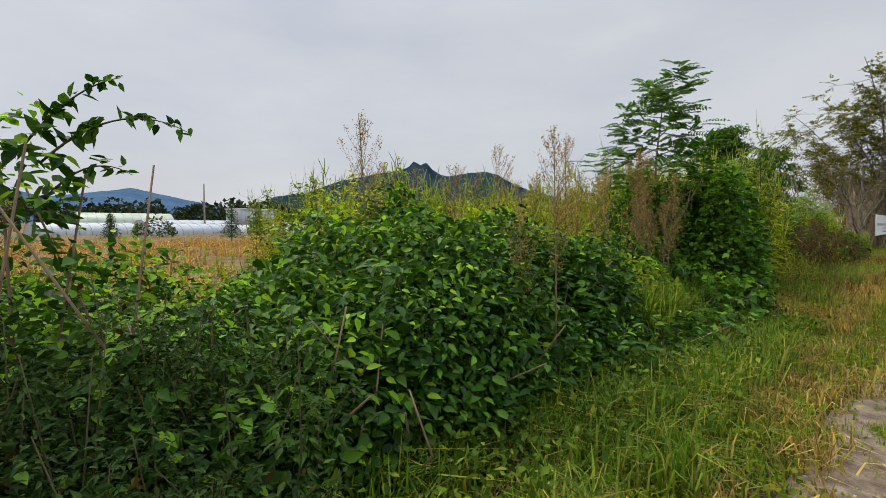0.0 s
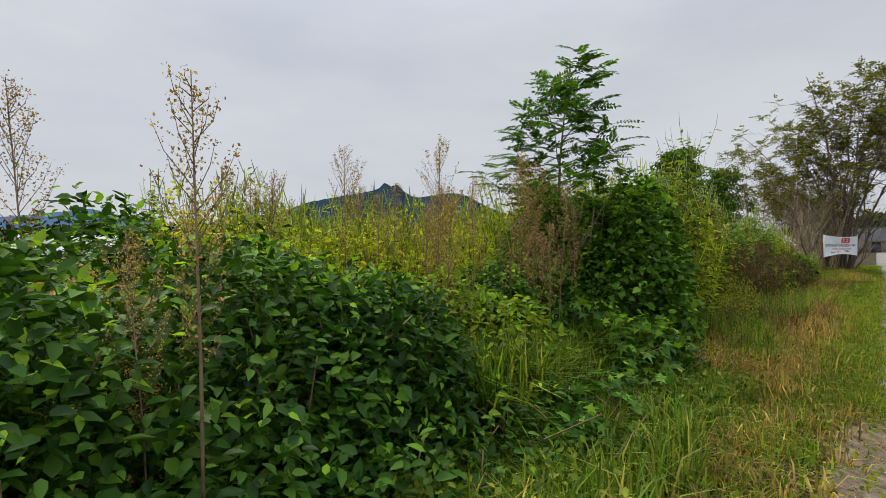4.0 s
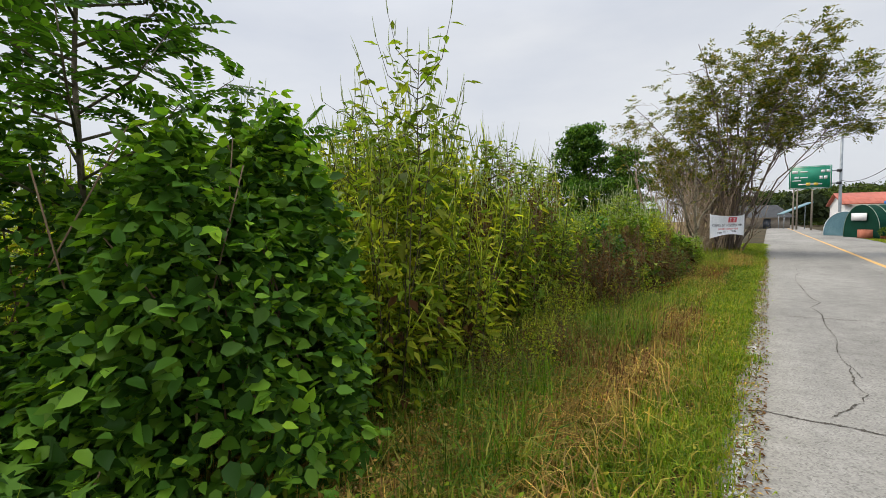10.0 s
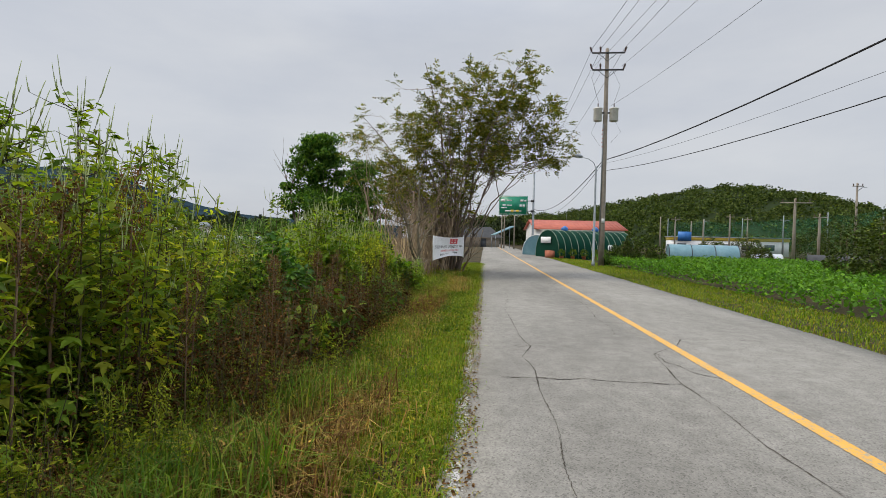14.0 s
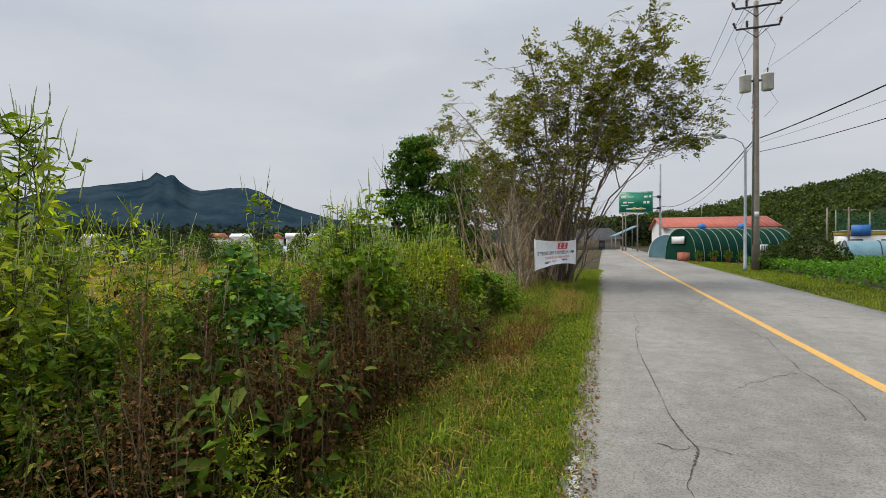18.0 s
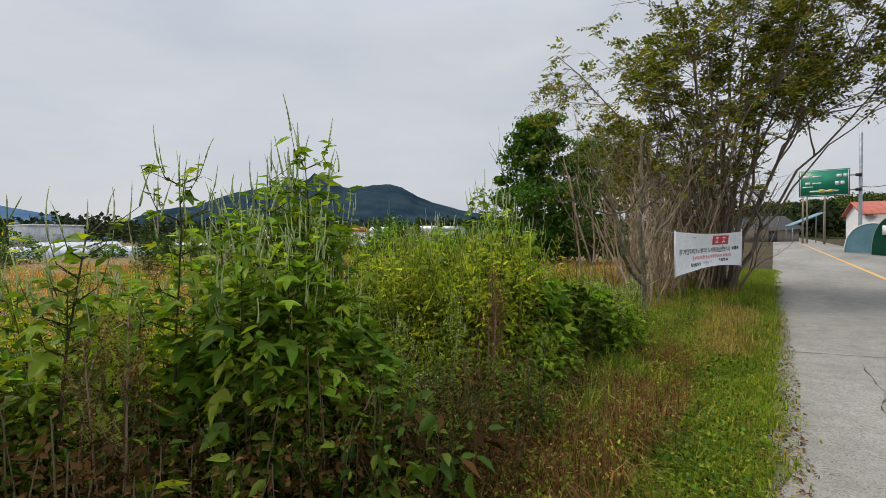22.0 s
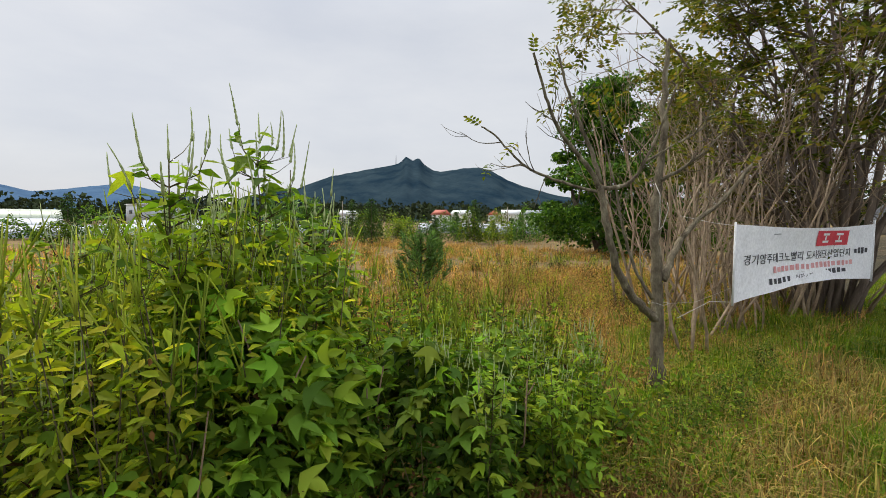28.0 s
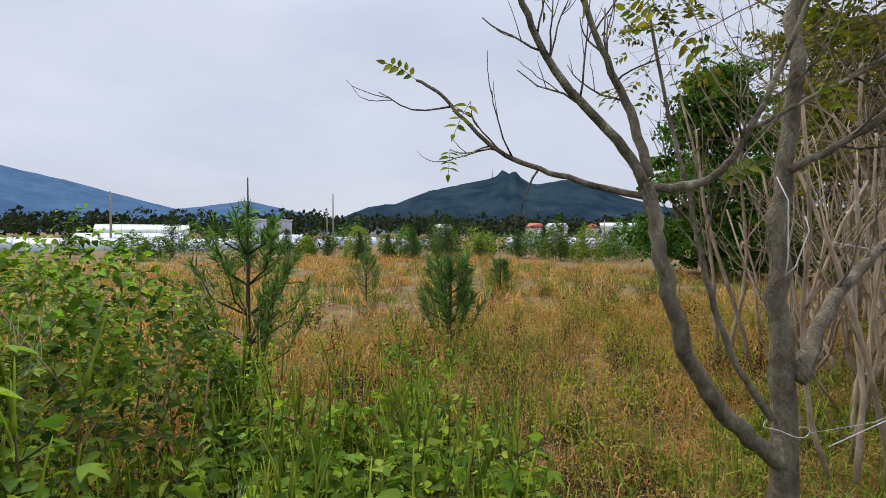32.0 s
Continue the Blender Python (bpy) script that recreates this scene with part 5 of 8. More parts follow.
def stems_tree():
    """The small many-stemmed tree beside the banner, tied with white cord."""
    rng = np.random.default_rng(101)
    ox, oy = -1.87, 28.97
    root = thing("multi_stem_tree", "small grey-barked tree with several bare leaning stems", "tree", ox, oy, -0.02)

    def stem(name, pts, r0, r1, sides=9):
        pts = np.array(pts, float) - np.array([ox, oy, -0.02])
        s = np.linspace(0, 1, len(pts))
        t = np.linspace(0, 1, len(pts) * 4)
        q = np.stack([np.interp(t, s, pts[:, k]) for k in range(3)], 1)
        for _ in range(3):
            q[1:-1] = (q[:-2] + 2 * q[1:-1] + q[2:]) / 4
        knot = np.convolve(rng.random(len(t)) ** 4, (0.5, 1.0, 0.5), "same")
        rad = 0.8 * np.linspace(r0, r1, len(t)) * (1 + 0.10 * knot)
        q[1:-1] += rng.normal(0, 0.12 * r0, q[1:-1].shape)
        part(name, tube(q, rad, sides), M_BARK, root)
        return q
    tips = []
    stem("trunk", [(-1.86, 28.97, -0.1), (-1.86, 28.97, 0.15), (-1.87, 28.97, 0.5), (-1.87, 28.98, 1.08), (-1.93, 28.98, 1.58), (-1.92, 29.05, 2.1), (-1.92, 29.11, 2.62), (-1.94, 29.17, 3.1), (-1.93, 29.2, 3.45)], 0.088, 0.02, 12)
    stem("stem", [(-1.87, 28.95, 0.78), (-1.93, 28.82, 0.88), (-2.0, 28.71, 1.0), (-2.08, 28.54, 1.25), (-2.12, 28.45, 1.55), (-2.14, 28.4, 1.79), (-2.2, 28.4, 2.02)], 0.05, 0.036)
    for pts, r in (([(-2.2, 28.42, 1.96), (-2.33, 28.31, 2.0), (-2.45, 28.2, 2.05), (-2.6, 28.07, 2.12), (-2.72, 27.97, 2.2), (-2.84, 27.87, 2.36), (-2.93, 27.79, 2.5), (-3.02, 27.72, 2.56)], 0.02),
                   ([(-2.2, 28.4, 2.0), (-2.27, 28.33, 2.2), (-2.37, 28.14, 2.38), (-2.42, 27.99, 2.57), (-2.45, 27.89, 2.77), (-2.48, 27.75, 3.1)], 0.03),
                   ([(-2.2, 28.42, 2.05), (-2.3, 28.43, 2.35), (-2.38, 28.37, 2.56), (-2.47, 28.29, 2.88), (-2.56, 28.22, 3.3)], 0.028),
                   ([(-2.2, 28.44, 2.0), (-2.07, 28.6, 2.01), (-1.98, 28.64, 2.09), (-1.9, 28.66, 2.24), (-1.8, 28.72, 2.53), (-1.7, 28.8, 2.9)], 0.026),
                   ([(-1.9, 28.92, 0.97), (-2.0, 28.83, 1.17), (-2.09, 28.77, 1.45), (-2.16, 28.75, 1.76), (-2.2, 28.75, 1.97), (-2.3, 28.7, 2.41), (-2.38, 28.66, 2.9)], 0.022),
                   ([(-1.84, 29.0, 1.15), (-1.82, 29.16, 1.38), (-1.77, 29.33, 1.58), (-1.73, 29.5, 1.71), (-1.61, 29.79, 1.87), (-1.4, 30.1, 2.3)], 0.045),
                   ([(-1.91, 29.03, 2.09), (-1.79, 29.09, 2.16), (-1.64, 29.27, 2.32), (-1.49, 29.46, 2.55)], 0.024),
                   ([(-1.9, 28.68, 2.24), (-1.81, 28.95, 2.38), (-1.64, 29.23, 2.54), (-1.5, 29.5, 2.8)], 0.014)):
        tips.append(stem("branch", pts, r, r * 0.4, 7))
    w = Wood(103)
    starts, ways = [], []
    for q in tips:
        for _ in range(6):
            k = w.rng.integers(len(q) // 3, len(q) - 6)
            d = q[k] - q[k - 1]
            side = w.rng.normal(0, 0.6, 3)
            w.limb(q[k], unit(d[None])[0] + side, w.rng.uniform(0.2, 0.45), 0.006, 0, 1, spread=0.6, kids=2, wig=0.15)
        if w.rng.random() < 0.9:
            d = unit((q[-1] - q[-3])[None])[0]
            for _ in range(1):
                starts.append(q[-1] - d * 0.12 * w.rng.random())
                ways.append(d + w.rng.normal(0, 0.5, 3))
    part("twig_mass", join(w.thin), M_BARK, root, kind="stuff")
    for p in w.leafy[::11]:
        starts.append(p[-1])
        ways.append(p[-1] - p[-2] + w.rng.normal(0, 0.05, 3))
    lv, ribs = pinnate(np.array(starts), np.array(ways), 0.2, w.rng, 4, 0.06, 0.5, 0.5)
    part("foliage", lv, M_LASTLEAF, root, "last green and yellow leaflets")
    part("leaf_rib", ribs, M_STEM, root, kind="stuff")
    cord = thing("knotted_rope", "thin white rope looped round a tree trunk", "rope", ox, oy, 0)
    loop = [(-1.87 + 0.085 * np.cos(a) - ox, 28.98 + 0.085 * np.sin(a) - oy, 0.93 + 0.01 * np.sin(3 * a)) for a in np.linspace(0, 6.28, 18)]
    part("loop", tube(loop, 0.0018, 4), M_ROPE, cord)
    part("tail", tube([(-1.93 - ox, 28.97 - oy, 2.06), (-1.87 - ox, 28.94 - oy, 1.95), (-1.86 - ox, 28.93 - oy, 1.7), (-1.87 - ox, 28.93 - oy, 1.62)], 0.003, 4), M_ROPE, cord)
    part("tail", tube([(-1.82 - ox, 28.98 - oy, 1.88), (-1.80 - ox, 28.97 - oy, 1.82), (-1.84 - ox, 28.95 - oy, 1.66), (-1.87 - ox, 28.93 - oy, 1.62)], 0.0028, 4), M_ROPE, cord)
    part("line", tube([(-1.79 - ox, 29.0 - oy, 0.93), (-1.7 - ox, 29.5 - oy, 0.9), (-1.58 - ox, 30.25 - oy, 0.98)], 0.0015, 4), M_ROPE, cord)


big_tree()
thicket()
climber_tree(-12.2, 48.0, 77, 1.0, 26000)
climber_tree(-8.7, 47.5, 87, 0.78, 16000)
locust_sapling()
stems_tree()


# ---- the overgrown verge ----
mound("vine_heap", "heap of dark green bean-like vines over roadside bushes", -3.0, 7.2, 1.5, 1.8, 1.3, 24000, 0.075, 11, lumps=0.42, singles=110)
mound("vine_heap", "low dark green vines spreading over the ground", -2.9, 5.0, 1.5, 1.9, 0.92, 15500, 0.078, 12, lumps=0.4, young=0.24)
mound("vine_heap", "rounded heap of dark vines beside tall grass", -2.4, 8.2, 0.75, 0.85, 1.27, 7500, 0.074, 13, lumps=0.4, singles=90)
mound("vine_heap", "low bean vines with broad leaves near the road", -1.95, 5.75, 0.5, 0.5, 0.75, 2300, 0.085, 32, lumps=0.4, young=0.22, singles=60)
mound("vine_bush", "dark leafy climbers over brambles below a sapling", -2.9, 11.5, 0.85, 0.7, 1.8, 8000, 0.08, 26, material=M_VINE_LIGHT, lumps=0.55, young=0.25, taper=0.25)
mound("vine_heap", "dark vines and brown stalks below a young tree", -2.75, 10.5, 0.7, 0.75, 1.15, 5600, 0.075, 31, lumps=0.5, young=0.2)
mound("hop_vine", "dark hop vine with five-fingered leaves by the verge", -2.2, 10.9, 0.55, 0.5, 0.85, 1100, 0.12, 27, material=M_VINE, lumps=0.45, shape=PALMATE, young=0.2, wide=0.8)
mound("vine_heap", "near heap of dark bean vines over old stalks", -2.0, 6.45, 0.55, 0.85, 0.92, 6000, 0.074, 18, lumps=0.45)
mound("vine_bush", "dense dark bush smothered in broad-leaved vines", -2.2, 11.9, 0.82, 0.9, 2.12, 13000, 0.082, 14, material=M_VINE_LIGHT, lumps=0.6, young=0.3, wide=0.75, singles=100, taper=0.3)
mound("hop_vine", "sprawling hop vine with pale lobed leaves", -1.7, 10.95, 0.5, 0.7, 0.6, 1000, 0.12, 15, material=M_VINE, lumps=0.4, shape=PALMATE, young=0.3, wide=0.8)
mound("vine_bush", "leafy dark climber over a low shrub", -3.2, 12.4, 1.0, 0.95, 1.85, 9000, 0.08, 16, lumps=0.35, wide=0.75)
CLIMBER = mound("climbing_vine", "tall shoot hung with climbing vine leaves", -2.3, 4.62, 0.2, 0.2, 1.62, 1000, 0.065, 17, lumps=0.5, young=0.3)


def arching_shoot(root, start, tip, rise, n, seed):
    """A thin vine shoot that arches out from its support, with leaves in loose pairs."""
    rng = np.random.default_rng(seed)
    f = np.linspace(0, 1, 14)[:, None]
    a, b = np.array(start, float), np.array(tip, float)
    line = a + (b - a) * f + np.array([0, 0, 1.0]) * rise * 4 * f * (1 - f)
    part("shoot", tube(line, np.linspace(0.005, 0.0015, 14), 4), M_STEM, root)
    g = rng.random(n)
    P = np.stack([np.interp(g, f[:, 0], line[:, k]) for k in range(3)], 1) + rng.normal(0, 0.012, (n, 3))
    part("shoot_leaf", leaves(P, rand_dirs(n, rng, -0.3), np.array([0, 0, 1.0]) + 0.5 * rng.normal(size=(n, 3)), 0.075 * (1.2 - 0.7 * g), OVATE, 0.6), M_VINE, root, kind="stuff")


arching_shoot(CLIMBER, (0.05, 0.05, 1.45), (0.2, 0.5, 1.6), 0.1, 40, 171)
arching_shoot(CLIMBER, (0.0, 0.0, 1.5), (0.08, 0.3, 1.8), 0.05, 36, 172)
arching_shoot(CLIMBER, (0.0, 0.05, 1.3), (0.12, 0.32, 1.42), 0.08, 30, 173)
mound("vine_heap", "dark climbing vine over withered stalks", -2.5, 20.15, 0.6, 0.7, 1.42, 3200, 0.08, 33, lumps=0.6, young=0.04, wide=0.75, singles=60)
mound("leafy_heap", "dense stand of lobed ragweed leaves", -2.65, 22.2, 0.85, 0.65, 1.4, 3800, 0.13, 34, material=M_FRESH, lumps=0.4, young=0.08, shape=LOBED, wide=0.8)
mound("leafy_heap", "dense lobed ragweed leaves beside the meadow", -2.6, 25.4, 0.75, 0.6, 1.35, 2800, 0.125, 35, material=M_FRESH, lumps=0.4, young=0.15, shape=LOBED, wide=0.8)
mound("leafy_heap", "lower ragweed leaves with withered stems", -2.15, 26.3, 0.55, 0.6, 0.95, 1500, 0.12, 36, material=M_WEED, lumps=0.4, young=0.15, shape=LOBED, wide=0.8)
mound("ground_creeper", "low creeper with dark leaves spreading through grass", -1.7, 8.6, 0.5, 1.2, 0.42, 2600, 0.075, 28, lumps=0.5, young=0.1)
mound("ground_creeper", "hop leaves spreading over the grassy slope", -1.45, 9.7, 0.45, 0.9, 0.33, 900, 0.09, 29, lumps=0.5, shape=PALMATE, young=0.15, wide=0.85)
mound("leafy_heap", "mixed heap of leafy weeds and climbers", -2.6, 9.55, 0.9, 0.9, 0.92, 5200, 0.075, 19, material=M_RAG, lumps=0.4, young=0.2)
mound("leafy_heap", "broad heap of fresh green weeds beside the meadow", -3.25, 25.2, 0.95, 1.0, 1.35, 7500, 0.07, 20, material=M_RAG, lumps=0.4, young=0.2, shape=LANCE, wide=0.6)
mound("leafy_heap", "tangled green weeds with withered stems below", -2.3, 25.0, 0.6, 0.8, 0.8, 2800, 0.075, 21, material=M_FRESH, lumps=0.4, young=0.1)
mound("leafy_heap", "tall dark heap of mixed weeds beside the meadow", -4.7, 26.1, 1.1, 1.2, 1.55, 7000, 0.07, 30, material=M_WEED, lumps=0.45, young=0.2)
mound("round_bush", "small rounded bright green bush in the meadow", -7.2, 25.8, 0.75, 0.75, 1.5, 3600, 0.08, 22, material=M_RAG, lumps=0.3, young=0.3, category="bush")
mound("leafy_heap", "weeds overgrown with small-leaved creepers", -3.2, 20.2, 1.3, 1.6, 1.15, 6500, 0.075, 24, material=M_WEED, lumps=0.4, young=0.15)

RAG = [make_ragweed(h, 200 + i, 6, b, spike_len=0.16) for i, (h, b) in enumerate([(1.9, 0.125), (2.1, 0.12), (1.75, 0.13), (2.2, 0.12), (1.6, 0.13), (2.0, 0.115)])]
LONE = [make_ragweed(h, 230 + i, 18, b, "giant ragweed", True, M_FRESH, spike_len=0.17, reach=1.25) for i, (h, b) in enumerate([(2.2, 0.2), (2.0, 0.2)])]
RAGB = [make_ragweed(h, 250 + i, 11, b, material=M_FRESH, spike_len=0.17, reach=1.2) for i, (h, b) in enumerate([(1.9, 0.19), (2.1, 0.18), (1.7, 0.2)])]
LOWRAG = [make_ragweed(h, 270 + i, 6, b, material=M_FRESH, spike_mat=M_YSPIKE, spike_len=0.28) for i, (h, b) in enumerate([(1.15, 0.15), (1.3, 0.14), (1.0, 0.16)])]
BUSH = [make_weed_bush(h, r, n, l, 300 + i) for i, (h, r, n, l) in enumerate([(1.0, 0.42, 620, 0.085), (1.25, 0.45, 700, 0.08), (0.85, 0.45, 600, 0.09), (1.4, 0.4, 680, 0.075)])]
YBUSH = [make_weed_bush(h, r, n, l, 330 + i, M_YELLOWWEED, 0.06, "yellowing_weed", "tall yellow-green flowering roadside weed", LANCE, "yellow weeds", 3) for i, (h, r, n, l) in enumerate([(1.3, 0.42, 620, 0.07), (1.5, 0.42, 660, 0.065), (1.15, 0.45, 600, 0.07)])]
DBUSH = [make_weed_bush(h, r, n, l, 360 + i, M_DRYLEAF, 0.3, "withered_weed", "brown withered weed with dry hanging leaves", DIAMOND, "withered weeds") for i, (h, r, n, l) in enumerate([(0.8, 0.35, 620, 0.04), (1.0, 0.3, 620, 0.036), (0.6, 0.4, 560, 0.042)])]
MUG = [make_weed_bush(h, r, n, l, 380 + i, M_MUG, 0.03, "mugwort", "grey-green feathery mugwort by the road", LANCE, "mugwort") for i, (h, r, n, l) in enumerate([(0.95, 0.3, 1500, 0.036), (0.75, 0.32, 1400, 0.036)])]
PLUME = [make_plume(h, 400 + i, f) for i, (h, f) in enumerate([(2.2, 1.0), (2.0, 0.8), (1.8, 0.9), (2.35, 1.1), (1.7, 0.6)])]
DOCK = [make_plume(h, 460 + i, 0.62, M_RUST, "brown seeding stalk with a dense rusty head", "rusty_stalk") for i, h in enumerate((1.4, 1.2))]
FBUSH = [make_weed_bush(h, r, n, l, 310 + i, M_RAG, label="leafy bright yellow-green weed with thin stems", group="bright weeds", spikes=2) for i, (h, r, n, l) in enumerate([(1.1, 0.42, 820, 0.058), (1.3, 0.42, 860, 0.054)])]

# single tall plants that stand out
grow(LONE, [(-2.62, 22.36, 1.17, 20), (-2.85, 25.6, 1.25, 70), (-2.2, 21.6, 0.9, 130)])
grow(RAGB, [(-2.3, 22.35, 0.85, 40), (-2.6, 22.62, 1.0, 140), (-2.5, 21.85, 1.08, 15), (-2.95, 22.0, 1.12, 75), (-2.25, 22.05, 0.95, 190), (-3.3, 22.15, 1.12, 280), (-2.2, 21.95, 1.0, 10), (-2.9, 22.5, 1.05, 80), (-2.55, 22.3, 0.9, 310), (-2.75, 21.7, 1.0, 0), (-3.1, 22.2, 1.05, 40), (-3.0, 21.3, 1.0, 100), (-2.6, 22.55, 0.8, 150), (-3.5, 22.6, 0.95, 210), (-3.4, 21.6, 1.05, 250), (-2.95, 22.35, 1.15, 200), (-2.75, 22.2, 1.15, 60), (-2.55, 22.15, 1.05, 110)]
     + spots(14, -4.4, -2.4, 25.0, 25.9, 38, 0.9, 1.15, 0.28)
     + [(-2.0, 26.6, 0.58, 10), (-1.75, 26.9, 0.55, 80), (-1.55, 27.1, 0.5, 150), (-2.3, 26.3, 0.65, 220), (-1.9, 26.2, 0.6, 40)]
     + spots(16, -3.0, -1.55, 25.7, 27.3, 44, 0.4, 0.62, 0.24))
grow(LOWRAG, [(-2.5, 27.35, 1.05, 0), (-2.9, 26.3, 1.1, 60), (-2.75, 27.0, 0.95, 20), (-2.2, 27.6, 0.85, 80), (-2.35, 27.9, 0.9, 10), (-3.2, 27.3, 1.0, 200), (-1.85, 27.5, 0.62, 50), (-3.0, 27.9, 0.85, 250)] + spots(16, -4.4, -2.0, 26.9, 28.6, 49, 0.6, 0.95, 0.3) + spots(7, -5.6, -3.2, 26.6, 29.2, 94, 0.8, 1.0, 0.4))
# the tall wall of weeds
TALL = [make_ragweed(3.0, 290, 9, 0.18, reach=2.3), make_ragweed(2.6, 291, 8, 0.17, reach=2.1)]
grow(TALL, [(-1.88, 13.25, 1.0, 30), (-2.15, 13.45, 1.0, 100), (-2.05, 13.05, 0.85, 200), (-2.3, 13.75, 1.0, 310)])
grow(RAG, [(-2.2, 13.5, 1.2, 240), (-2.45, 14.3, 1.2, 80), (-2.9, 13.9, 1.2, 10), (-2.5, 15.4, 1.2, 200), (-2.6, 16.3, 1.2, 120)]
     + spots(28, -3.2, -2.3, 13.6, 17.3, 31, 1.05, 1.35, 0.26) + spots(40, -5.2, -3.2, 13.6, 19.5, 37, 1.25, 1.5, 0.3)
     + spots(30, -5.0, -2.6, 18.0, 21.2, 32, 0.82, 0.98, 0.3)
     + [(-2.75, 21.55, 1.12, 0), (-2.55, 20.9, 1.15, 90), (-2.85, 20.5, 1.1, 200)]
     + spots(12, -3.4, -1.9, 22.8, 24.0, 33, 0.45, 0.62, 0.25)
     + spots(14, -4.1, -2.2, 24.4, 26.0, 34, 0.7, 0.92, 0.25)
     + spots(60, -12, -4.4, 8.5, 20.0, 36, 1.0, 1.25, 0.5))
grow(FBUSH, spots(14, -4.0, -2.3, 24.2, 25.8, 87, 0.95, 1.35, 0.25) + spots(6, -2.5, -2.0, 12.9, 14.6, 58, 1.05, 1.3, 0.25) + spots(24, -4.4, -2.3, 13.4, 17.2, 41, 1.1, 1.45, 0.32) + spots(8, -4.4, -2.8, 17.2, 18.6, 88, 1.0, 1.3, 0.25))
grow(BUSH, spots(34, -4.6, -2.5, 18.0, 23.4, 42, 0.75, 1.1, 0.25) + spots(10, -2.4, -1.9, 16.8, 20.0, 59, 0.5, 0.85, 0.22)
     + spots(12, -3.8, -1.6, 23.5, 26.6, 43, 0.6, 0.8, 0.25) + spots(12, -5, -2.6, 9.2, 12, 44, 0.8, 1.1, 0.3) + spots(12, -2.1, -1.5, 21.5, 24.0, 48, 0.5, 0.75, 0.2) + spots(7, -1.7, -1.1, 28.0, 30.2, 47, 0.28, 0.45, 0.25)
     + spots(26, -6.0, -2.4, 22.4, 25.0, 50, 0.4, 0.62, 0.3) + spots(16, -6.0, -3.4, 2.6, 5.4, 46, 0.7, 1.0, 0.4))
grow(YBUSH, spots(26, -6.5, -2.9, 22.6, 26.4, 60, 0.4, 0.62, 0.35) + spots(4, -4.0, -2.4, 8.9, 10.6, 57, 0.6, 0.85, 0.2) + spots(30, -5.8, -3.3, 9.2, 12.8, 51, 1.0, 1.35, 0.3) + spots(10, -2.6, -1.95, 12.8, 14.3, 89, 1.1, 1.5, 0.2) + spots(50, -5.5, -2.4, 13.6, 17.4, 52, 1.4, 1.9, 0.27) + spots(16, -2.2, -1.35, 13.6, 18.8, 92, 0.35, 0.6, 0.28) + spots(12, -5.5, -3.0, 17.4, 18.8, 86, 1.2, 1.5, 0.3) + spots(28, -6, -3.1, 18, 22.5, 53, 0.85, 1.1, 0.35)
     + spots(80, -12, -4.2, 8.5, 21.0, 54, 1.3, 1.7, 0.45) + spots(34, -4.2, -2.3, 24.2, 25.8, 55, 0.95, 1.35, 0.2) + spots(14, -7, -4, 3, 8, 56, 0.6, 0.8, 0.4))
RBUSH = [make_weed_bush(1.0, 0.36, 620, 0.036, 366, M_RUST, 0.2, "withered_weed", "rusty brown fading weed in dry grass", DIAMOND, "rusty weeds")]
grow(RBUSH, spots(18, -2.1, -1.25, 13.2, 18.8, 93, 0.4, 0.7, 0.25) + spots(12, -2.3, -1.6, 16.6, 19.4, 61, 0.8, 1.15, 0.22) + spots(12, -2.5, -1.7, 12.6, 16.6, 68, 0.5, 0.8, 0.3) + spots(12, -2.2, -1.5, 21.5, 26.0, 69, 0.5, 0.85, 0.3))
grow(DBUSH, spots(26, -2.6, -1.65, 16.9, 19.2, 66, 0.75, 1.2, 0.22) + spots(50, -2.6, -1.4, 19.0, 23, 62, 0.8, 1.3, 0.2) + spots(10, -2.4, -1.4, 23.8, 26.4, 63, 0.6, 0.9, 0.3) + spots(26, -4.5, -2.2, 8.8, 12, 64, 0.9, 1.35, 0.25) + spots(6, -2.5, -2.0, 12.6, 14.2, 67, 0.9, 1.2, 0.25))
grow([DBUSH[0]], spots(14, -2.5, -1.6, 19.2, 22.2, 65, 1.1, 1.5, 0.25) + spots(16, -2.6, -1.6, 18.9, 20.6, 70, 1.1, 1.5, 0.18))
grow([DBUSH[1]], spots(10, -3.6, -2.2, 27.2, 29.0, 99, 0.5, 0.75, 0.3) + spots(8, -3.6, -2.0, 25.8, 27.0, 100, 0.6, 0.9, 0.25))
grow(DOCK, [(-2.05, 21.0, 1.0, 30), (-2.2, 20.4, 1.15, 130), (-1.9, 23.65, 1.0, 10), (-1.98, 23.75, 0.95, 70), (-2.1, 20.95, 0.95, 200), (-1.7, 19.4, 0.9, 90), (-2.0, 18.6, 1.0, 10), (-2.25, 17.6, 1.1, 50), (-2.15, 20.3, 1.0, 300), (-2.3, 19.3, 1.1, 150), (-1.9, 17.0, 0.9, 250), (-2.3, 14.6, 1.5, 20), (-2.35, 15.6, 1.55, 120), (-2.5, 16.5, 1.6, 80), (-2.2, 16.0, 1.3, 0), (-2.6, 14.0, 1.65, 200), (-2.45, 17.1, 1.5, 310), (-2.25, 15.0, 1.35, 270)])
grow(MUG, spots(16, -2.2, -1.4, 4.3, 5.25, 71, 0.9, 1.2, 0.17) + spots(8, -2.6, -1.5, 3.6, 4.5, 72, 0.9, 1.15, 0.25))
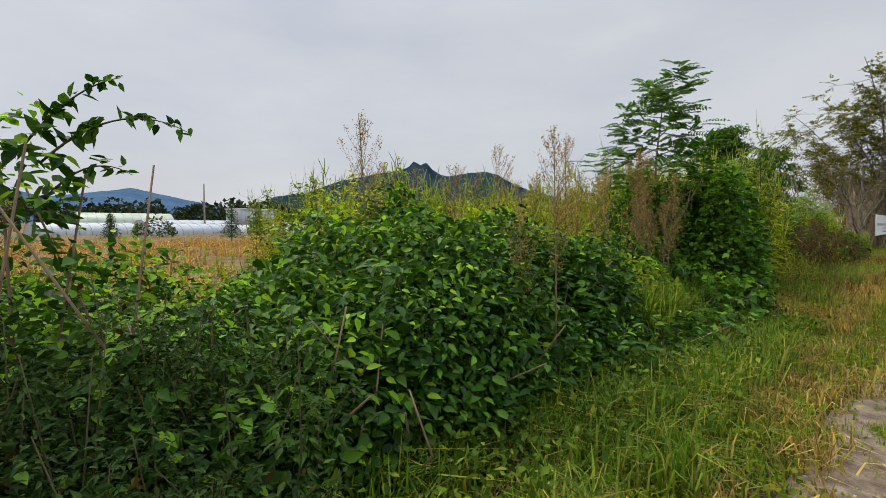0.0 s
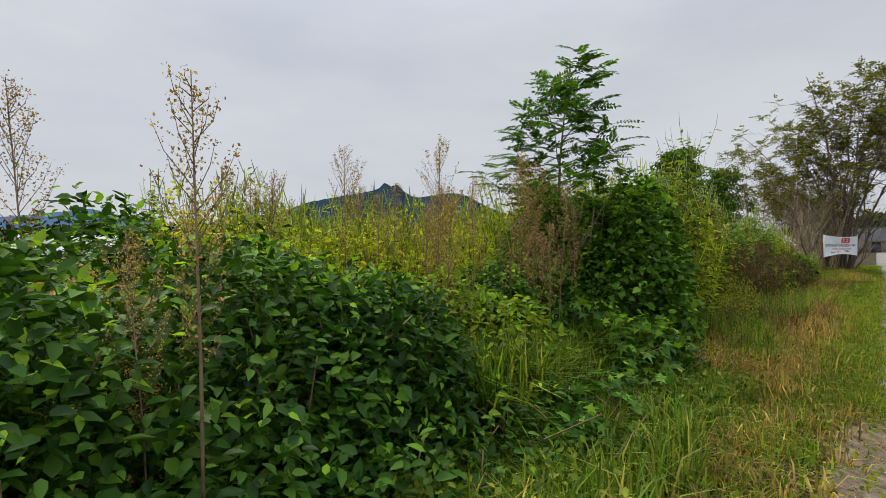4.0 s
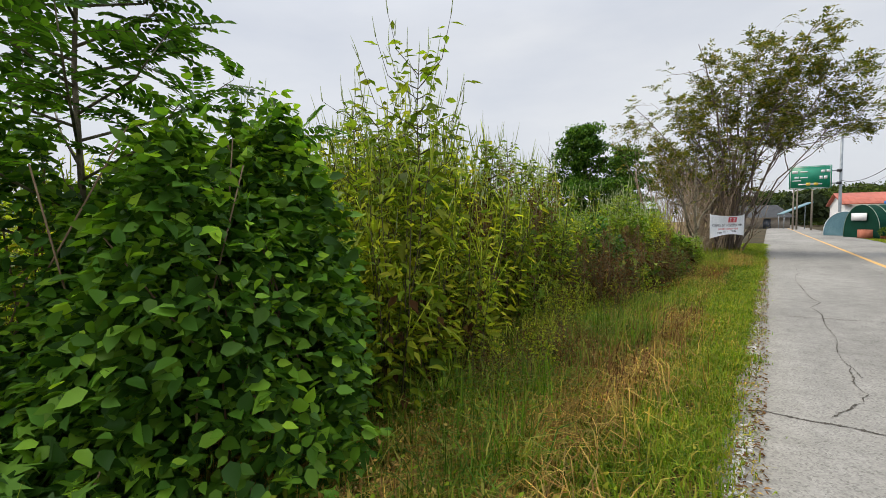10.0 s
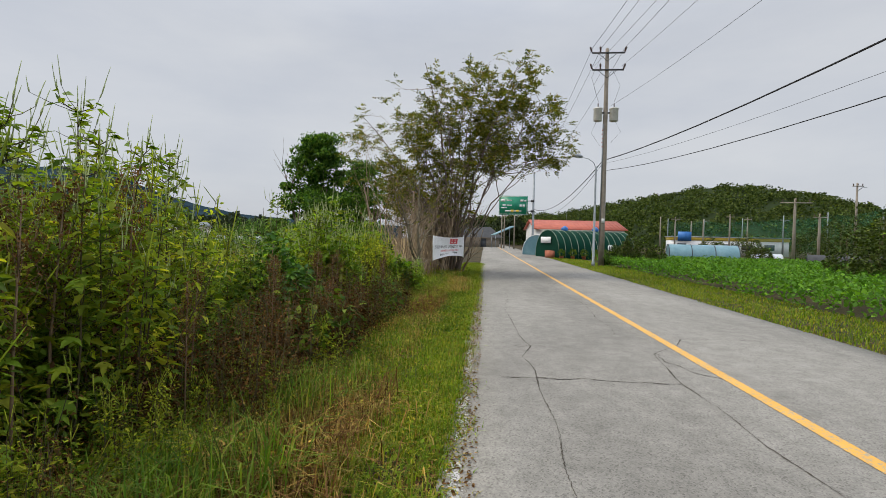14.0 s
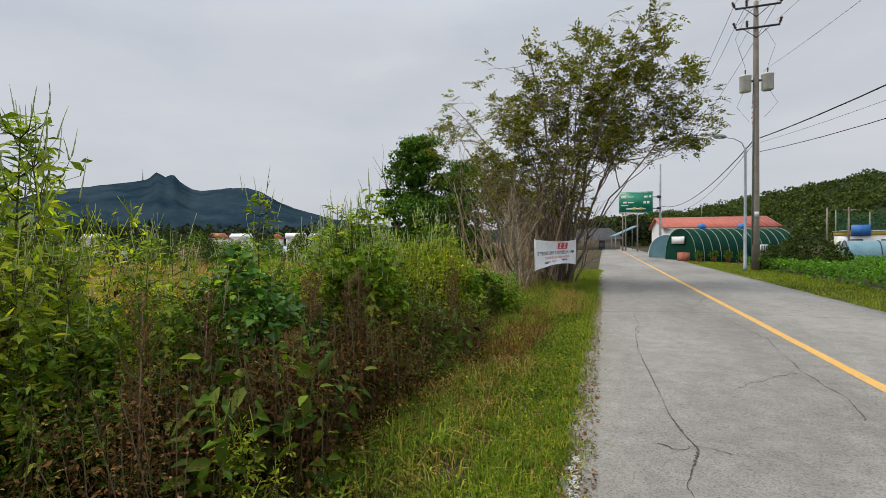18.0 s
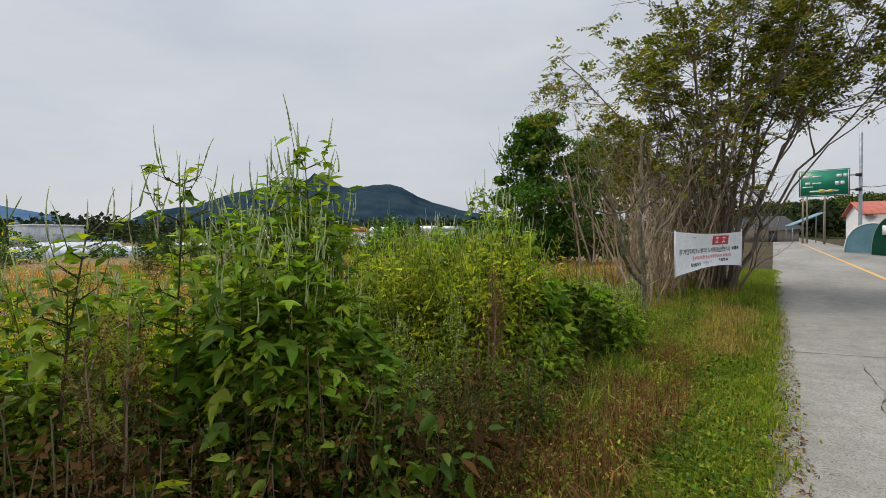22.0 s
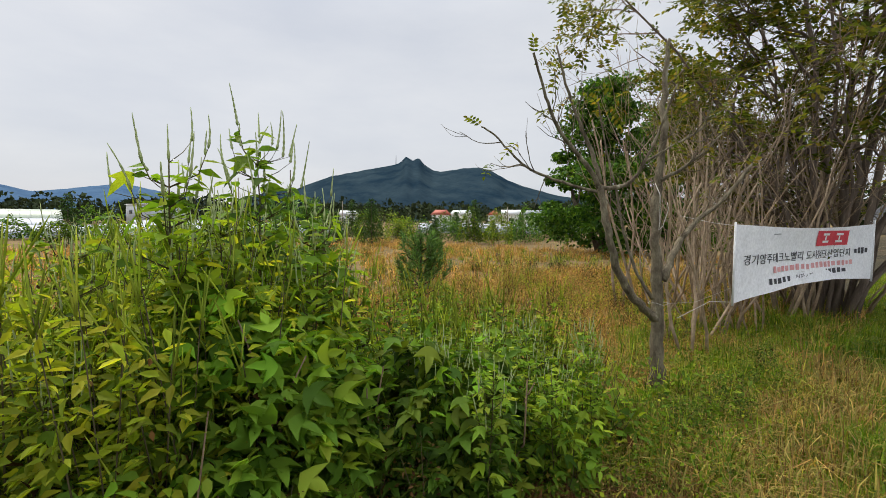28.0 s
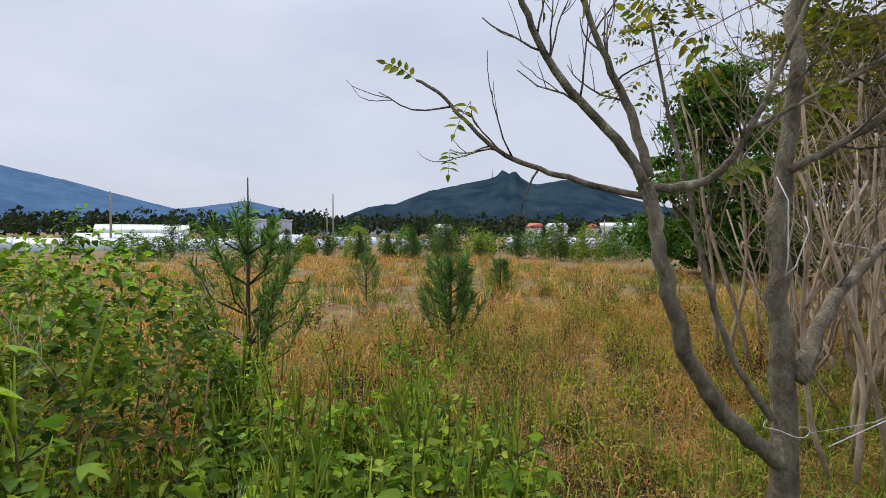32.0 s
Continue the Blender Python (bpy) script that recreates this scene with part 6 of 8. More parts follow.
grow(PLUME, [(-3.31, 6.9, 1.0, 0), (-1.61, 7.1, 0.93, 50), (-4.0, 8.56, 1.1, 90), (-3.42, 10.18, 1.05, 120), (-2.9, 9.4, 1.0, 160), (-3.9, 4.6, 0.85, 20)]
     + spots(11, -4.4, -2.5, 9.2, 11.2, 81, 0.75, 1.0, 0.25) + spots(5, -6.5, -4.2, 7.5, 11, 82, 0.9, 1.1, 0.4) + spots(8, -2.75, -1.95, 10.0, 11.0, 83, 0.75, 0.95, 0.15) + [(-1.78, 7.0, 0.62, 10)])

turf("verge_grass", "short bright green grass along the pavement", -1.05, 0.06, 11.0, 45, 105000, 0.06, 0.15, 0.0048, M_GRASS, 501, 0.9, 0.06, 0.09)
turf("verge_grass", "short green grass mixed with bare patches", -1.15, -0.38, 2.0, 11.8, 15000, 0.06, 0.15, 0.005, M_GRASS, 502, 0.9, 0.1, 0.09)
turf("tall_grass", "tall green grass in front of the vines", -2.3, -0.8, 3.0, 12.5, 20000, 0.15, 0.4, 0.0055, M_TALLGRASS, 503, 0.8, 0.15, 0.06)
turf("tall_grass", "green grass tussocks below the weeds", -1.9, -0.95, 12, 31, 12000, 0.15, 0.36, 0.006, M_TALLGRASS, 504, 0.9, 0.15, 0.06)
turf("dry_grass", "brown dry grass at the foot of the weeds", -2.1, -0.85, 11.5, 31, 32000, 0.06, 0.26, 0.0045, M_DRYGRASS, 505, 1.1, 0.25, 0.16)
turf("dry_grass", "brown dry grass between the vines and the road", -1.4, -0.2, 3.0, 11.5, 7000, 0.06, 0.22, 0.005, M_DRYGRASS, 506, 1.1, 0.2, 0.06)
turf("dry_clippings", "straw-coloured clippings along the road edge", -0.4, 0.14, 4, 34, 11000, 0.02, 0.06, 0.006, M_DRYGRASS, 507, 1.5, 0.06)
turf("tall_grass", "lush clumps of long yellow-green grass", -3.6, -1.8, 8.8, 10.9, 8500, 0.35, 0.8, 0.008, M_TALLGRASS, 513, 0.7, 0.1, 0.09)
turf("edge_grass", "grass tufts creeping over the pavement edge", -0.2, 0.1, 8, 36, 12000, 0.04, 0.1, 0.005, M_GRASS, 514, 1.2, 0.05, 0.05)
turf("weed_grass", "mixed yellow-green grass under the tall weeds", -7, -2.4, 3, 26, 13000, 0.25, 0.7, 0.007, M_TALLGRASS, 508, 0.5, 0.2, 0.1)
turf("golden_meadow", "golden dry meadow grass beside the road", -9, -2.2, 26.5, 40, 42000, 0.08, 0.36, 0.0045, M_GOLD, 509, 1.2, 0.2, 0.12)
turf("golden_meadow", "wide golden meadow of dry grass", -34, -6, 2, 48, 42000, 0.15, 0.5, 0.011, M_GOLD, 510, 1.1, 0.3, 0.2)
turf("golden_meadow", "dry grass between the weeds and the meadow", -13, -4, 20, 27, 18000, 0.15, 0.5, 0.008, M_GOLD, 532, 1.1, 0.3, 0.2)
turf("meadow_green", "green herbs scattered in the meadow", -26, -2.4, 25, 46, 11000, 0.12, 0.4, 0.009, M_TALLGRASS, 511, 0.8, 0.3, 0.12)
turf("far_verge", "bright green grass on the far side of the road", 6.15, 9.3, 8, 75, 70000, 0.06, 0.15, 0.0075, M_GRASS, 512, 0.9, 0.1)
herbs("verge_herbs", "olive and green low herbs along the verge", -2.0, -0.8, 11.5, 31, 30000, 0.4, 0.03, M_GRASS, 520)
herbs("verge_herbs", "brown fading herbs at the foot of the weeds", -2.2, -1.1, 11.5, 22, 15000, 0.42, 0.026, M_DRYGRASS, 521)
herbs("verge_herbs", "green clover-like herbs in short grass", -1.2, -0.15, 3, 31, 16000, 0.09, 0.03, M_GRASS, 522, 0.14, 0.9)
herbs("verge_herbs", "leafy herbs and low creepers among tall grass", -2.0, -0.9, 4, 12, 20000, 0.42, 0.045, M_WEED, 523)
turf("dry_grass", "tan dry grass mixed into the verge", -2.3, -0.8, 11.6, 18.0, 15000, 0.08, 0.34, 0.0045, M_DRYGRASS, 515, 1.1, 0.2, 0.26)
turf("dry_grass", "rust-brown seeding grass below the weeds", -2.3, -0.9, 14.2, 18.5, 11000, 0.1, 0.42, 0.0045, M_RUST, 529, 1.0, 0.2, 0.2)
turf("dry_grass", "tan dead grass in front of the tall weeds", -2.4, -0.9, 11.4, 14.6, 16000, 0.1, 0.36, 0.0045, M_DRYGRASS, 533, 1.1, 0.2, 0.2)
turf("seeding_grass", "olive seeding grass at the foot of the weeds", -2.3, -1.0, 12.3, 18.5, 8000, 0.2, 0.55, 0.005, M_TALLGRASS, 519, 0.8, 0.2, 0.08)
turf("dry_grass", "rusty dry grass beside green verge grass", -1.9, -1.0, 20.5, 28.5, 6000, 0.06, 0.24, 0.0045, M_RUST, 516, 1.1, 0.2, 0.07)
turf("thicket_grass", "yellowing grass under the bare saplings", -3.3, -0.6, 29.4, 37, 9000, 0.12, 0.4, 0.007, M_TALLGRASS, 517, 0.9, 0.1, 0.1)
turf("thicket_grass", "straw grass at the foot of the banner", -3.3, -0.8, 29.4, 36, 9000, 0.1, 0.35, 0.006, M_GOLD, 518, 1.0, 0.1, 0.1)
herbs("gap_herbs", "olive and green low weeds between taller stands", -7.5, -2.0, 21.5, 26.6, 30000, 0.55, 0.045, M_WEED, 527, 0.16)
herbs("gap_herbs", "yellowing low weeds between taller stands", -7.5, -2.4, 22.0, 26.6, 16000, 0.6, 0.045, M_YELLOWWEED, 528, 0.16)
herbs("tree_foot_herbs", "small green herbs round a tree foot", -2.5, -1.0, 27.6, 31, 7000, 0.3, 0.035, M_GRASS, 526)
herbs("verge_herbs", "dull green herbs in the shaded verge", -1.9, -0.25, 21.5, 27.5, 13000, 0.2, 0.034, M_WEED, 530, 0.14, 0.8)
turf("dry_grass", "straw-yellow grass and seed heads round a tree foot", -2.6, -0.3, 27.4, 31.5, 14000, 0.08, 0.34, 0.0045, M_DRYGRASS, 534, 1.1, 0.2, 0.12)
turf("tall_grass", "yellow-green grass under the banner", -1.9, -0.2, 28.5, 34, 9000, 0.12, 0.32, 0.005, M_GRASS, 535, 0.9, 0.15, 0.08)
turf("dry_grass", "rust-brown dead grass by the verge", -1.9, -0.9, 22.5, 27, 9000, 0.1, 0.34, 0.0045, M_RUST, 531, 1.1, 0.2, 0.12)
herbs("meadow_herbs", "dark green herb clumps in dry grass", -9, -2.6, 28.5, 40, 9000, 0.5, 0.04, M_WEED, 536, 0.16)
herbs("meadow_herbs", "olive herbs mottling the dry meadow", -9, -2.0, 26, 38, 26000, 0.4, 0.035, M_YELLOWWEED, 524)
herbs("meadow_herbs", "rust-brown herbs mottling the dry meadow", -9, -2.0, 26, 38, 20000, 0.45, 0.028, M_DRYGRASS, 525)


def seed_haze(name, label, x0, x1, y0, y1, n, zmin, zmax, size, material, seed):
    """Fine seed heads that stand over the meadow grass in drifts."""
    rng = np.random.default_rng(seed)
    m = n // 60
    cx, cy = rng.uniform(x0, x1, m), rng.uniform(y0, y1, m)
    hh = rng.uniform(zmin, zmax, m) * (0.8 + 0.5 * bumps(cx, cy, 0.35, seed))
    k = rng.integers(0, m, n)
    P = np.stack([cx[k] + rng.normal(0, 0.10, n), cy[k] + rng.normal(0, 0.10, n), hh[k] * (0.55 + 0.5 * rng.random(n))], 1)
    geo = leaves(P, rand_dirs(n, rng, 0.3), rng.normal(size=P.shape), size * (0.5 + rng.random(n)), DIAMOND, 0.5)
    tagged(link_mesh(name, geo[0], geo[1], material), label, "grass", kind="stuff")


seed_haze("meadow_seed_heads", "tan seed heads hazing the golden meadow", -9, -2.3, 27, 40, 50000, 0.18, 0.5, 0.025, M_GOLD, 611)
seed_haze("meadow_seed_heads", "distant tan seed heads of the meadow", -30, -8, 4, 46, 26000, 0.4, 0.8, 0.06, M_GOLD, 612)
seed_haze("brown_seed_heads", "reddish brown seed heads among the verge weeds", -2.2, -1.0, 12, 31, 22000, 0.2, 0.5, 0.012, M_PLUME, 613)

def leaf_litter(name, label, x0, x1, y0, y1, n, size, material, seed):
    """Fallen leaves and crumbs that lie flat along the ragged edge of the pavement."""
    rng = np.random.default_rng(seed)
    y = rng.uniform(y0, y1, n)
    x = x0 + (x1 - x0) * rng.random(n) ** 1.3 + 0.05 * bumps(y, y * 0, 2.2, seed)
    P = np.stack([x, y, np.maximum(np.where(x > 0, road_z(x), -0.005), -0.005) + 0.006 + 0.012 * rng.random(n)], 1)
    a = rng.uniform(0, 6.28, n)
    geo = leaves(P, np.stack([np.cos(a), np.sin(a), 0.2 * rng.normal(size=n)], 1), np.array([0, 0, 1.0]) + 0.25 * rng.normal(size=(n, 3)), size * (0.4 + rng.random(n)), LANCE, 0.7)
    tagged(link_mesh(name, geo[0], geo[1], material), label, "litter", kind="stuff")


leaf_litter("leaf_litter", "brown leaf litter along the pavement edge", -0.32, 0.2, 12, 32, 9000, 0.03, M_RUST, 640)
leaf_litter("leaf_litter", "straw and tan crumbs along the pavement edge", -0.4, 0.16, 3, 32, 9000, 0.024, M_DRYGRASS, 641)

MEADOW = [make_weed_bush(h, r, n, l, 390 + i, m, 0.3, "meadow_weed", "low olive weed standing in dry meadow grass", DIAMOND, "meadow weeds", 2) for i, (h, r, n, l, m) in enumerate([(0.7, 0.3, 260, 0.05, M_YELLOWWEED), (0.55, 0.35, 260, 0.05, M_WEED), (0.85, 0.25, 240, 0.045, M_DRYLEAF)])]
grow(MEADOW, spots(70, -6.5, -2.2, 27.8, 33, 96, 0.5, 0.9, 0.2) + spots(80, -14, -3.0, 27.6, 40, 91, 0.6, 1.1, 0.5) + spots(50, -20, -7, 22, 40, 92, 0.8, 1.3, 0.6))

BROAD = [make_weed_bush(h, r, n, l, 420 + i, M_FRESH, 0.06, "broad_leaf_weed", "low weed with broad drooping green leaves", OVATE, "broad-leaved weeds", 2) for i, (h, r, n, l) in enumerate([(0.6, 0.3, 80, 0.15), (0.75, 0.3, 90, 0.14)])]
DARKB = [make_weed_bush(0.8, 0.35, 110, 0.13, 430, M_WEED, 0.2, "broad_leaf_weed", "shaded weed with broad dark green leaves", OVATE, "dark broad weeds")]
grow(DARKB, spots(34, -2.6, -1.45, 18.6, 22.8, 95, 0.7, 1.35, 0.2))
grow(BROAD, spots(46, -4.2, -1.6, 26.4, 28.3, 93, 0.7, 1.15, 0.2) + spots(10, -1.9, -1.2, 27.6, 29.6, 94, 0.4, 0.6, 0.2))
FLOWERS = [make_weed_bush(0.4, 0.25, 160, 0.03, 440, M_WEED, 0.1, "white_aster", "small weed with tiny white flowers", DIAMOND, "white asters")]


def white_heads(root):
    rng = np.random.default_rng(441)
    n = 60
    P = np.stack([rng.normal(0, 0.12, n), rng.normal(0, 0.12, n), rng.uniform(0.3, 0.45, n)], 1)
    part("flower", leaves(np.repeat(P, 5, 0), rand_dirs(n * 5, rng, 0.6), rand_dirs(n * 5, rng, 1.0), 0.014, DIAMOND, 0.7), M_WHITE, root, "tiny white flowers", "stuff")


white_heads(FLOWERS[0])
grow(FLOWERS, [(-2.6, 23.6, 1.0, 0), (-2.45, 23.75, 0.9, 60), (-2.35, 23.55, 0.9, 110), (-2.75, 23.75, 0.8, 200)])


def feather_shoot(x, y, h, seed):
    """A shoot of long feather leaves."""
    rng = np.random.default_rng(seed)
    root = thing("sumac_shoot", "young sumac shoot with long feather leaves", "shoot", x, y, -0.02)
    n = 9
    z = np.linspace(0.35 * h, h, n)
    a = np.arange(n) * 2.4 + rng.uniform(0, 6)
    P = np.stack([0 * z, 0 * z, z], 1)
    lv, ribs = pinnate(P, np.stack([np.cos(a), np.sin(a), 0 * a + 0.35], 1), rng.uniform(0.3, 0.42, n), rng, 9, 0.085, 0.32, 0.5)
    part("stalk", tube([(0, 0, 0), (0.01, 0, h * 0.5), (0, 0.01, h)], [0.009, 0.007, 0.004], 6), M_STEM, root)
    part("leaf_rib", ribs, M_STEM, root, kind="stuff")
    part("foliage", lv, M_FRESH, root, "paired narrow leaflets")


feather_shoot(-2.0, 26.55, 0.75, 951)
feather_shoot(-2.25, 26.9, 0.65, 952)
feather_shoot(-1.7, 26.9, 0.5, 953)


# ---- poles, wires, signs ----
def polar(az, d, x0=0.39, y0=15.5):
    return x0 + d * math.sin(radians(az)), y0 + d * math.cos(radians(az))


def wire(a, b, sag, r=0.012, n=16):
    a, b = np.array(a, float), np.array(b, float)
    f = np.linspace(0, 1, n)[:, None]
    p = a + (b - a) * f
    p[:, 2] -= (4 * sag * f * (1 - f))[:, 0]
    return tube(p, r, 4)


def insulator(h=0.28, r=0.055):
    prof = [(0.012, 0)]
    for k in range(4):
        z = h * (0.15 + 0.2 * k)
        prof += [(r * 0.55, z), (r, z + 0.02), (r * 0.55, z + 0.05)]
    return lathe(prof + [(0.012, h)], 8)


def utility_pole():
    X, Y = 8.27, 47.5
    p = thing("utility_pole", "tall concrete utility pole with crossarms and two transformers", "pole", X, Y, -0.1)
    part("shaft", lathe([(0.2, 0), (0.19, 3), (0.165, 8), (0.14, 12), (0.12, 14.9), (0.03, 15.0)], 14), M_CONCRETE, p)
    for z, w in ((14.55, 2.2), (13.4, 2.1)):
        arm = part("crossarm", box(w, 0.09, 0.09, 0.05, -0.16, z, 0.01), M_IRON, p)
        for k, x in enumerate((-w / 2 + 0.05, -w * 0.22, w / 2 + 0.02)):
            part("insulator", moved(insulator(0.42, 0.085), x, -0.16, z + 0.08, ry=-20 + 18 * k), M_PORC, arm)
        part("brace", tube([(-0.6, -0.14, z), (0, -0.13, z - 0.5)], 0.02, 5), M_IRON, arm)
        part("brace", tube([(0.6, -0.14, z), (0, -0.13, z - 0.5)], 0.02, 5), M_IRON, arm)
    for x in (-0.52, 0.55):
        t = part("transformer", moved(lathe([(0.02, 0), (0.26, 0.02), (0.29, 0.06), (0.29, 0.82), (0.31, 0.84), (0.31, 0.9), (0.2, 0.95), (0.02, 0.96)], 18), x, -0.05, 9.95), M_TRANSF, p)
        part("bushing", moved(insulator(0.34, 0.05), x, -0.05, 10.88), M_PORC, t)
        part("hanger", box(abs(x) - 0.1, 0.08, 0.1, x / 2, -0.03, 10.5), M_IRON, t)
    part("conduit", tube([(-0.2, -0.12, 1.5), (-0.17, -0.12, 7.5), (-0.16, -0.1, 9.8)], 0.035, 6), M_STEEL, p)
    for k in range(5):
        part("switch", moved(insulator(0.18, 0.04), -0.22 - 0.02 * (k % 2), -0.15, 8.2 + 0.28 * k, rx=90), M_BRICK, p)
    part("number_plate", box(0.2, 0.02, 0.3, 0.0, -0.2, 3.0), M_WHITE, p)
    w = thing("overhead_wires", "bundle of black overhead wires and cables", "wires", X, Y, 0)
    far, near = (0.6, 50.0), (0.9, -52.0)
    for x in (-1.05, -0.45, 1.1):
        part("power_wire", wire((x, -0.16, 14.8), (near[0] + x, near[1], 14.7), 1.0, 0.012), M_CABLE, w)
        part("power_wire", wire((x, -0.16, 14.8), (far[0] + x, far[1], 14.2), 1.0, 0.012), M_CABLE, w)
    for x, z in ((0.95, 13.6), (-0.9, 13.6), (0.3, 10.9)):
        part("power_wire", wire((x, -0.16, z), (near[0] + x + 1.5, near[1], z), 1.2, 0.009), M_CABLE, w)
    part("thick_cable", wire((0.15, -0.2, 7.25), (near[0], near[1], 7.2), 1.15, 0.034), M_CABLE, w)
    part("thick_cable", wire((0.15, -0.2, 6.5), (near[0] + 1.5, near[1], 6.4), 1.4, 0.018), M_CABLE, w)
    part("power_wire", wire((0.15, -0.2, 7.0), (near[0] + 3.5, near[1], 7.4), 1.2, 0.008), M_CABLE, w)
    part("thick_cable", wire((-0.15, 0.1, 7.1), (6.75 - X, 80.0 - Y, 5.9), 1.3, 0.03), M_CABLE, w)
    part("power_wire", wire((-0.15, 0.1, 6.9), (6.75 - X, 80.0 - Y, 5.6), 1.7, 0.014), M_CABLE, w)
    for x, z0, z1, s in ((-0.52, 11.2, 13.4, -0.35), (0.55, 11.2, 13.4, 0.35), (-0.52, 11.2, 14.5, -0.5), (0.62, 9.9, 8.4, 0.4), (-0.6, 9.9, 8.2, -0.35)):
        part("jumper_wire", tube([(x, -0.08, z0), (x + s, -0.1, (z0 + z1) / 2), (x * 0.6, -0.14, z1)], 0.008, 4), M_CABLE, w)


def street_lamp():
    p = thing("street_lamp", "grey steel street lamp with a curved arm", "street lamp", 7.45, 46.2, -0.1)
    part("post", lathe([(0.12, 0), (0.12, 0.3), (0.085, 0.35), (0.06, 6.6), (0.05, 6.7)], 10), M_STEEL, p)
    part("arm", tube([(0, 0, 6.55), (-0.15, 0.02, 6.95), (-0.5, 0.05, 7.2), (-0.95, 0.1, 7.32)], [0.03, 0.028, 0.025, 0.022], 6), M_STEEL, p)
    head = part("lamp_head", moved((lathe([(0.02, -0.35), (0.10, -0.28), (0.15, 0.0), (0.13, 0.22), (0.05, 0.34)], 12)), -1.2, 0.12, 7.4, ry=-82), M_STEEL, p)
    part("lens", moved(lathe([(0.02, -0.06), (0.10, -0.04), (0.13, 0.0), (0.1, 0.02)], 12), -1.2, 0.12, 7.32), M_WHITE, head)


def road_sign():
    p = thing("road_sign", "green overhead direction sign on a steel pole", "road sign", 6.75, 80.0, 0)
    part("post", lathe([(0.2, 0), (0.18, 0.4), (0.16, 0.5), (0.13, 10.9), (0.02, 11.0)], 12), M_STEEL, p)
    for z in (5.6, 7.0):
        part("beam", tube([(0, 0, z), (-0.9, -0.1, z), (-4.4, -0.15, z)], 0.07, 8), M_STEEL, p)
        part("clamp", box(0.45, 0.4, 0.28, -0.15, -0.05, z - 0.14, 0.03), M_IRON, p)
    board = part("board", box(3.9, 0.06, 2.6, -2.75, -0.3, 5.05, 0.02), M_SIGN, p)
    part("border", join([box(3.7, 0.01, 0.04, -2.75, -0.338, z) for z in (5.13, 7.53)] + [box(0.04, 0.01, 2.44, x, -0.338, 5.13) for x in (-4.58, -0.92)]), M_WHITE, board)
    for x, z, w, h in ((-4.15, 7.0, 0.55, 0.3), (-3.3, 7.02, 0.7, 0.14), (-1.6, 7.0, 0.4, 0.3), (-1.15, 7.0, 0.28, 0.3), (-4.0, 6.35, 0.4, 0.26), (-3.3, 6.35, 0.7, 0.14), (-1.75, 6.3, 0.3, 0.34), (-1.35, 6.3, 0.3, 0.34), (-4.0, 6.0, 0.8, 0.12)):
        part("lettering", box(w, 0.012, h, x, -0.34, z - h / 2), M_WHITE, board)
    part("arrow", box(2.2, 0.012, 0.14, -2.75, -0.34, 5.5), M_WHITE, board)
    part("arrow", box(0.4, 0.012, 0.35, -2.9, -0.342, 5.4), M_YELLOW, board)
    part("arrow", box(0.4, 0.012, 0.3, -2.2, -0.342, 5.42), M_YELLOW, board)


utility_pole()
street_lamp()
road_sign()


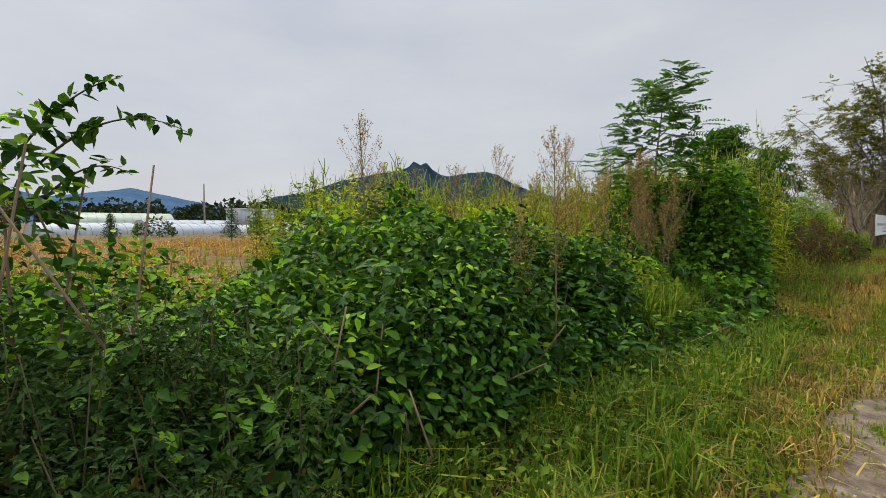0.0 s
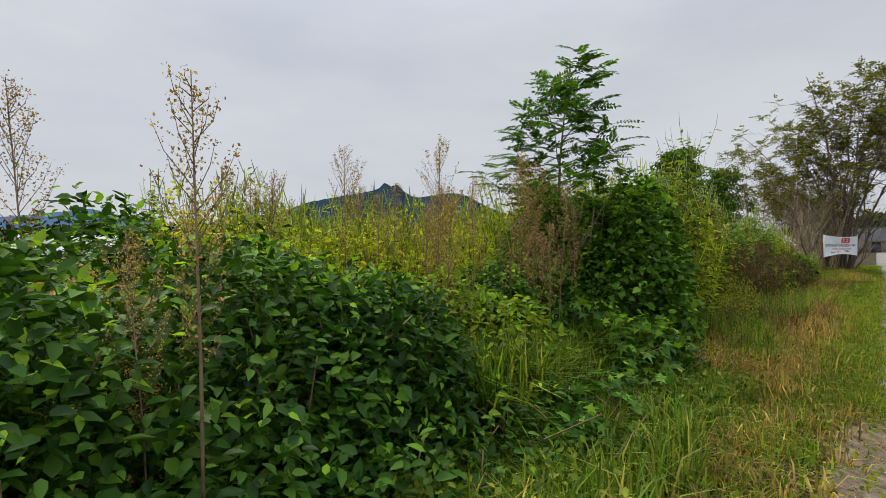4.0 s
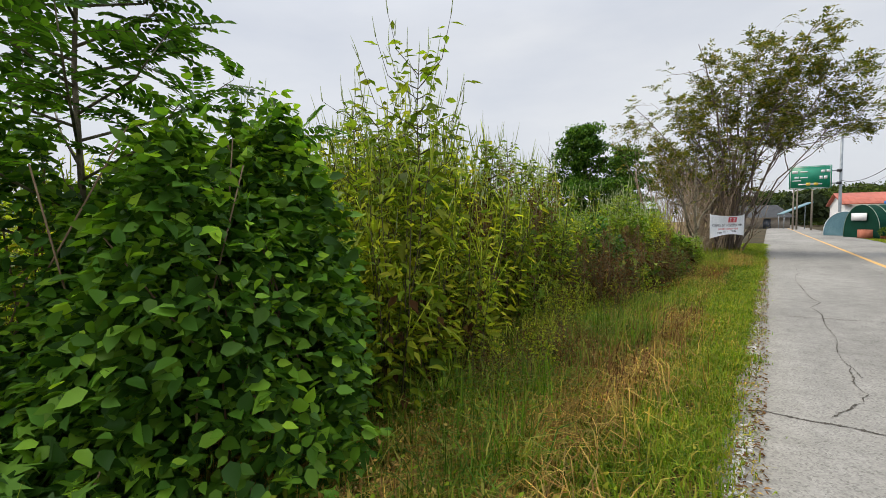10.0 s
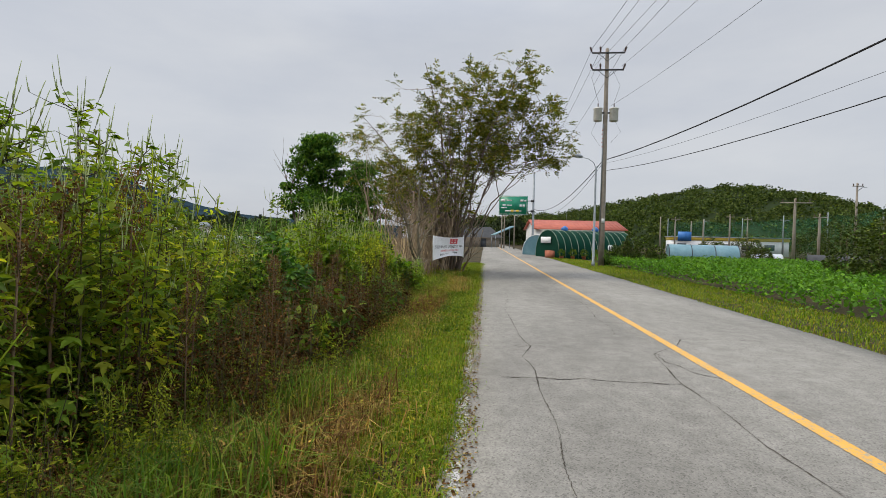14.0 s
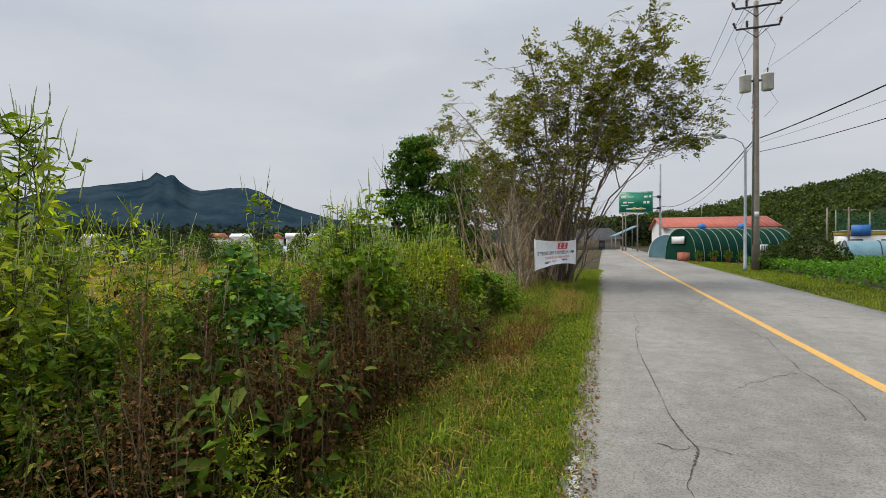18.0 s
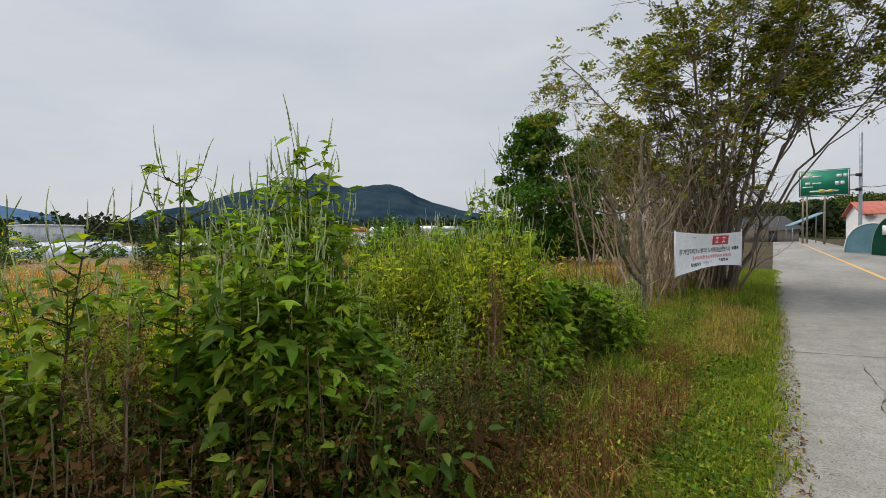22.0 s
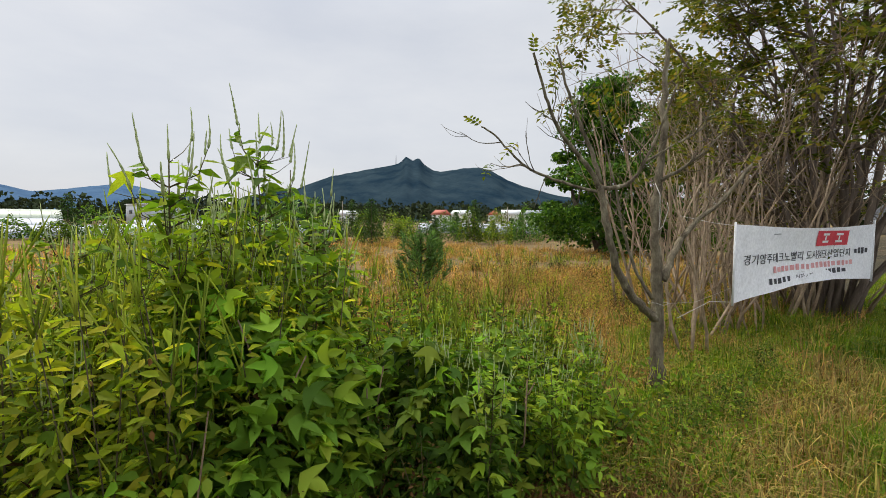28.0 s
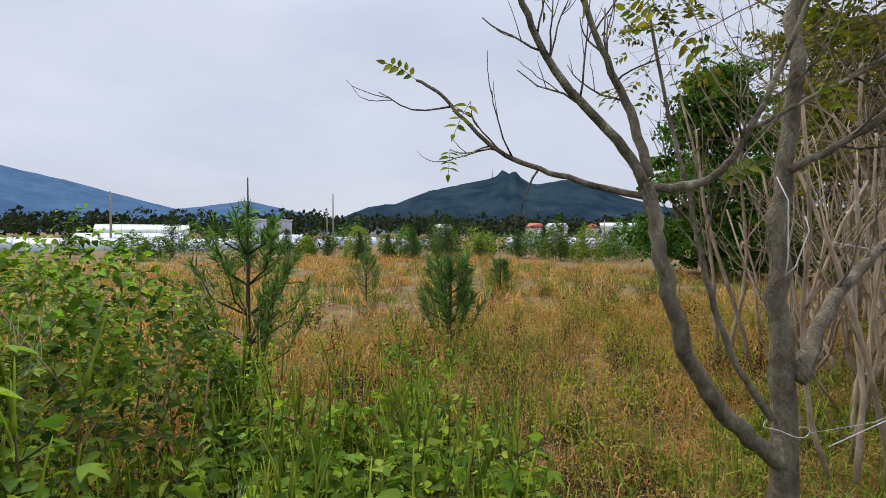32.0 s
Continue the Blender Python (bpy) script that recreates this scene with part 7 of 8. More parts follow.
# ---- banner ----
def banner():
    a, b = np.array((-1.57, 30.28)), np.array((-0.68, 34.35))
    ang = math.degrees(math.atan2(b[1] - a[1], b[0] - a[0]))
    L = float(np.hypot(*(b - a)))
    root = thing("banner", "white cloth banner with black and red Korean lettering", "banner", a[0], a[1], 0.0, ang)
    nu, nv = 40, 12
    u, v = np.meshgrid(np.linspace(0, L, nu), np.linspace(0, 1, nv), indexing="ij")

    def belly(u, v):
        return 0.05 * np.sin(np.pi * u / L) * np.sin(np.pi * v) + 0.012 * np.sin(u * 5 + 2 * v)
    zlow = 0.80 + 0.10 * np.sin(np.pi * u / L) + 0.02 * u / L
    ztop = 1.675 - 0.05 * np.sin(np.pi * u / L)

    def sheet(off):
        return np.stack([u, belly(u, v) + off, zlow + (ztop - zlow) * v], -1).reshape(-1, 3)
    i, j = np.meshgrid(np.arange(nu - 1), np.arange(nv - 1), indexing="ij")
    p = i * nv + j
    F = np.stack([p, p + nv, p + nv + 1, p + 1], -1).reshape(-1, 4)
    front, back = sheet(0.0), sheet(0.004)
    part("cloth", (np.vstack([front, back]), np.vstack([F, F[:, ::-1] + len(front)])), M_CLOTH, root)

    def line(text, x, z, size, m, stretch=1.0):
        c = bpy.data.curves.new("lettering", "FONT")
        c.body, c.size, c.extrude, c.space_character = text, size, 0.001, 1.05
        ob = new("lettering", c)
        me = bpy.data.meshes.new_from_object(ob)
        bpy.data.objects.remove(ob)
        n = len(me.vertices)
        co = np.zeros(n * 3, np.float32)
        me.vertices.foreach_get("co", co)
        co = co.reshape(-1, 3)
        X = co[:, 0] * stretch + x
        Z = co[:, 1] + z
        vv = np.clip((Z - 0.85) / 0.8, 0, 1)
        co2 = np.stack([X, belly(X, vv) - 0.006 - co[:, 2], Z], 1)
        me.vertices.foreach_set("co", co2.astype(np.float32).ravel())
        me.materials.clear()
        me.materials.append(m)
        ob = new("lettering", me)
        ob.parent = root
        return float(X.max())
    line("경기양주테크노밸리 도시첨단산업단지", 0.22, 1.22, 0.13, M_INK, 1.45)

    def print_on(name, x0, x1, z0, z1, lift, m, parent, label=""):
        """A printed patch that follows the cloth."""
        k = max(2, int((x1 - x0) / 0.12) + 1)
        X, Z = np.meshgrid(np.linspace(x0, x1, k), np.linspace(z0, z1, 3), indexing="ij")
        Y = belly(X, np.clip((Z - 0.85) / 0.8, 0, 1)) - lift
        i, j = np.meshgrid(np.arange(k - 1), np.arange(2), indexing="ij")
        q = i * 3 + j
        return part(name, (np.stack([X, Y, Z], -1).reshape(-1, 3), np.stack([q, q + 3, q + 4, q + 1], -1).reshape(-1, 4)), m, parent, label)

    def bars(x0, x1, z, h, m, seed):
        """Writing too small to read: plain bars of its size."""
        rng = np.random.default_rng(seed)
        x = x0
        while x < x1:
            w = rng.uniform(0.07, 0.12)
            print_on("lettering", x, x + w, z + h * rng.uniform(0, 0.2), z + h * rng.uniform(0.75, 1.0), 0.007, m, root)
            x += w + rng.uniform(0.03, 0.06)
    bars(3.45, 4.0, 1.23, 0.10, M_INK, 1)
    bars(0.95, 3.4, 1.08, 0.09, M_PALERED, 2)
    bars(0.82, 1.45, 0.95, 0.08, M_INK, 3)
    line("현장소장", 1.6, 0.945, 0.11, M_INK, 1.15)
    bars(2.45, 3.1, 0.98, 0.08, M_INK, 4)
    badge = print_on("badge", 2.15, 3.15, 1.38, 1.585, 0.009, M_REDINK, root, "red printed badge")
    for x in (2.36, 2.76):
        print_on("lettering", x, x + 0.2, 1.52, 1.55, 0.013, M_WHITE, badge)
        print_on("lettering", x, x + 0.2, 1.42, 1.45, 0.013, M_WHITE, badge)
        print_on("lettering", x + 0.08, x + 0.12, 1.455, 1.515, 0.013, M_WHITE, badge)
    part("crease", box(0.32, 0.003, 0.012, 0.95, float(belly(np.array(0.95), np.array(0.8))) - 0.006, 1.55), M_STEEL, root)
    part("edge_batten", tube([(0, 0.002, 0.78), (0.0, 0.0, 1.2), (0, 0.002, 1.70)], 0.012, 6), M_WHITE, root)
    part("edge_batten", tube([(L, 0.002, 0.78), (L, 0.0, 1.2), (L, 0.002, 1.74)], 0.014, 6), M_WHITE, root)
    for z in (0.82, 1.66):
        part("tie_cord", tube([(0, 0, z), (-0.35, 0.06, z + 0.03), (-0.8, 0.15, z + (0.1 if z > 1 else -0.12))], 0.003, 4), M_ROPE, root)
        part("tie_cord", tube([(L, 0, z), (L + 0.25, 0.1, z + 0.05), (L + 0.5, 0.3, z + 0.1)], 0.003, 4), M_ROPE, root)


banner()


# ---- buildings and greenhouses across the road ----
def tunnel(name, label, x, y, rz, length, width, height, film, ribs, gable=None, rib_mat=M_PALEGREEN, category="greenhouse", rib=0.035):
    """An arched tunnel greenhouse along its own x axis, ribs over the sheet."""
    root = thing(name, label, category, x, y, -0.12, rz)
    a = np.linspace(0, np.pi, 17)
    prof = np.stack([-np.cos(a) * width / 2, np.sin(a) ** 0.75 * height], 1)
    n = 13
    V = np.concatenate([np.stack([np.full(len(prof), s), prof[:, 0], prof[:, 1]], 1) for s in np.linspace(0, length, n)])
    i, j = np.meshgrid(np.arange(n - 1), np.arange(16), indexing="ij")
    p = i * 17 + j
    part("sheet", (V, np.stack([p, p + 17, p + 18, p + 1], -1).reshape(-1, 4)), film, root)
    for s, nm in ((0.0, "gable"), (length, "gable")):
        W = np.vstack([[(s, 0, 0)], np.stack([np.full(17, s), prof[:, 0], prof[:, 1]], 1)])
        part(nm, (W, np.array([(0, k, k + 1) for k in range(1, 17)])), gable or film, root)
    for s in np.linspace(0, length, ribs):
        part("rib", tube(np.stack([np.full(17, s), prof[:, 0] * 1.012, prof[:, 1] * 1.012], 1), rib, 4), rib_mat, root)
    return root


g = tunnel("shade_greenhouse", "green shade-cloth tunnel greenhouse with pale ribs", 6.3, 61.0, 22, 8.4, 4.6, 2.75, M_GREENNET, 13, rib=0.02)
part("sign_board", box(0.06, 1.9, 0.6, -0.1, 0.1, 1.5, 0.01), M_WHITE, g)
part("vent", box(0.6, 0.06, 0.8, 5.6, -2.30, 0.6, 0.01), M_WHITE, g)
for k in range(3):
    part("vent_slat", box(0.1, 0.03, 0.66, 5.42 + 0.18 * k, -2.35, 0.67), M_GLASS, g)
part("side_box", box(0.5, 1.0, 0.8, -0.6, -1.6, 0.0, 0.02), M_BRICK, g)
part("cap_vent", moved(lathe([(0.3, 0), (0.34, 0.3), (0.1, 0.5), (0.02, 0.52)], 10), 1.9, 0, 2.7), M_BLUEDARK, g)
part("cap_vent", moved(lathe([(0.3, 0), (0.34, 0.3), (0.1, 0.5), (0.02, 0.52)], 10), 5.4, 0, 2.7), M_BLUEDARK, g)
for k in range(6):
    b = thing("flower_pot", "small shrub in a pot before the greenhouse", "potted plant", 7.3 + 1.1 * k, 58.4 + 0.44 * k, -0.1)
    part("pot", lathe([(0.16, 0), (0.22, 0.3), (0.24, 0.32), (0.2, 0.3), (0.05, 0.28)], 10), M_BRICK, b)
    r = np.random.default_rng(900 + k)
    d = rand_dirs(160, r, 0.3)
    part("foliage", leaves(d * np.array([0.3, 0.3, 0.35]) * r.random((160, 1)) ** 0.4 + np.array([0, 0, 0.6]), d, d + r.normal(0, 0.5, d.shape), 0.14, DIAMOND, 0.6), M_WEED, b, kind="stuff")


def red_roof_building():
    x, y = 7.6, 84.0
    root = thing("long_building", "long white building with a red sheet-metal roof", "building", x, y, -0.1, 4)
    L, D, h, r = 12.8, 9.0, 3.5, 4.8
    part("wall", box(L, 0.2, h, L / 2, 0.1, 0), M_WHITE, root)
    part("wall", box(L, 0.2, h, L / 2, D, 0), M_WHITE, root)
    for s in (0.0, L):
        V = np.array([(s, 0, 0), (s, D, 0), (s, D, h), (s, D / 2, r - 0.1), (s, 0, h)])
        V = np.vstack([V, V + np.array([0.2 if s == 0 else -0.2, 0, 0])])
        F = [(0, 4, 1), (1, 4, 2), (2, 4, 3), (5, 6, 9), (6, 7, 9), (7, 8, 9)]
        part("gable_wall", (V, np.array(F)), M_WHITE, root)
    for y0, y1 in ((-0.4, D / 2), (D + 0.4, D / 2)):
        z0 = h - 0.15
        V = np.array([(-0.4, y0, z0), (L + 0.4, y0, z0), (L + 0.4, y1, r), (-0.4, y1, r)], float)
        V = np.vstack([V, V + np.array([0, 0, 0.12])])
        F = np.array([(0, 1, 2, 3), (4, 7, 6, 5), (0, 4, 5, 1), (1, 5, 6, 2), (2, 6, 7, 3), (3, 7, 4, 0)])
        roof = part("roof", (V, F), M_REDROOF, root)
        for k in range(22):
            f = (k + 0.5) / 22
            xs = -0.4 + f * (L + 0.8)
            part("roof_seam", tube([(xs, y0, z0 + 0.14), (xs, y1, r + 0.14)], 0.035, 4), M_REDROOF, roof)
    for k in range(4):
        w = part("window", box(1.6, 0.06, 0.9, 2.0 + 2.8 * k, -0.02, 1.7), M_WHITE, root)
        part("pane", box(0.7, 0.04, 0.76, 1.6 + 2.8 * k, -0.05, 1.77), M_GLASS, w)
        part("pane", box(0.7, 0.04, 0.76, 2.4 + 2.8 * k, -0.05, 1.77), M_GLASS, w)
    part("antenna", tube([(5.5, D / 2, r), (5.5, D / 2, r + 1.6)], 0.03, 4), M_STEEL, root)


red_roof_building()
tunnel("tarpaulin_shelter", "small shelter under a pale blue tarpaulin", 5.9, 66.5, 70, 3.5, 3.2, 2.3, M_BLUE, 4, rib_mat=M_WHITE, category="shelter")
_x, _y = polar(20.8, 50)
tunnel("blue_greenhouse", "low blue-grey tunnel greenhouse among crops", _x, _y, -14, 5.9, 3.0, 1.65, M_BLUE, 4, rib_mat=M_BLACKNET)
_x, _y = polar(28.6, 52)
tunnel("pale_shelter", "low shelter with a pale blue cover", _x, _y, -20, 2.4, 2.4, 0.95, M_FILM, 3, category="shelter")
_x, _y = polar(33.6, 40)
tunnel("black_shelter", "low shelter under a black shade sheet", _x, _y, -30, 4, 2.6, 1.15, M_BLACKNET, 4, rib_mat=M_IRON, category="shelter")


def plain_pole(name, label, x, y, h, arm=1.4, light=False):
    p = thing(name, label, "pole", x, y, -0.1)
    part("shaft", lathe([(0.13, 0), (0.10, h * 0.6), (0.075, h), (0.02, h + 0.02)], 8), M_CONCRETE, p)
    if arm:
        c = part("crossarm", box(arm, 0.07, 0.08, 0, -0.1, h - 0.35), M_CONCRETE, p)
        for s in (-1, 0, 1):
            part("insulator", moved(insulator(0.2, 0.05), s * arm * 0.42, -0.1, h - 0.27), M_PORC, c)
    if light:
        part("lamp_arm", tube([(0, 0, h * 0.9), (0.5, 0, h * 0.95), (0.9, 0, h * 0.95)], 0.03, 5), M_STEEL, p)
    return p


for az, d, h, arm, light in ((32.4, 42, 5.2, 2.2, False), (36.7, 60, 8.0, 1.0, True), (26.5, 70, 5.6, 1.0, False), (24.0, 80, 5.5, 0, True), (19.8, 75, 5.6, 0, False), (21.3, 72, 5.4, 1.2, True), (28.0, 82, 5.8, 1.0, False), (31.0, 85, 5.8, 0.9, True), (34.2, 50, 4.5, 1.2, False), (22.8, 88, 5.5, 0, False), (42, 55, 6, 1.2, False)):
    _x, _y = polar(az, d)
    plain_pole("field_pole", "slim concrete pole standing beyond the bean field", _x, _y, h, arm, light)


def net_fence():
    root = thing("net_fence", "tall green safety net between steel posts", "fence", 0, 0, 0)
    pts = [polar(a, d) for a, d in ((20.5, 92), (24, 94), (27.5, 92), (31, 84), (34.5, 76), (38.5, 66), (44, 58))]
    for (x0, y0), (x1, y1) in zip(pts, pts[1:]):
        V = np.array([(x0, y0, 0), (x1, y1, 0), (x1, y1, 5.6), ((x0 + x1) / 2, (y0 + y1) / 2, 5.35), (x0, y0, 5.6), ((x0 + x1) / 2, (y0 + y1) / 2, 0)])
        part("net_panel", (V, np.array([(0, 5, 3), (0, 3, 4), (5, 1, 2), (5, 2, 3)])), M_NET, root)
    for x, y in pts:
        part("post", moved(lathe([(0.09, -0.2), (0.07, 6.0), (0.02, 6.05)], 8), x, y, 0), M_STEEL, root)


net_fence()
_x, _y = polar(20.6, 85)
b = thing("field_clubhouse", "low building with a yellow wall band behind the net", "building", _x, _y, -0.1, -8)
part("wall", box(17, 4, 2.3, 9, 2, 0), M_WHITE, b)
part("wall_band", box(17.1, 4.1, 0.5, 9, 2, 2.3), M_YELLOW, b)
part("roof", box(17.4, 4.4, 0.15, 9, 2, 2.8, 0.03), M_STEEL, b)
part("blue_board", box(2.0, 0.1, 1.5, 2.4, -0.2, 2.2, 0.02), M_BLUEDARK, b)
for k in range(5):
    part("window", box(1.4, 0.06, 0.9, 2 + 3.2 * k, -0.03, 0.9), M_GLASS, b)


def crops():
    """Rows of bean plants beyond the far verge, one piece of stuff, and bushes at their edge."""
    rng = np.random.default_rng(700)
    P = []
    n = 120000
    row = rng.integers(0, 26, n)
    x = 8.9 + row * 0.75 + rng.normal(0, 0.3, n)
    y = rng.uniform(2, 52, n)
    keep = x < 9.0 + 1.0 * (y + 4)
    x, y = x[keep], y[keep]
    n = len(x)
    z = 0.75 * np.sqrt(rng.random(n)) + 0.14 * bumps(x, y, 0.6, 3) - 0.1
    P = np.stack([x, y, np.maximum(z, 0.0)], 1)
    geo = leaves(P, rand_dirs(n, rng, -0.1), np.array([0, 0, 1.0]) + 0.5 * rng.normal(size=(n, 3)), 0.12 * (0.6 + 0.7 * rng.random(n)), DIAMOND, 0.8)
    tagged(link_mesh("bean_field", geo[0], geo[1], M_CROP), "field of leafy green bean plants in rows", "crop", kind="stuff")


crops()
for k, (az, d, s, h) in enumerate(((17.0, 34, 0.7, 1.9), (18.4, 33, 0.8, 1.6), (19.8, 31, 0.7, 1.35), (29.5, 45, 1.1, 1.3), (38.5, 26, 1.5, 2.0), (41, 24, 1.6, 2.4), (36, 58, 2.5, 4.2), (40, 60, 3, 5.0), (45, 55, 3, 5.2), (33.5, 62, 2.0, 3.2), (16.2, 40, 1.2, 1.6), (14.8, 33.5, 0.6, 0.9), (50, 40, 2.6, 4.0), (28, 70, 2.2, 2.4), (25, 66, 2.0, 2.0))):
    _x, _y = polar(az, d)
    mound("field_shrub", "dark green shrub at the edge of the fields", _x, _y, s, s * 0.8, h, 2400 + int(900 * s), 0.09 + 0.03 * s, 720 + k, material=M_SHRUB, lumps=0.6, young=0.03, category="shrub", shape=DIAMOND, wide=0.8)


# ---- far end of the road ----
e = thing("dark_house", "low dark-roofed house where the road ends", "house", -1.5, 118, -0.1, 10)
part("wall", box(9, 5, 2.2, 0, 0, 0), M_CONCRETE, e)
V = np.array([(-5.2, -3.2, 2.1), (5.2, -3.2, 2.1), (5.2, 3.2, 2.1), (-5.2, 3.2, 2.1), (-3, 0, 4.4), (3, 0, 4.4)])
part("roof", (V, np.array([(0, 1, 5), (0, 5, 4), (1, 2, 5), (2, 3, 4), (2, 4, 5), (3, 0, 4)])), M_BLACKNET, e)
part("door", box(1.2, 0.1, 1.9, 1.0, -2.55, 0), M_GLASS, e)
for x, y, h in ((3.2, 100, 6.5), (3.7, 101, 7.5), (5.2, 96, 7.0)):
    plain_pole("far_pole", "pale pole near the far road junction", x, y, h, 0)
bl = thing("blue_canopy", "blue sloping canopy roof near the junction", "canopy", 4.0, 104, 0, 15)
V = np.array([(-2, 0, 2.4), (2, 0, 4.2), (2, 3, 4.2), (-2, 3, 2.4)])
part("roof", (np.vstack([V, V + np.array([0, 0, 0.12])]), np.array([(0, 1, 2, 3), (4, 7, 6, 5), (0, 4, 5, 1), (1, 5, 6, 2), (2, 6, 7, 3), (3, 7, 4, 0)])), M_BLUE, bl)
for x, y in ((-1.8, 0.2), (1.8, 0.2), (1.8, 2.8), (-1.8, 2.8)):
    part("post", tube([(x, y, 0), (x, y, 2.45 + 0.45 * (x + 1.8))], 0.06, 6), M_STEEL, bl)


# ---- across the meadow ----
def polar2(az, d):
    return polar(az, d, -0.94, 26.5)


for k, (az, d, rz, L, W, H) in enumerate(((-99, 60, 98, 9, 5, 1.9), (-91, 56, 93, 8, 5, 1.7), (-83, 60, 90, 7, 5, 1.8), (-76.5, 57, 86, 6, 5, 1.6), (-106, 66, 100, 9, 5, 2.0), (-116, 70, 104, 10, 5, 2.0), (-95, 74, 94, 12, 6, 2.6), (-80, 76, 90, 9, 6, 2.3), (-49, 66, 40, 9, 5, 2.0), (-42, 64, 35, 8, 5, 1.9), (-35.5, 68, 30, 9, 5, 2.1), (-64, 64, 62, 6, 5, 1.5), (-70, 70, 75, 6, 5, 1.9))):
    H *= 0.68
    _x, _y = polar2(az, d)
    tunnel("film_greenhouse", "long white plastic-film tunnel greenhouse", _x, _y, rz, L, W, H, M_FILM, 9, rib_mat=M_STEEL)
_x, _y = polar2(-93, 130)
tunnel("arched_greenhouse", "large pale arched greenhouse behind the tunnels", _x, _y, 88, 18, 12, 3.6, M_PALEGREEN, 12, rib_mat=M_STEEL)
_x, _y = polar2(-79, 118)
w = thing("warehouse", "small pale blue warehouse with a flat roof", "building", _x, _y, -0.1, 12)
part("wall", box(7.5, 9, 4.6, 0, 4, 0), M_FILM, w)
part("roof", box(7.9, 9.4, 0.25, 0, 4, 4.6, 0.04), M_WHITE, w)
part("door", box(0.1, 2.6, 3.0, 3.8, 3, 0), M_STEEL, w)
part("window", box(1.2, 0.08, 0.8, -1.5, -0.54, 2.8), M_GLASS, w)
for k, (az, d, s, roof) in enumerate(((-46, 165, 5, M_REDROOF), (-43.5, 170, 6, M_WHITE), (-37.5, 160, 6, M_WHITE), (-34.5, 165, 7, M_STEEL), (-57, 190, 6, M_WHITE), (-65, 200, 6, M_STEEL), (-39.5, 175, 5, M_REDROOF))):
    _x, _y = polar2(az, d)
    h = thing("far_house", "small distant house among the trees", "house", _x, _y, 0, 20 * k)
    part("wall", box(s, s * 0.8, 3.6, 0, 0, 0), M_WHITE, h)
    a = s * 0.56
    V = np.array([(-a, -a * 0.9, 3.5), (a, -a * 0.9, 3.5), (a, a * 0.9, 3.5), (-a, a * 0.9, 3.5), (-a, 0, 5.2), (a, 0, 5.2)])
    part("roof", (V, np.array([(0, 1, 5), (0, 5, 4), (2, 3, 4), (2, 4, 5), (0, 4, 3), (1, 2, 5), (0, 3, 2), (0, 2, 1)])), roof, h)
    part("window", box(s * 0.3, 0.1, 1.0, 0, -s * 0.4 - 0.03, 1.4), M_GLASS, h)
for az, d, hh, arm in ((-91.8, 62, 6.2, 0), (-69.9, 72, 7.6, 0), (-70.6, 73, 5.5, 0.8), (-38.2, 80, 4.0, 0), (-120, 60, 6.5, 1.0), (-58, 110, 6, 0)):
    _x, _y = polar2(az, d)
    plain_pole("meadow_pole", "weathered pole standing across the meadow", _x, _y, hh, arm)


def make_spruce(h, seed):
    rng = np.random.default_rng(seed)
    root = thing("young_spruce", "young dark green conical spruce in the meadow", "conifer", group="young spruces")
    part("trunk", tube([(0, 0, 0), (0, 0, h * 0.5), (0, 0, h)], [0.05, 0.03, 0.006], 6), M_DARKBARK, root)
    P, A = [], []
    z = 0.12 * h
    while z < h * 0.98:
        r = 0.36 * h * (1 - z / h) ** 0.85 + 0.03
        for a in np.arange(rng.uniform(0, 1), 6.28 + rng.uniform(0, 0.4), 0.62):
            m = int(6 + 20 * r)
            f = rng.random(m)
            c = np.stack([np.cos(a) * r * f, np.sin(a) * r * f, z - 0.12 * r * f + 0.05 * f * f], 1)
            P.append(c + rng.normal(0, 0.02 + 0.03 * r, (m, 3)))
            A.append(np.array([np.cos(a), np.sin(a), 0.2]) + rng.normal(0, 0.6, (m, 3)))
        z += 0.055 * h
    P, A = np.vstack(P), np.vstack(A)
    part("foliage", leaves(P, A, np.array([0, 0, 1.0]) + rng.normal(0, 0.4, P.shape), 0.13 * (0.6 + 0.7 * rng.random(len(P))), DIAMOND, 0.35), M_SPRUCE, root, kind="stuff")
    return root


SPR = [make_spruce(h, 800 + i) for i, h in enumerate((2.0, 2.6, 3.2))]
grow(SPR, [(*polar2(az, d), s, 40 * k) for k, (az, d, s) in enumerate(((-66.8, 30, 0.95), (-60.5, 31, 0.9), (-56.3, 30, 1.0), (-63.5, 34, 0.9), (-75, 30, 0.8), (-79.5, 24, 0.9), (-52.5, 36, 0.9), (-48, 36, 0.85), (-43, 34, 1.05), (-40.5, 36, 0.9), (-37, 38, 0.9), (-86.5, 40, 1.1), (-70.5, 36, 0.8), (-95, 42, 1.0), (-104, 36, 0.9), (-72.5, 44, 1.0), (-45, 44, 1.0), (-58, 40, 1.1), (-110, 44, 1)))])


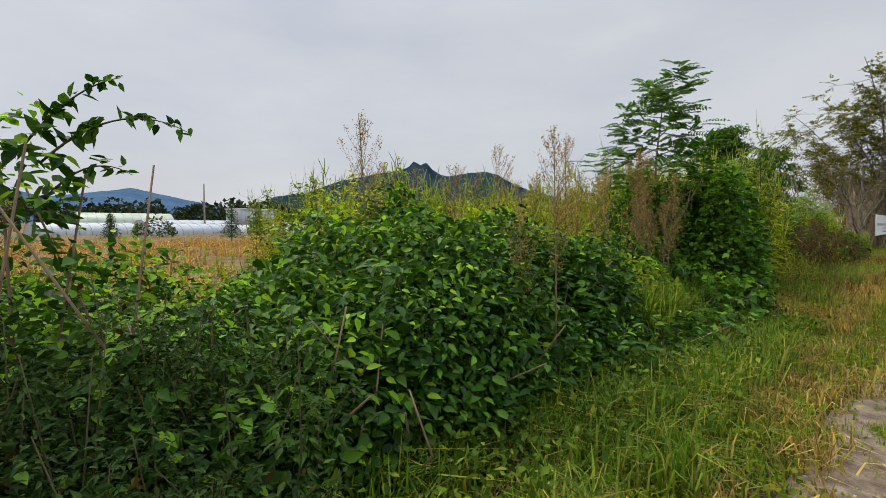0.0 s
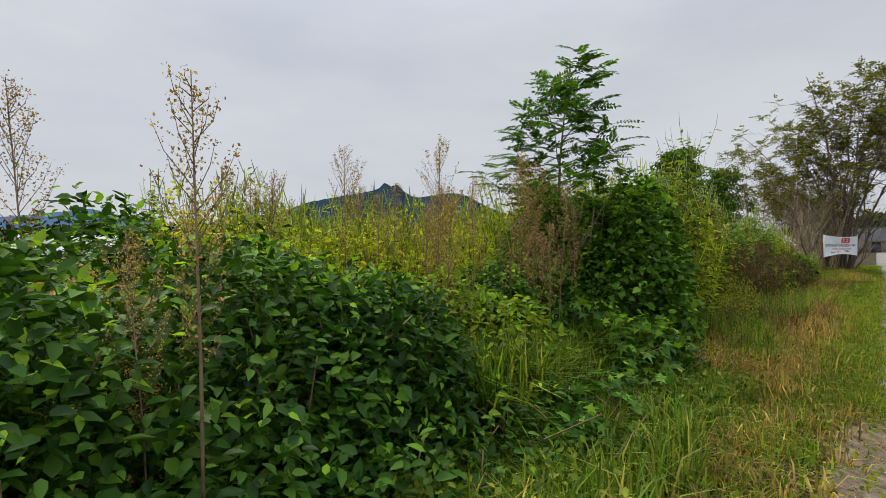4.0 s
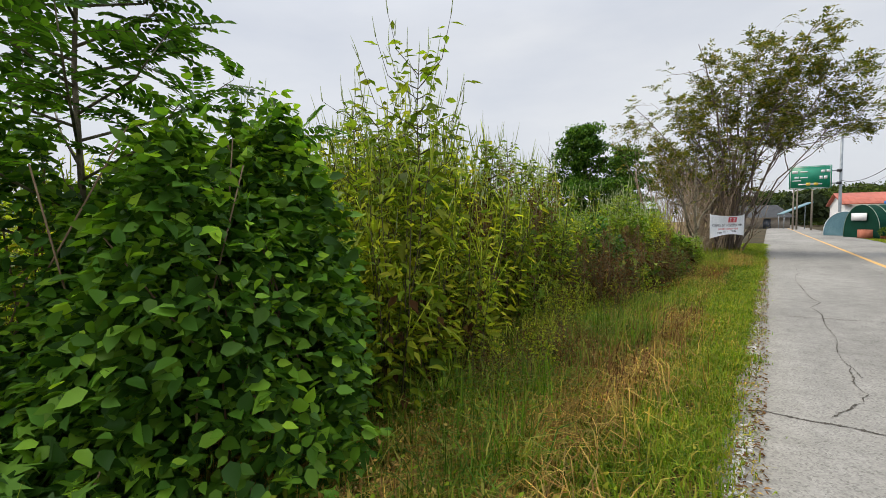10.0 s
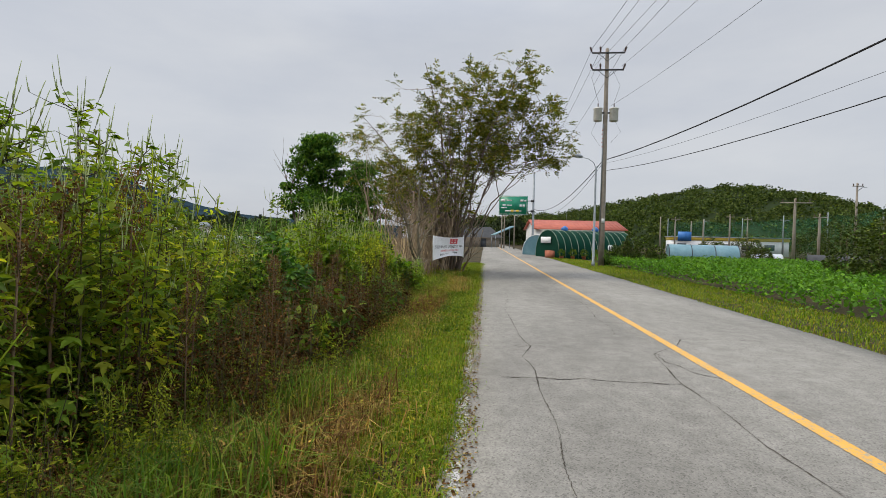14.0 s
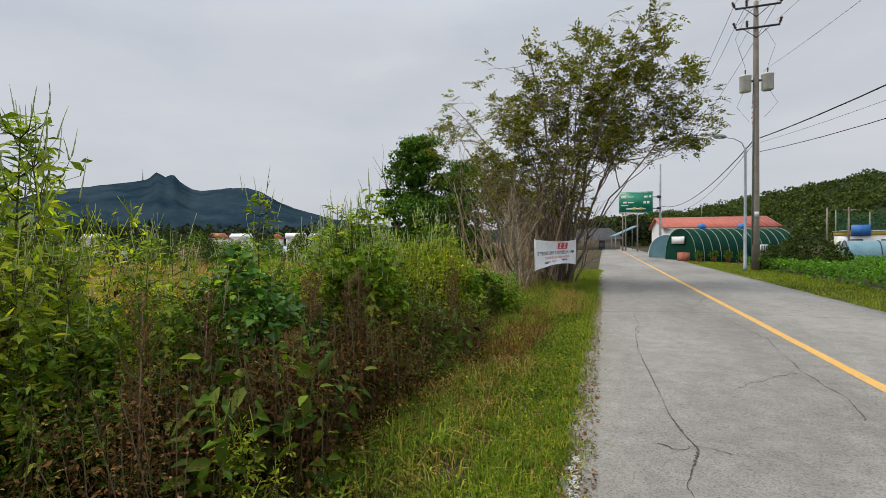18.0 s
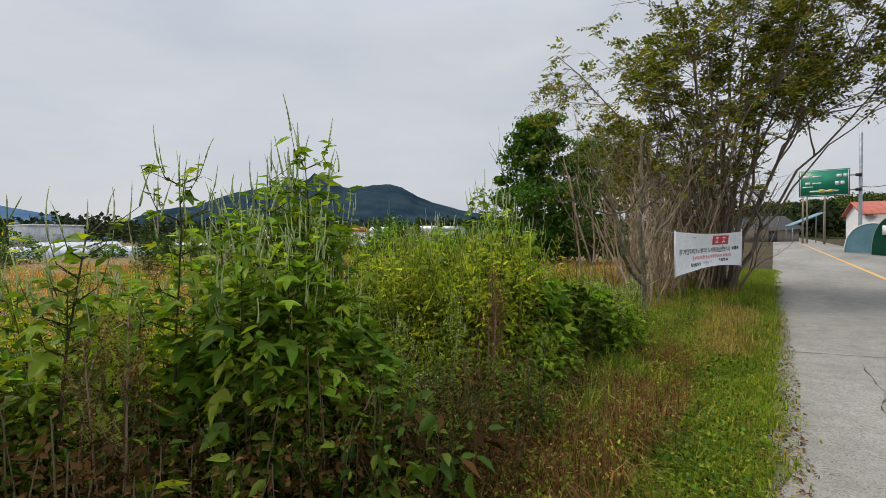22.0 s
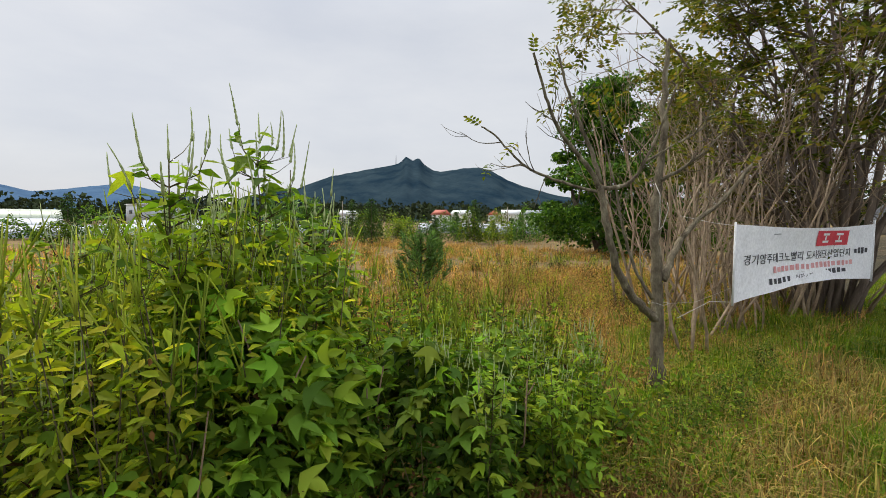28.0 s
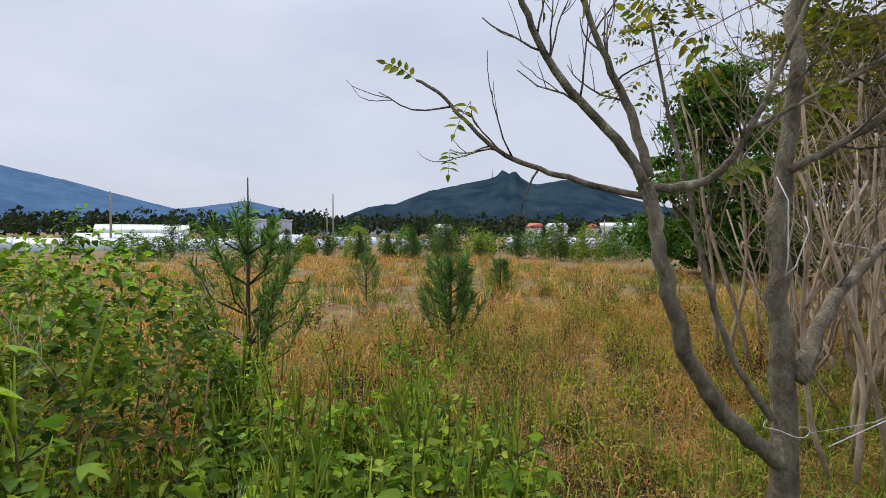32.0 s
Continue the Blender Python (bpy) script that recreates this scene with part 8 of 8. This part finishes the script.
for k, (az, d, q, h) in enumerate(((-67, 33, 0.95, 2.0), (-61.3, 34, 1.0, 2.1), (-56.6, 32, 1.05, 2.5), (-52.5, 35, 1.2, 2.1), (-46.5, 36, 1.1, 1.8), (-43.6, 33, 0.9, 2.1), (-40.1, 32, 1.1, 1.8), (-36.4, 34, 1.3, 2.2), (-88, 36, 1.1, 1.5), (-73, 38, 0.8, 1.4))):
    _x, _y = polar2(az, d)
    mound("meadow_bush", "bushy green young tree at the meadow's edge", _x, _y, q, q, h, 2200, 0.14, 790 + k, material=(M_RAG, M_DARKTREE, M_WEED)[k % 3], lumps=0.6, young=0.12, category="bush", shape=DIAMOND, wide=0.7)


def make_pine(h, seed):
    """A young pine: whorls of upswept branches, long soft needles, bare leading shoots."""
    rng = np.random.default_rng(seed)
    root = thing("young_pine", "young pine with soft needles and tall leading shoots", "conifer", group="young pines")
    tubes, P, A = [tube([(0, 0, 0), (0.02, 0, h * 0.5), (0, 0.01, h)], [0.03, 0.02, 0.006], 6)], [], []
    for z in np.linspace(0.12 * h, 0.66 * h, 5):
        for a in np.arange(0, 6.28, 1.25) + rng.uniform(0, 1):
            L = 0.36 * h * (1.0 - 0.75 * z / h) * rng.uniform(0.7, 1.2)
            t = np.array([np.cos(a) * L * 0.95, np.sin(a) * L * 0.95, z + 1.05 * L])
            mid = np.array([t[0] * 0.65, t[1] * 0.65, z + 0.35 * L])
            tubes.append(tube([(0, 0, z), mid, t], [0.012, 0.008, 0.003], 4))
            m = 55
            f = rng.uniform(0.35, 0.97, (m, 1))
            P.append((1 - f) ** 2 * np.array([0, 0, z]) + 2 * f * (1 - f) * mid + f * f * t)
            A.append((1 - f) * (mid - np.array([0, 0, z])) / L + f * (t - mid) / L * 1.5 + rng.normal(0, 0.6, (m, 3)))
    m = 200
    f = rng.uniform(0.62, 0.86, (m, 1))
    P.append(np.array([0, 0, h]) * f + rng.normal(0, 0.006, (m, 3)))
    A.append(np.array([0, 0, 0.6]) + rng.normal(0, 0.6, (m, 3)))
    P, A = np.vstack(P), np.vstack(A)
    part("trunk", join(tubes), M_STEM, root)
    part("foliage", leaves(P, A, rng.normal(size=P.shape), 0.15 * (0.7 + 0.5 * rng.random(len(P))), DIAMOND, 0.035), M_PINE, root, kind="stuff")
    return root


PINE = [make_pine(2.2, 850), make_pine(1.35, 851)]
grow(PINE, [(*polar2(-79, 5.6), 1.12, 0), (*polar2(-56, 7.6), 1.25, 60), (*polar2(-66, 13), 0.7, 10), (*polar2(-50, 15), 0.9, 40)])

for k, (az, d, s, h) in enumerate(((-84, 46, 1.6, 2.2), (-72, 48, 2.0, 1.9), (-68, 46, 1.8, 2.6), (-62, 44, 2.2, 2.0), (-54, 46, 2.4, 2.6), (-50, 44, 1.8, 1.7), (-45.5, 48, 2.2, 2.2), (-40, 46, 2.6, 2.4), (-36, 42, 2.0, 2.2), (-90, 50, 1.4, 1.5), (-102, 50, 1.8, 1.6), (-33, 40, 2.2, 2.6), (-76, 52, 1.5, 1.2), (-58, 50, 2.0, 1.6))):
    _x, _y = polar2(az, d)
    mound("meadow_bush", "dark green bush at the meadow's far edge", _x, _y, s, s, h, 1300, 0.2, 760 + k, material=(M_DARKTREE, M_SHRUB, M_VINE)[k % 3], lumps=0.55, young=0.05, category="bush", shape=DIAMOND, wide=0.8)
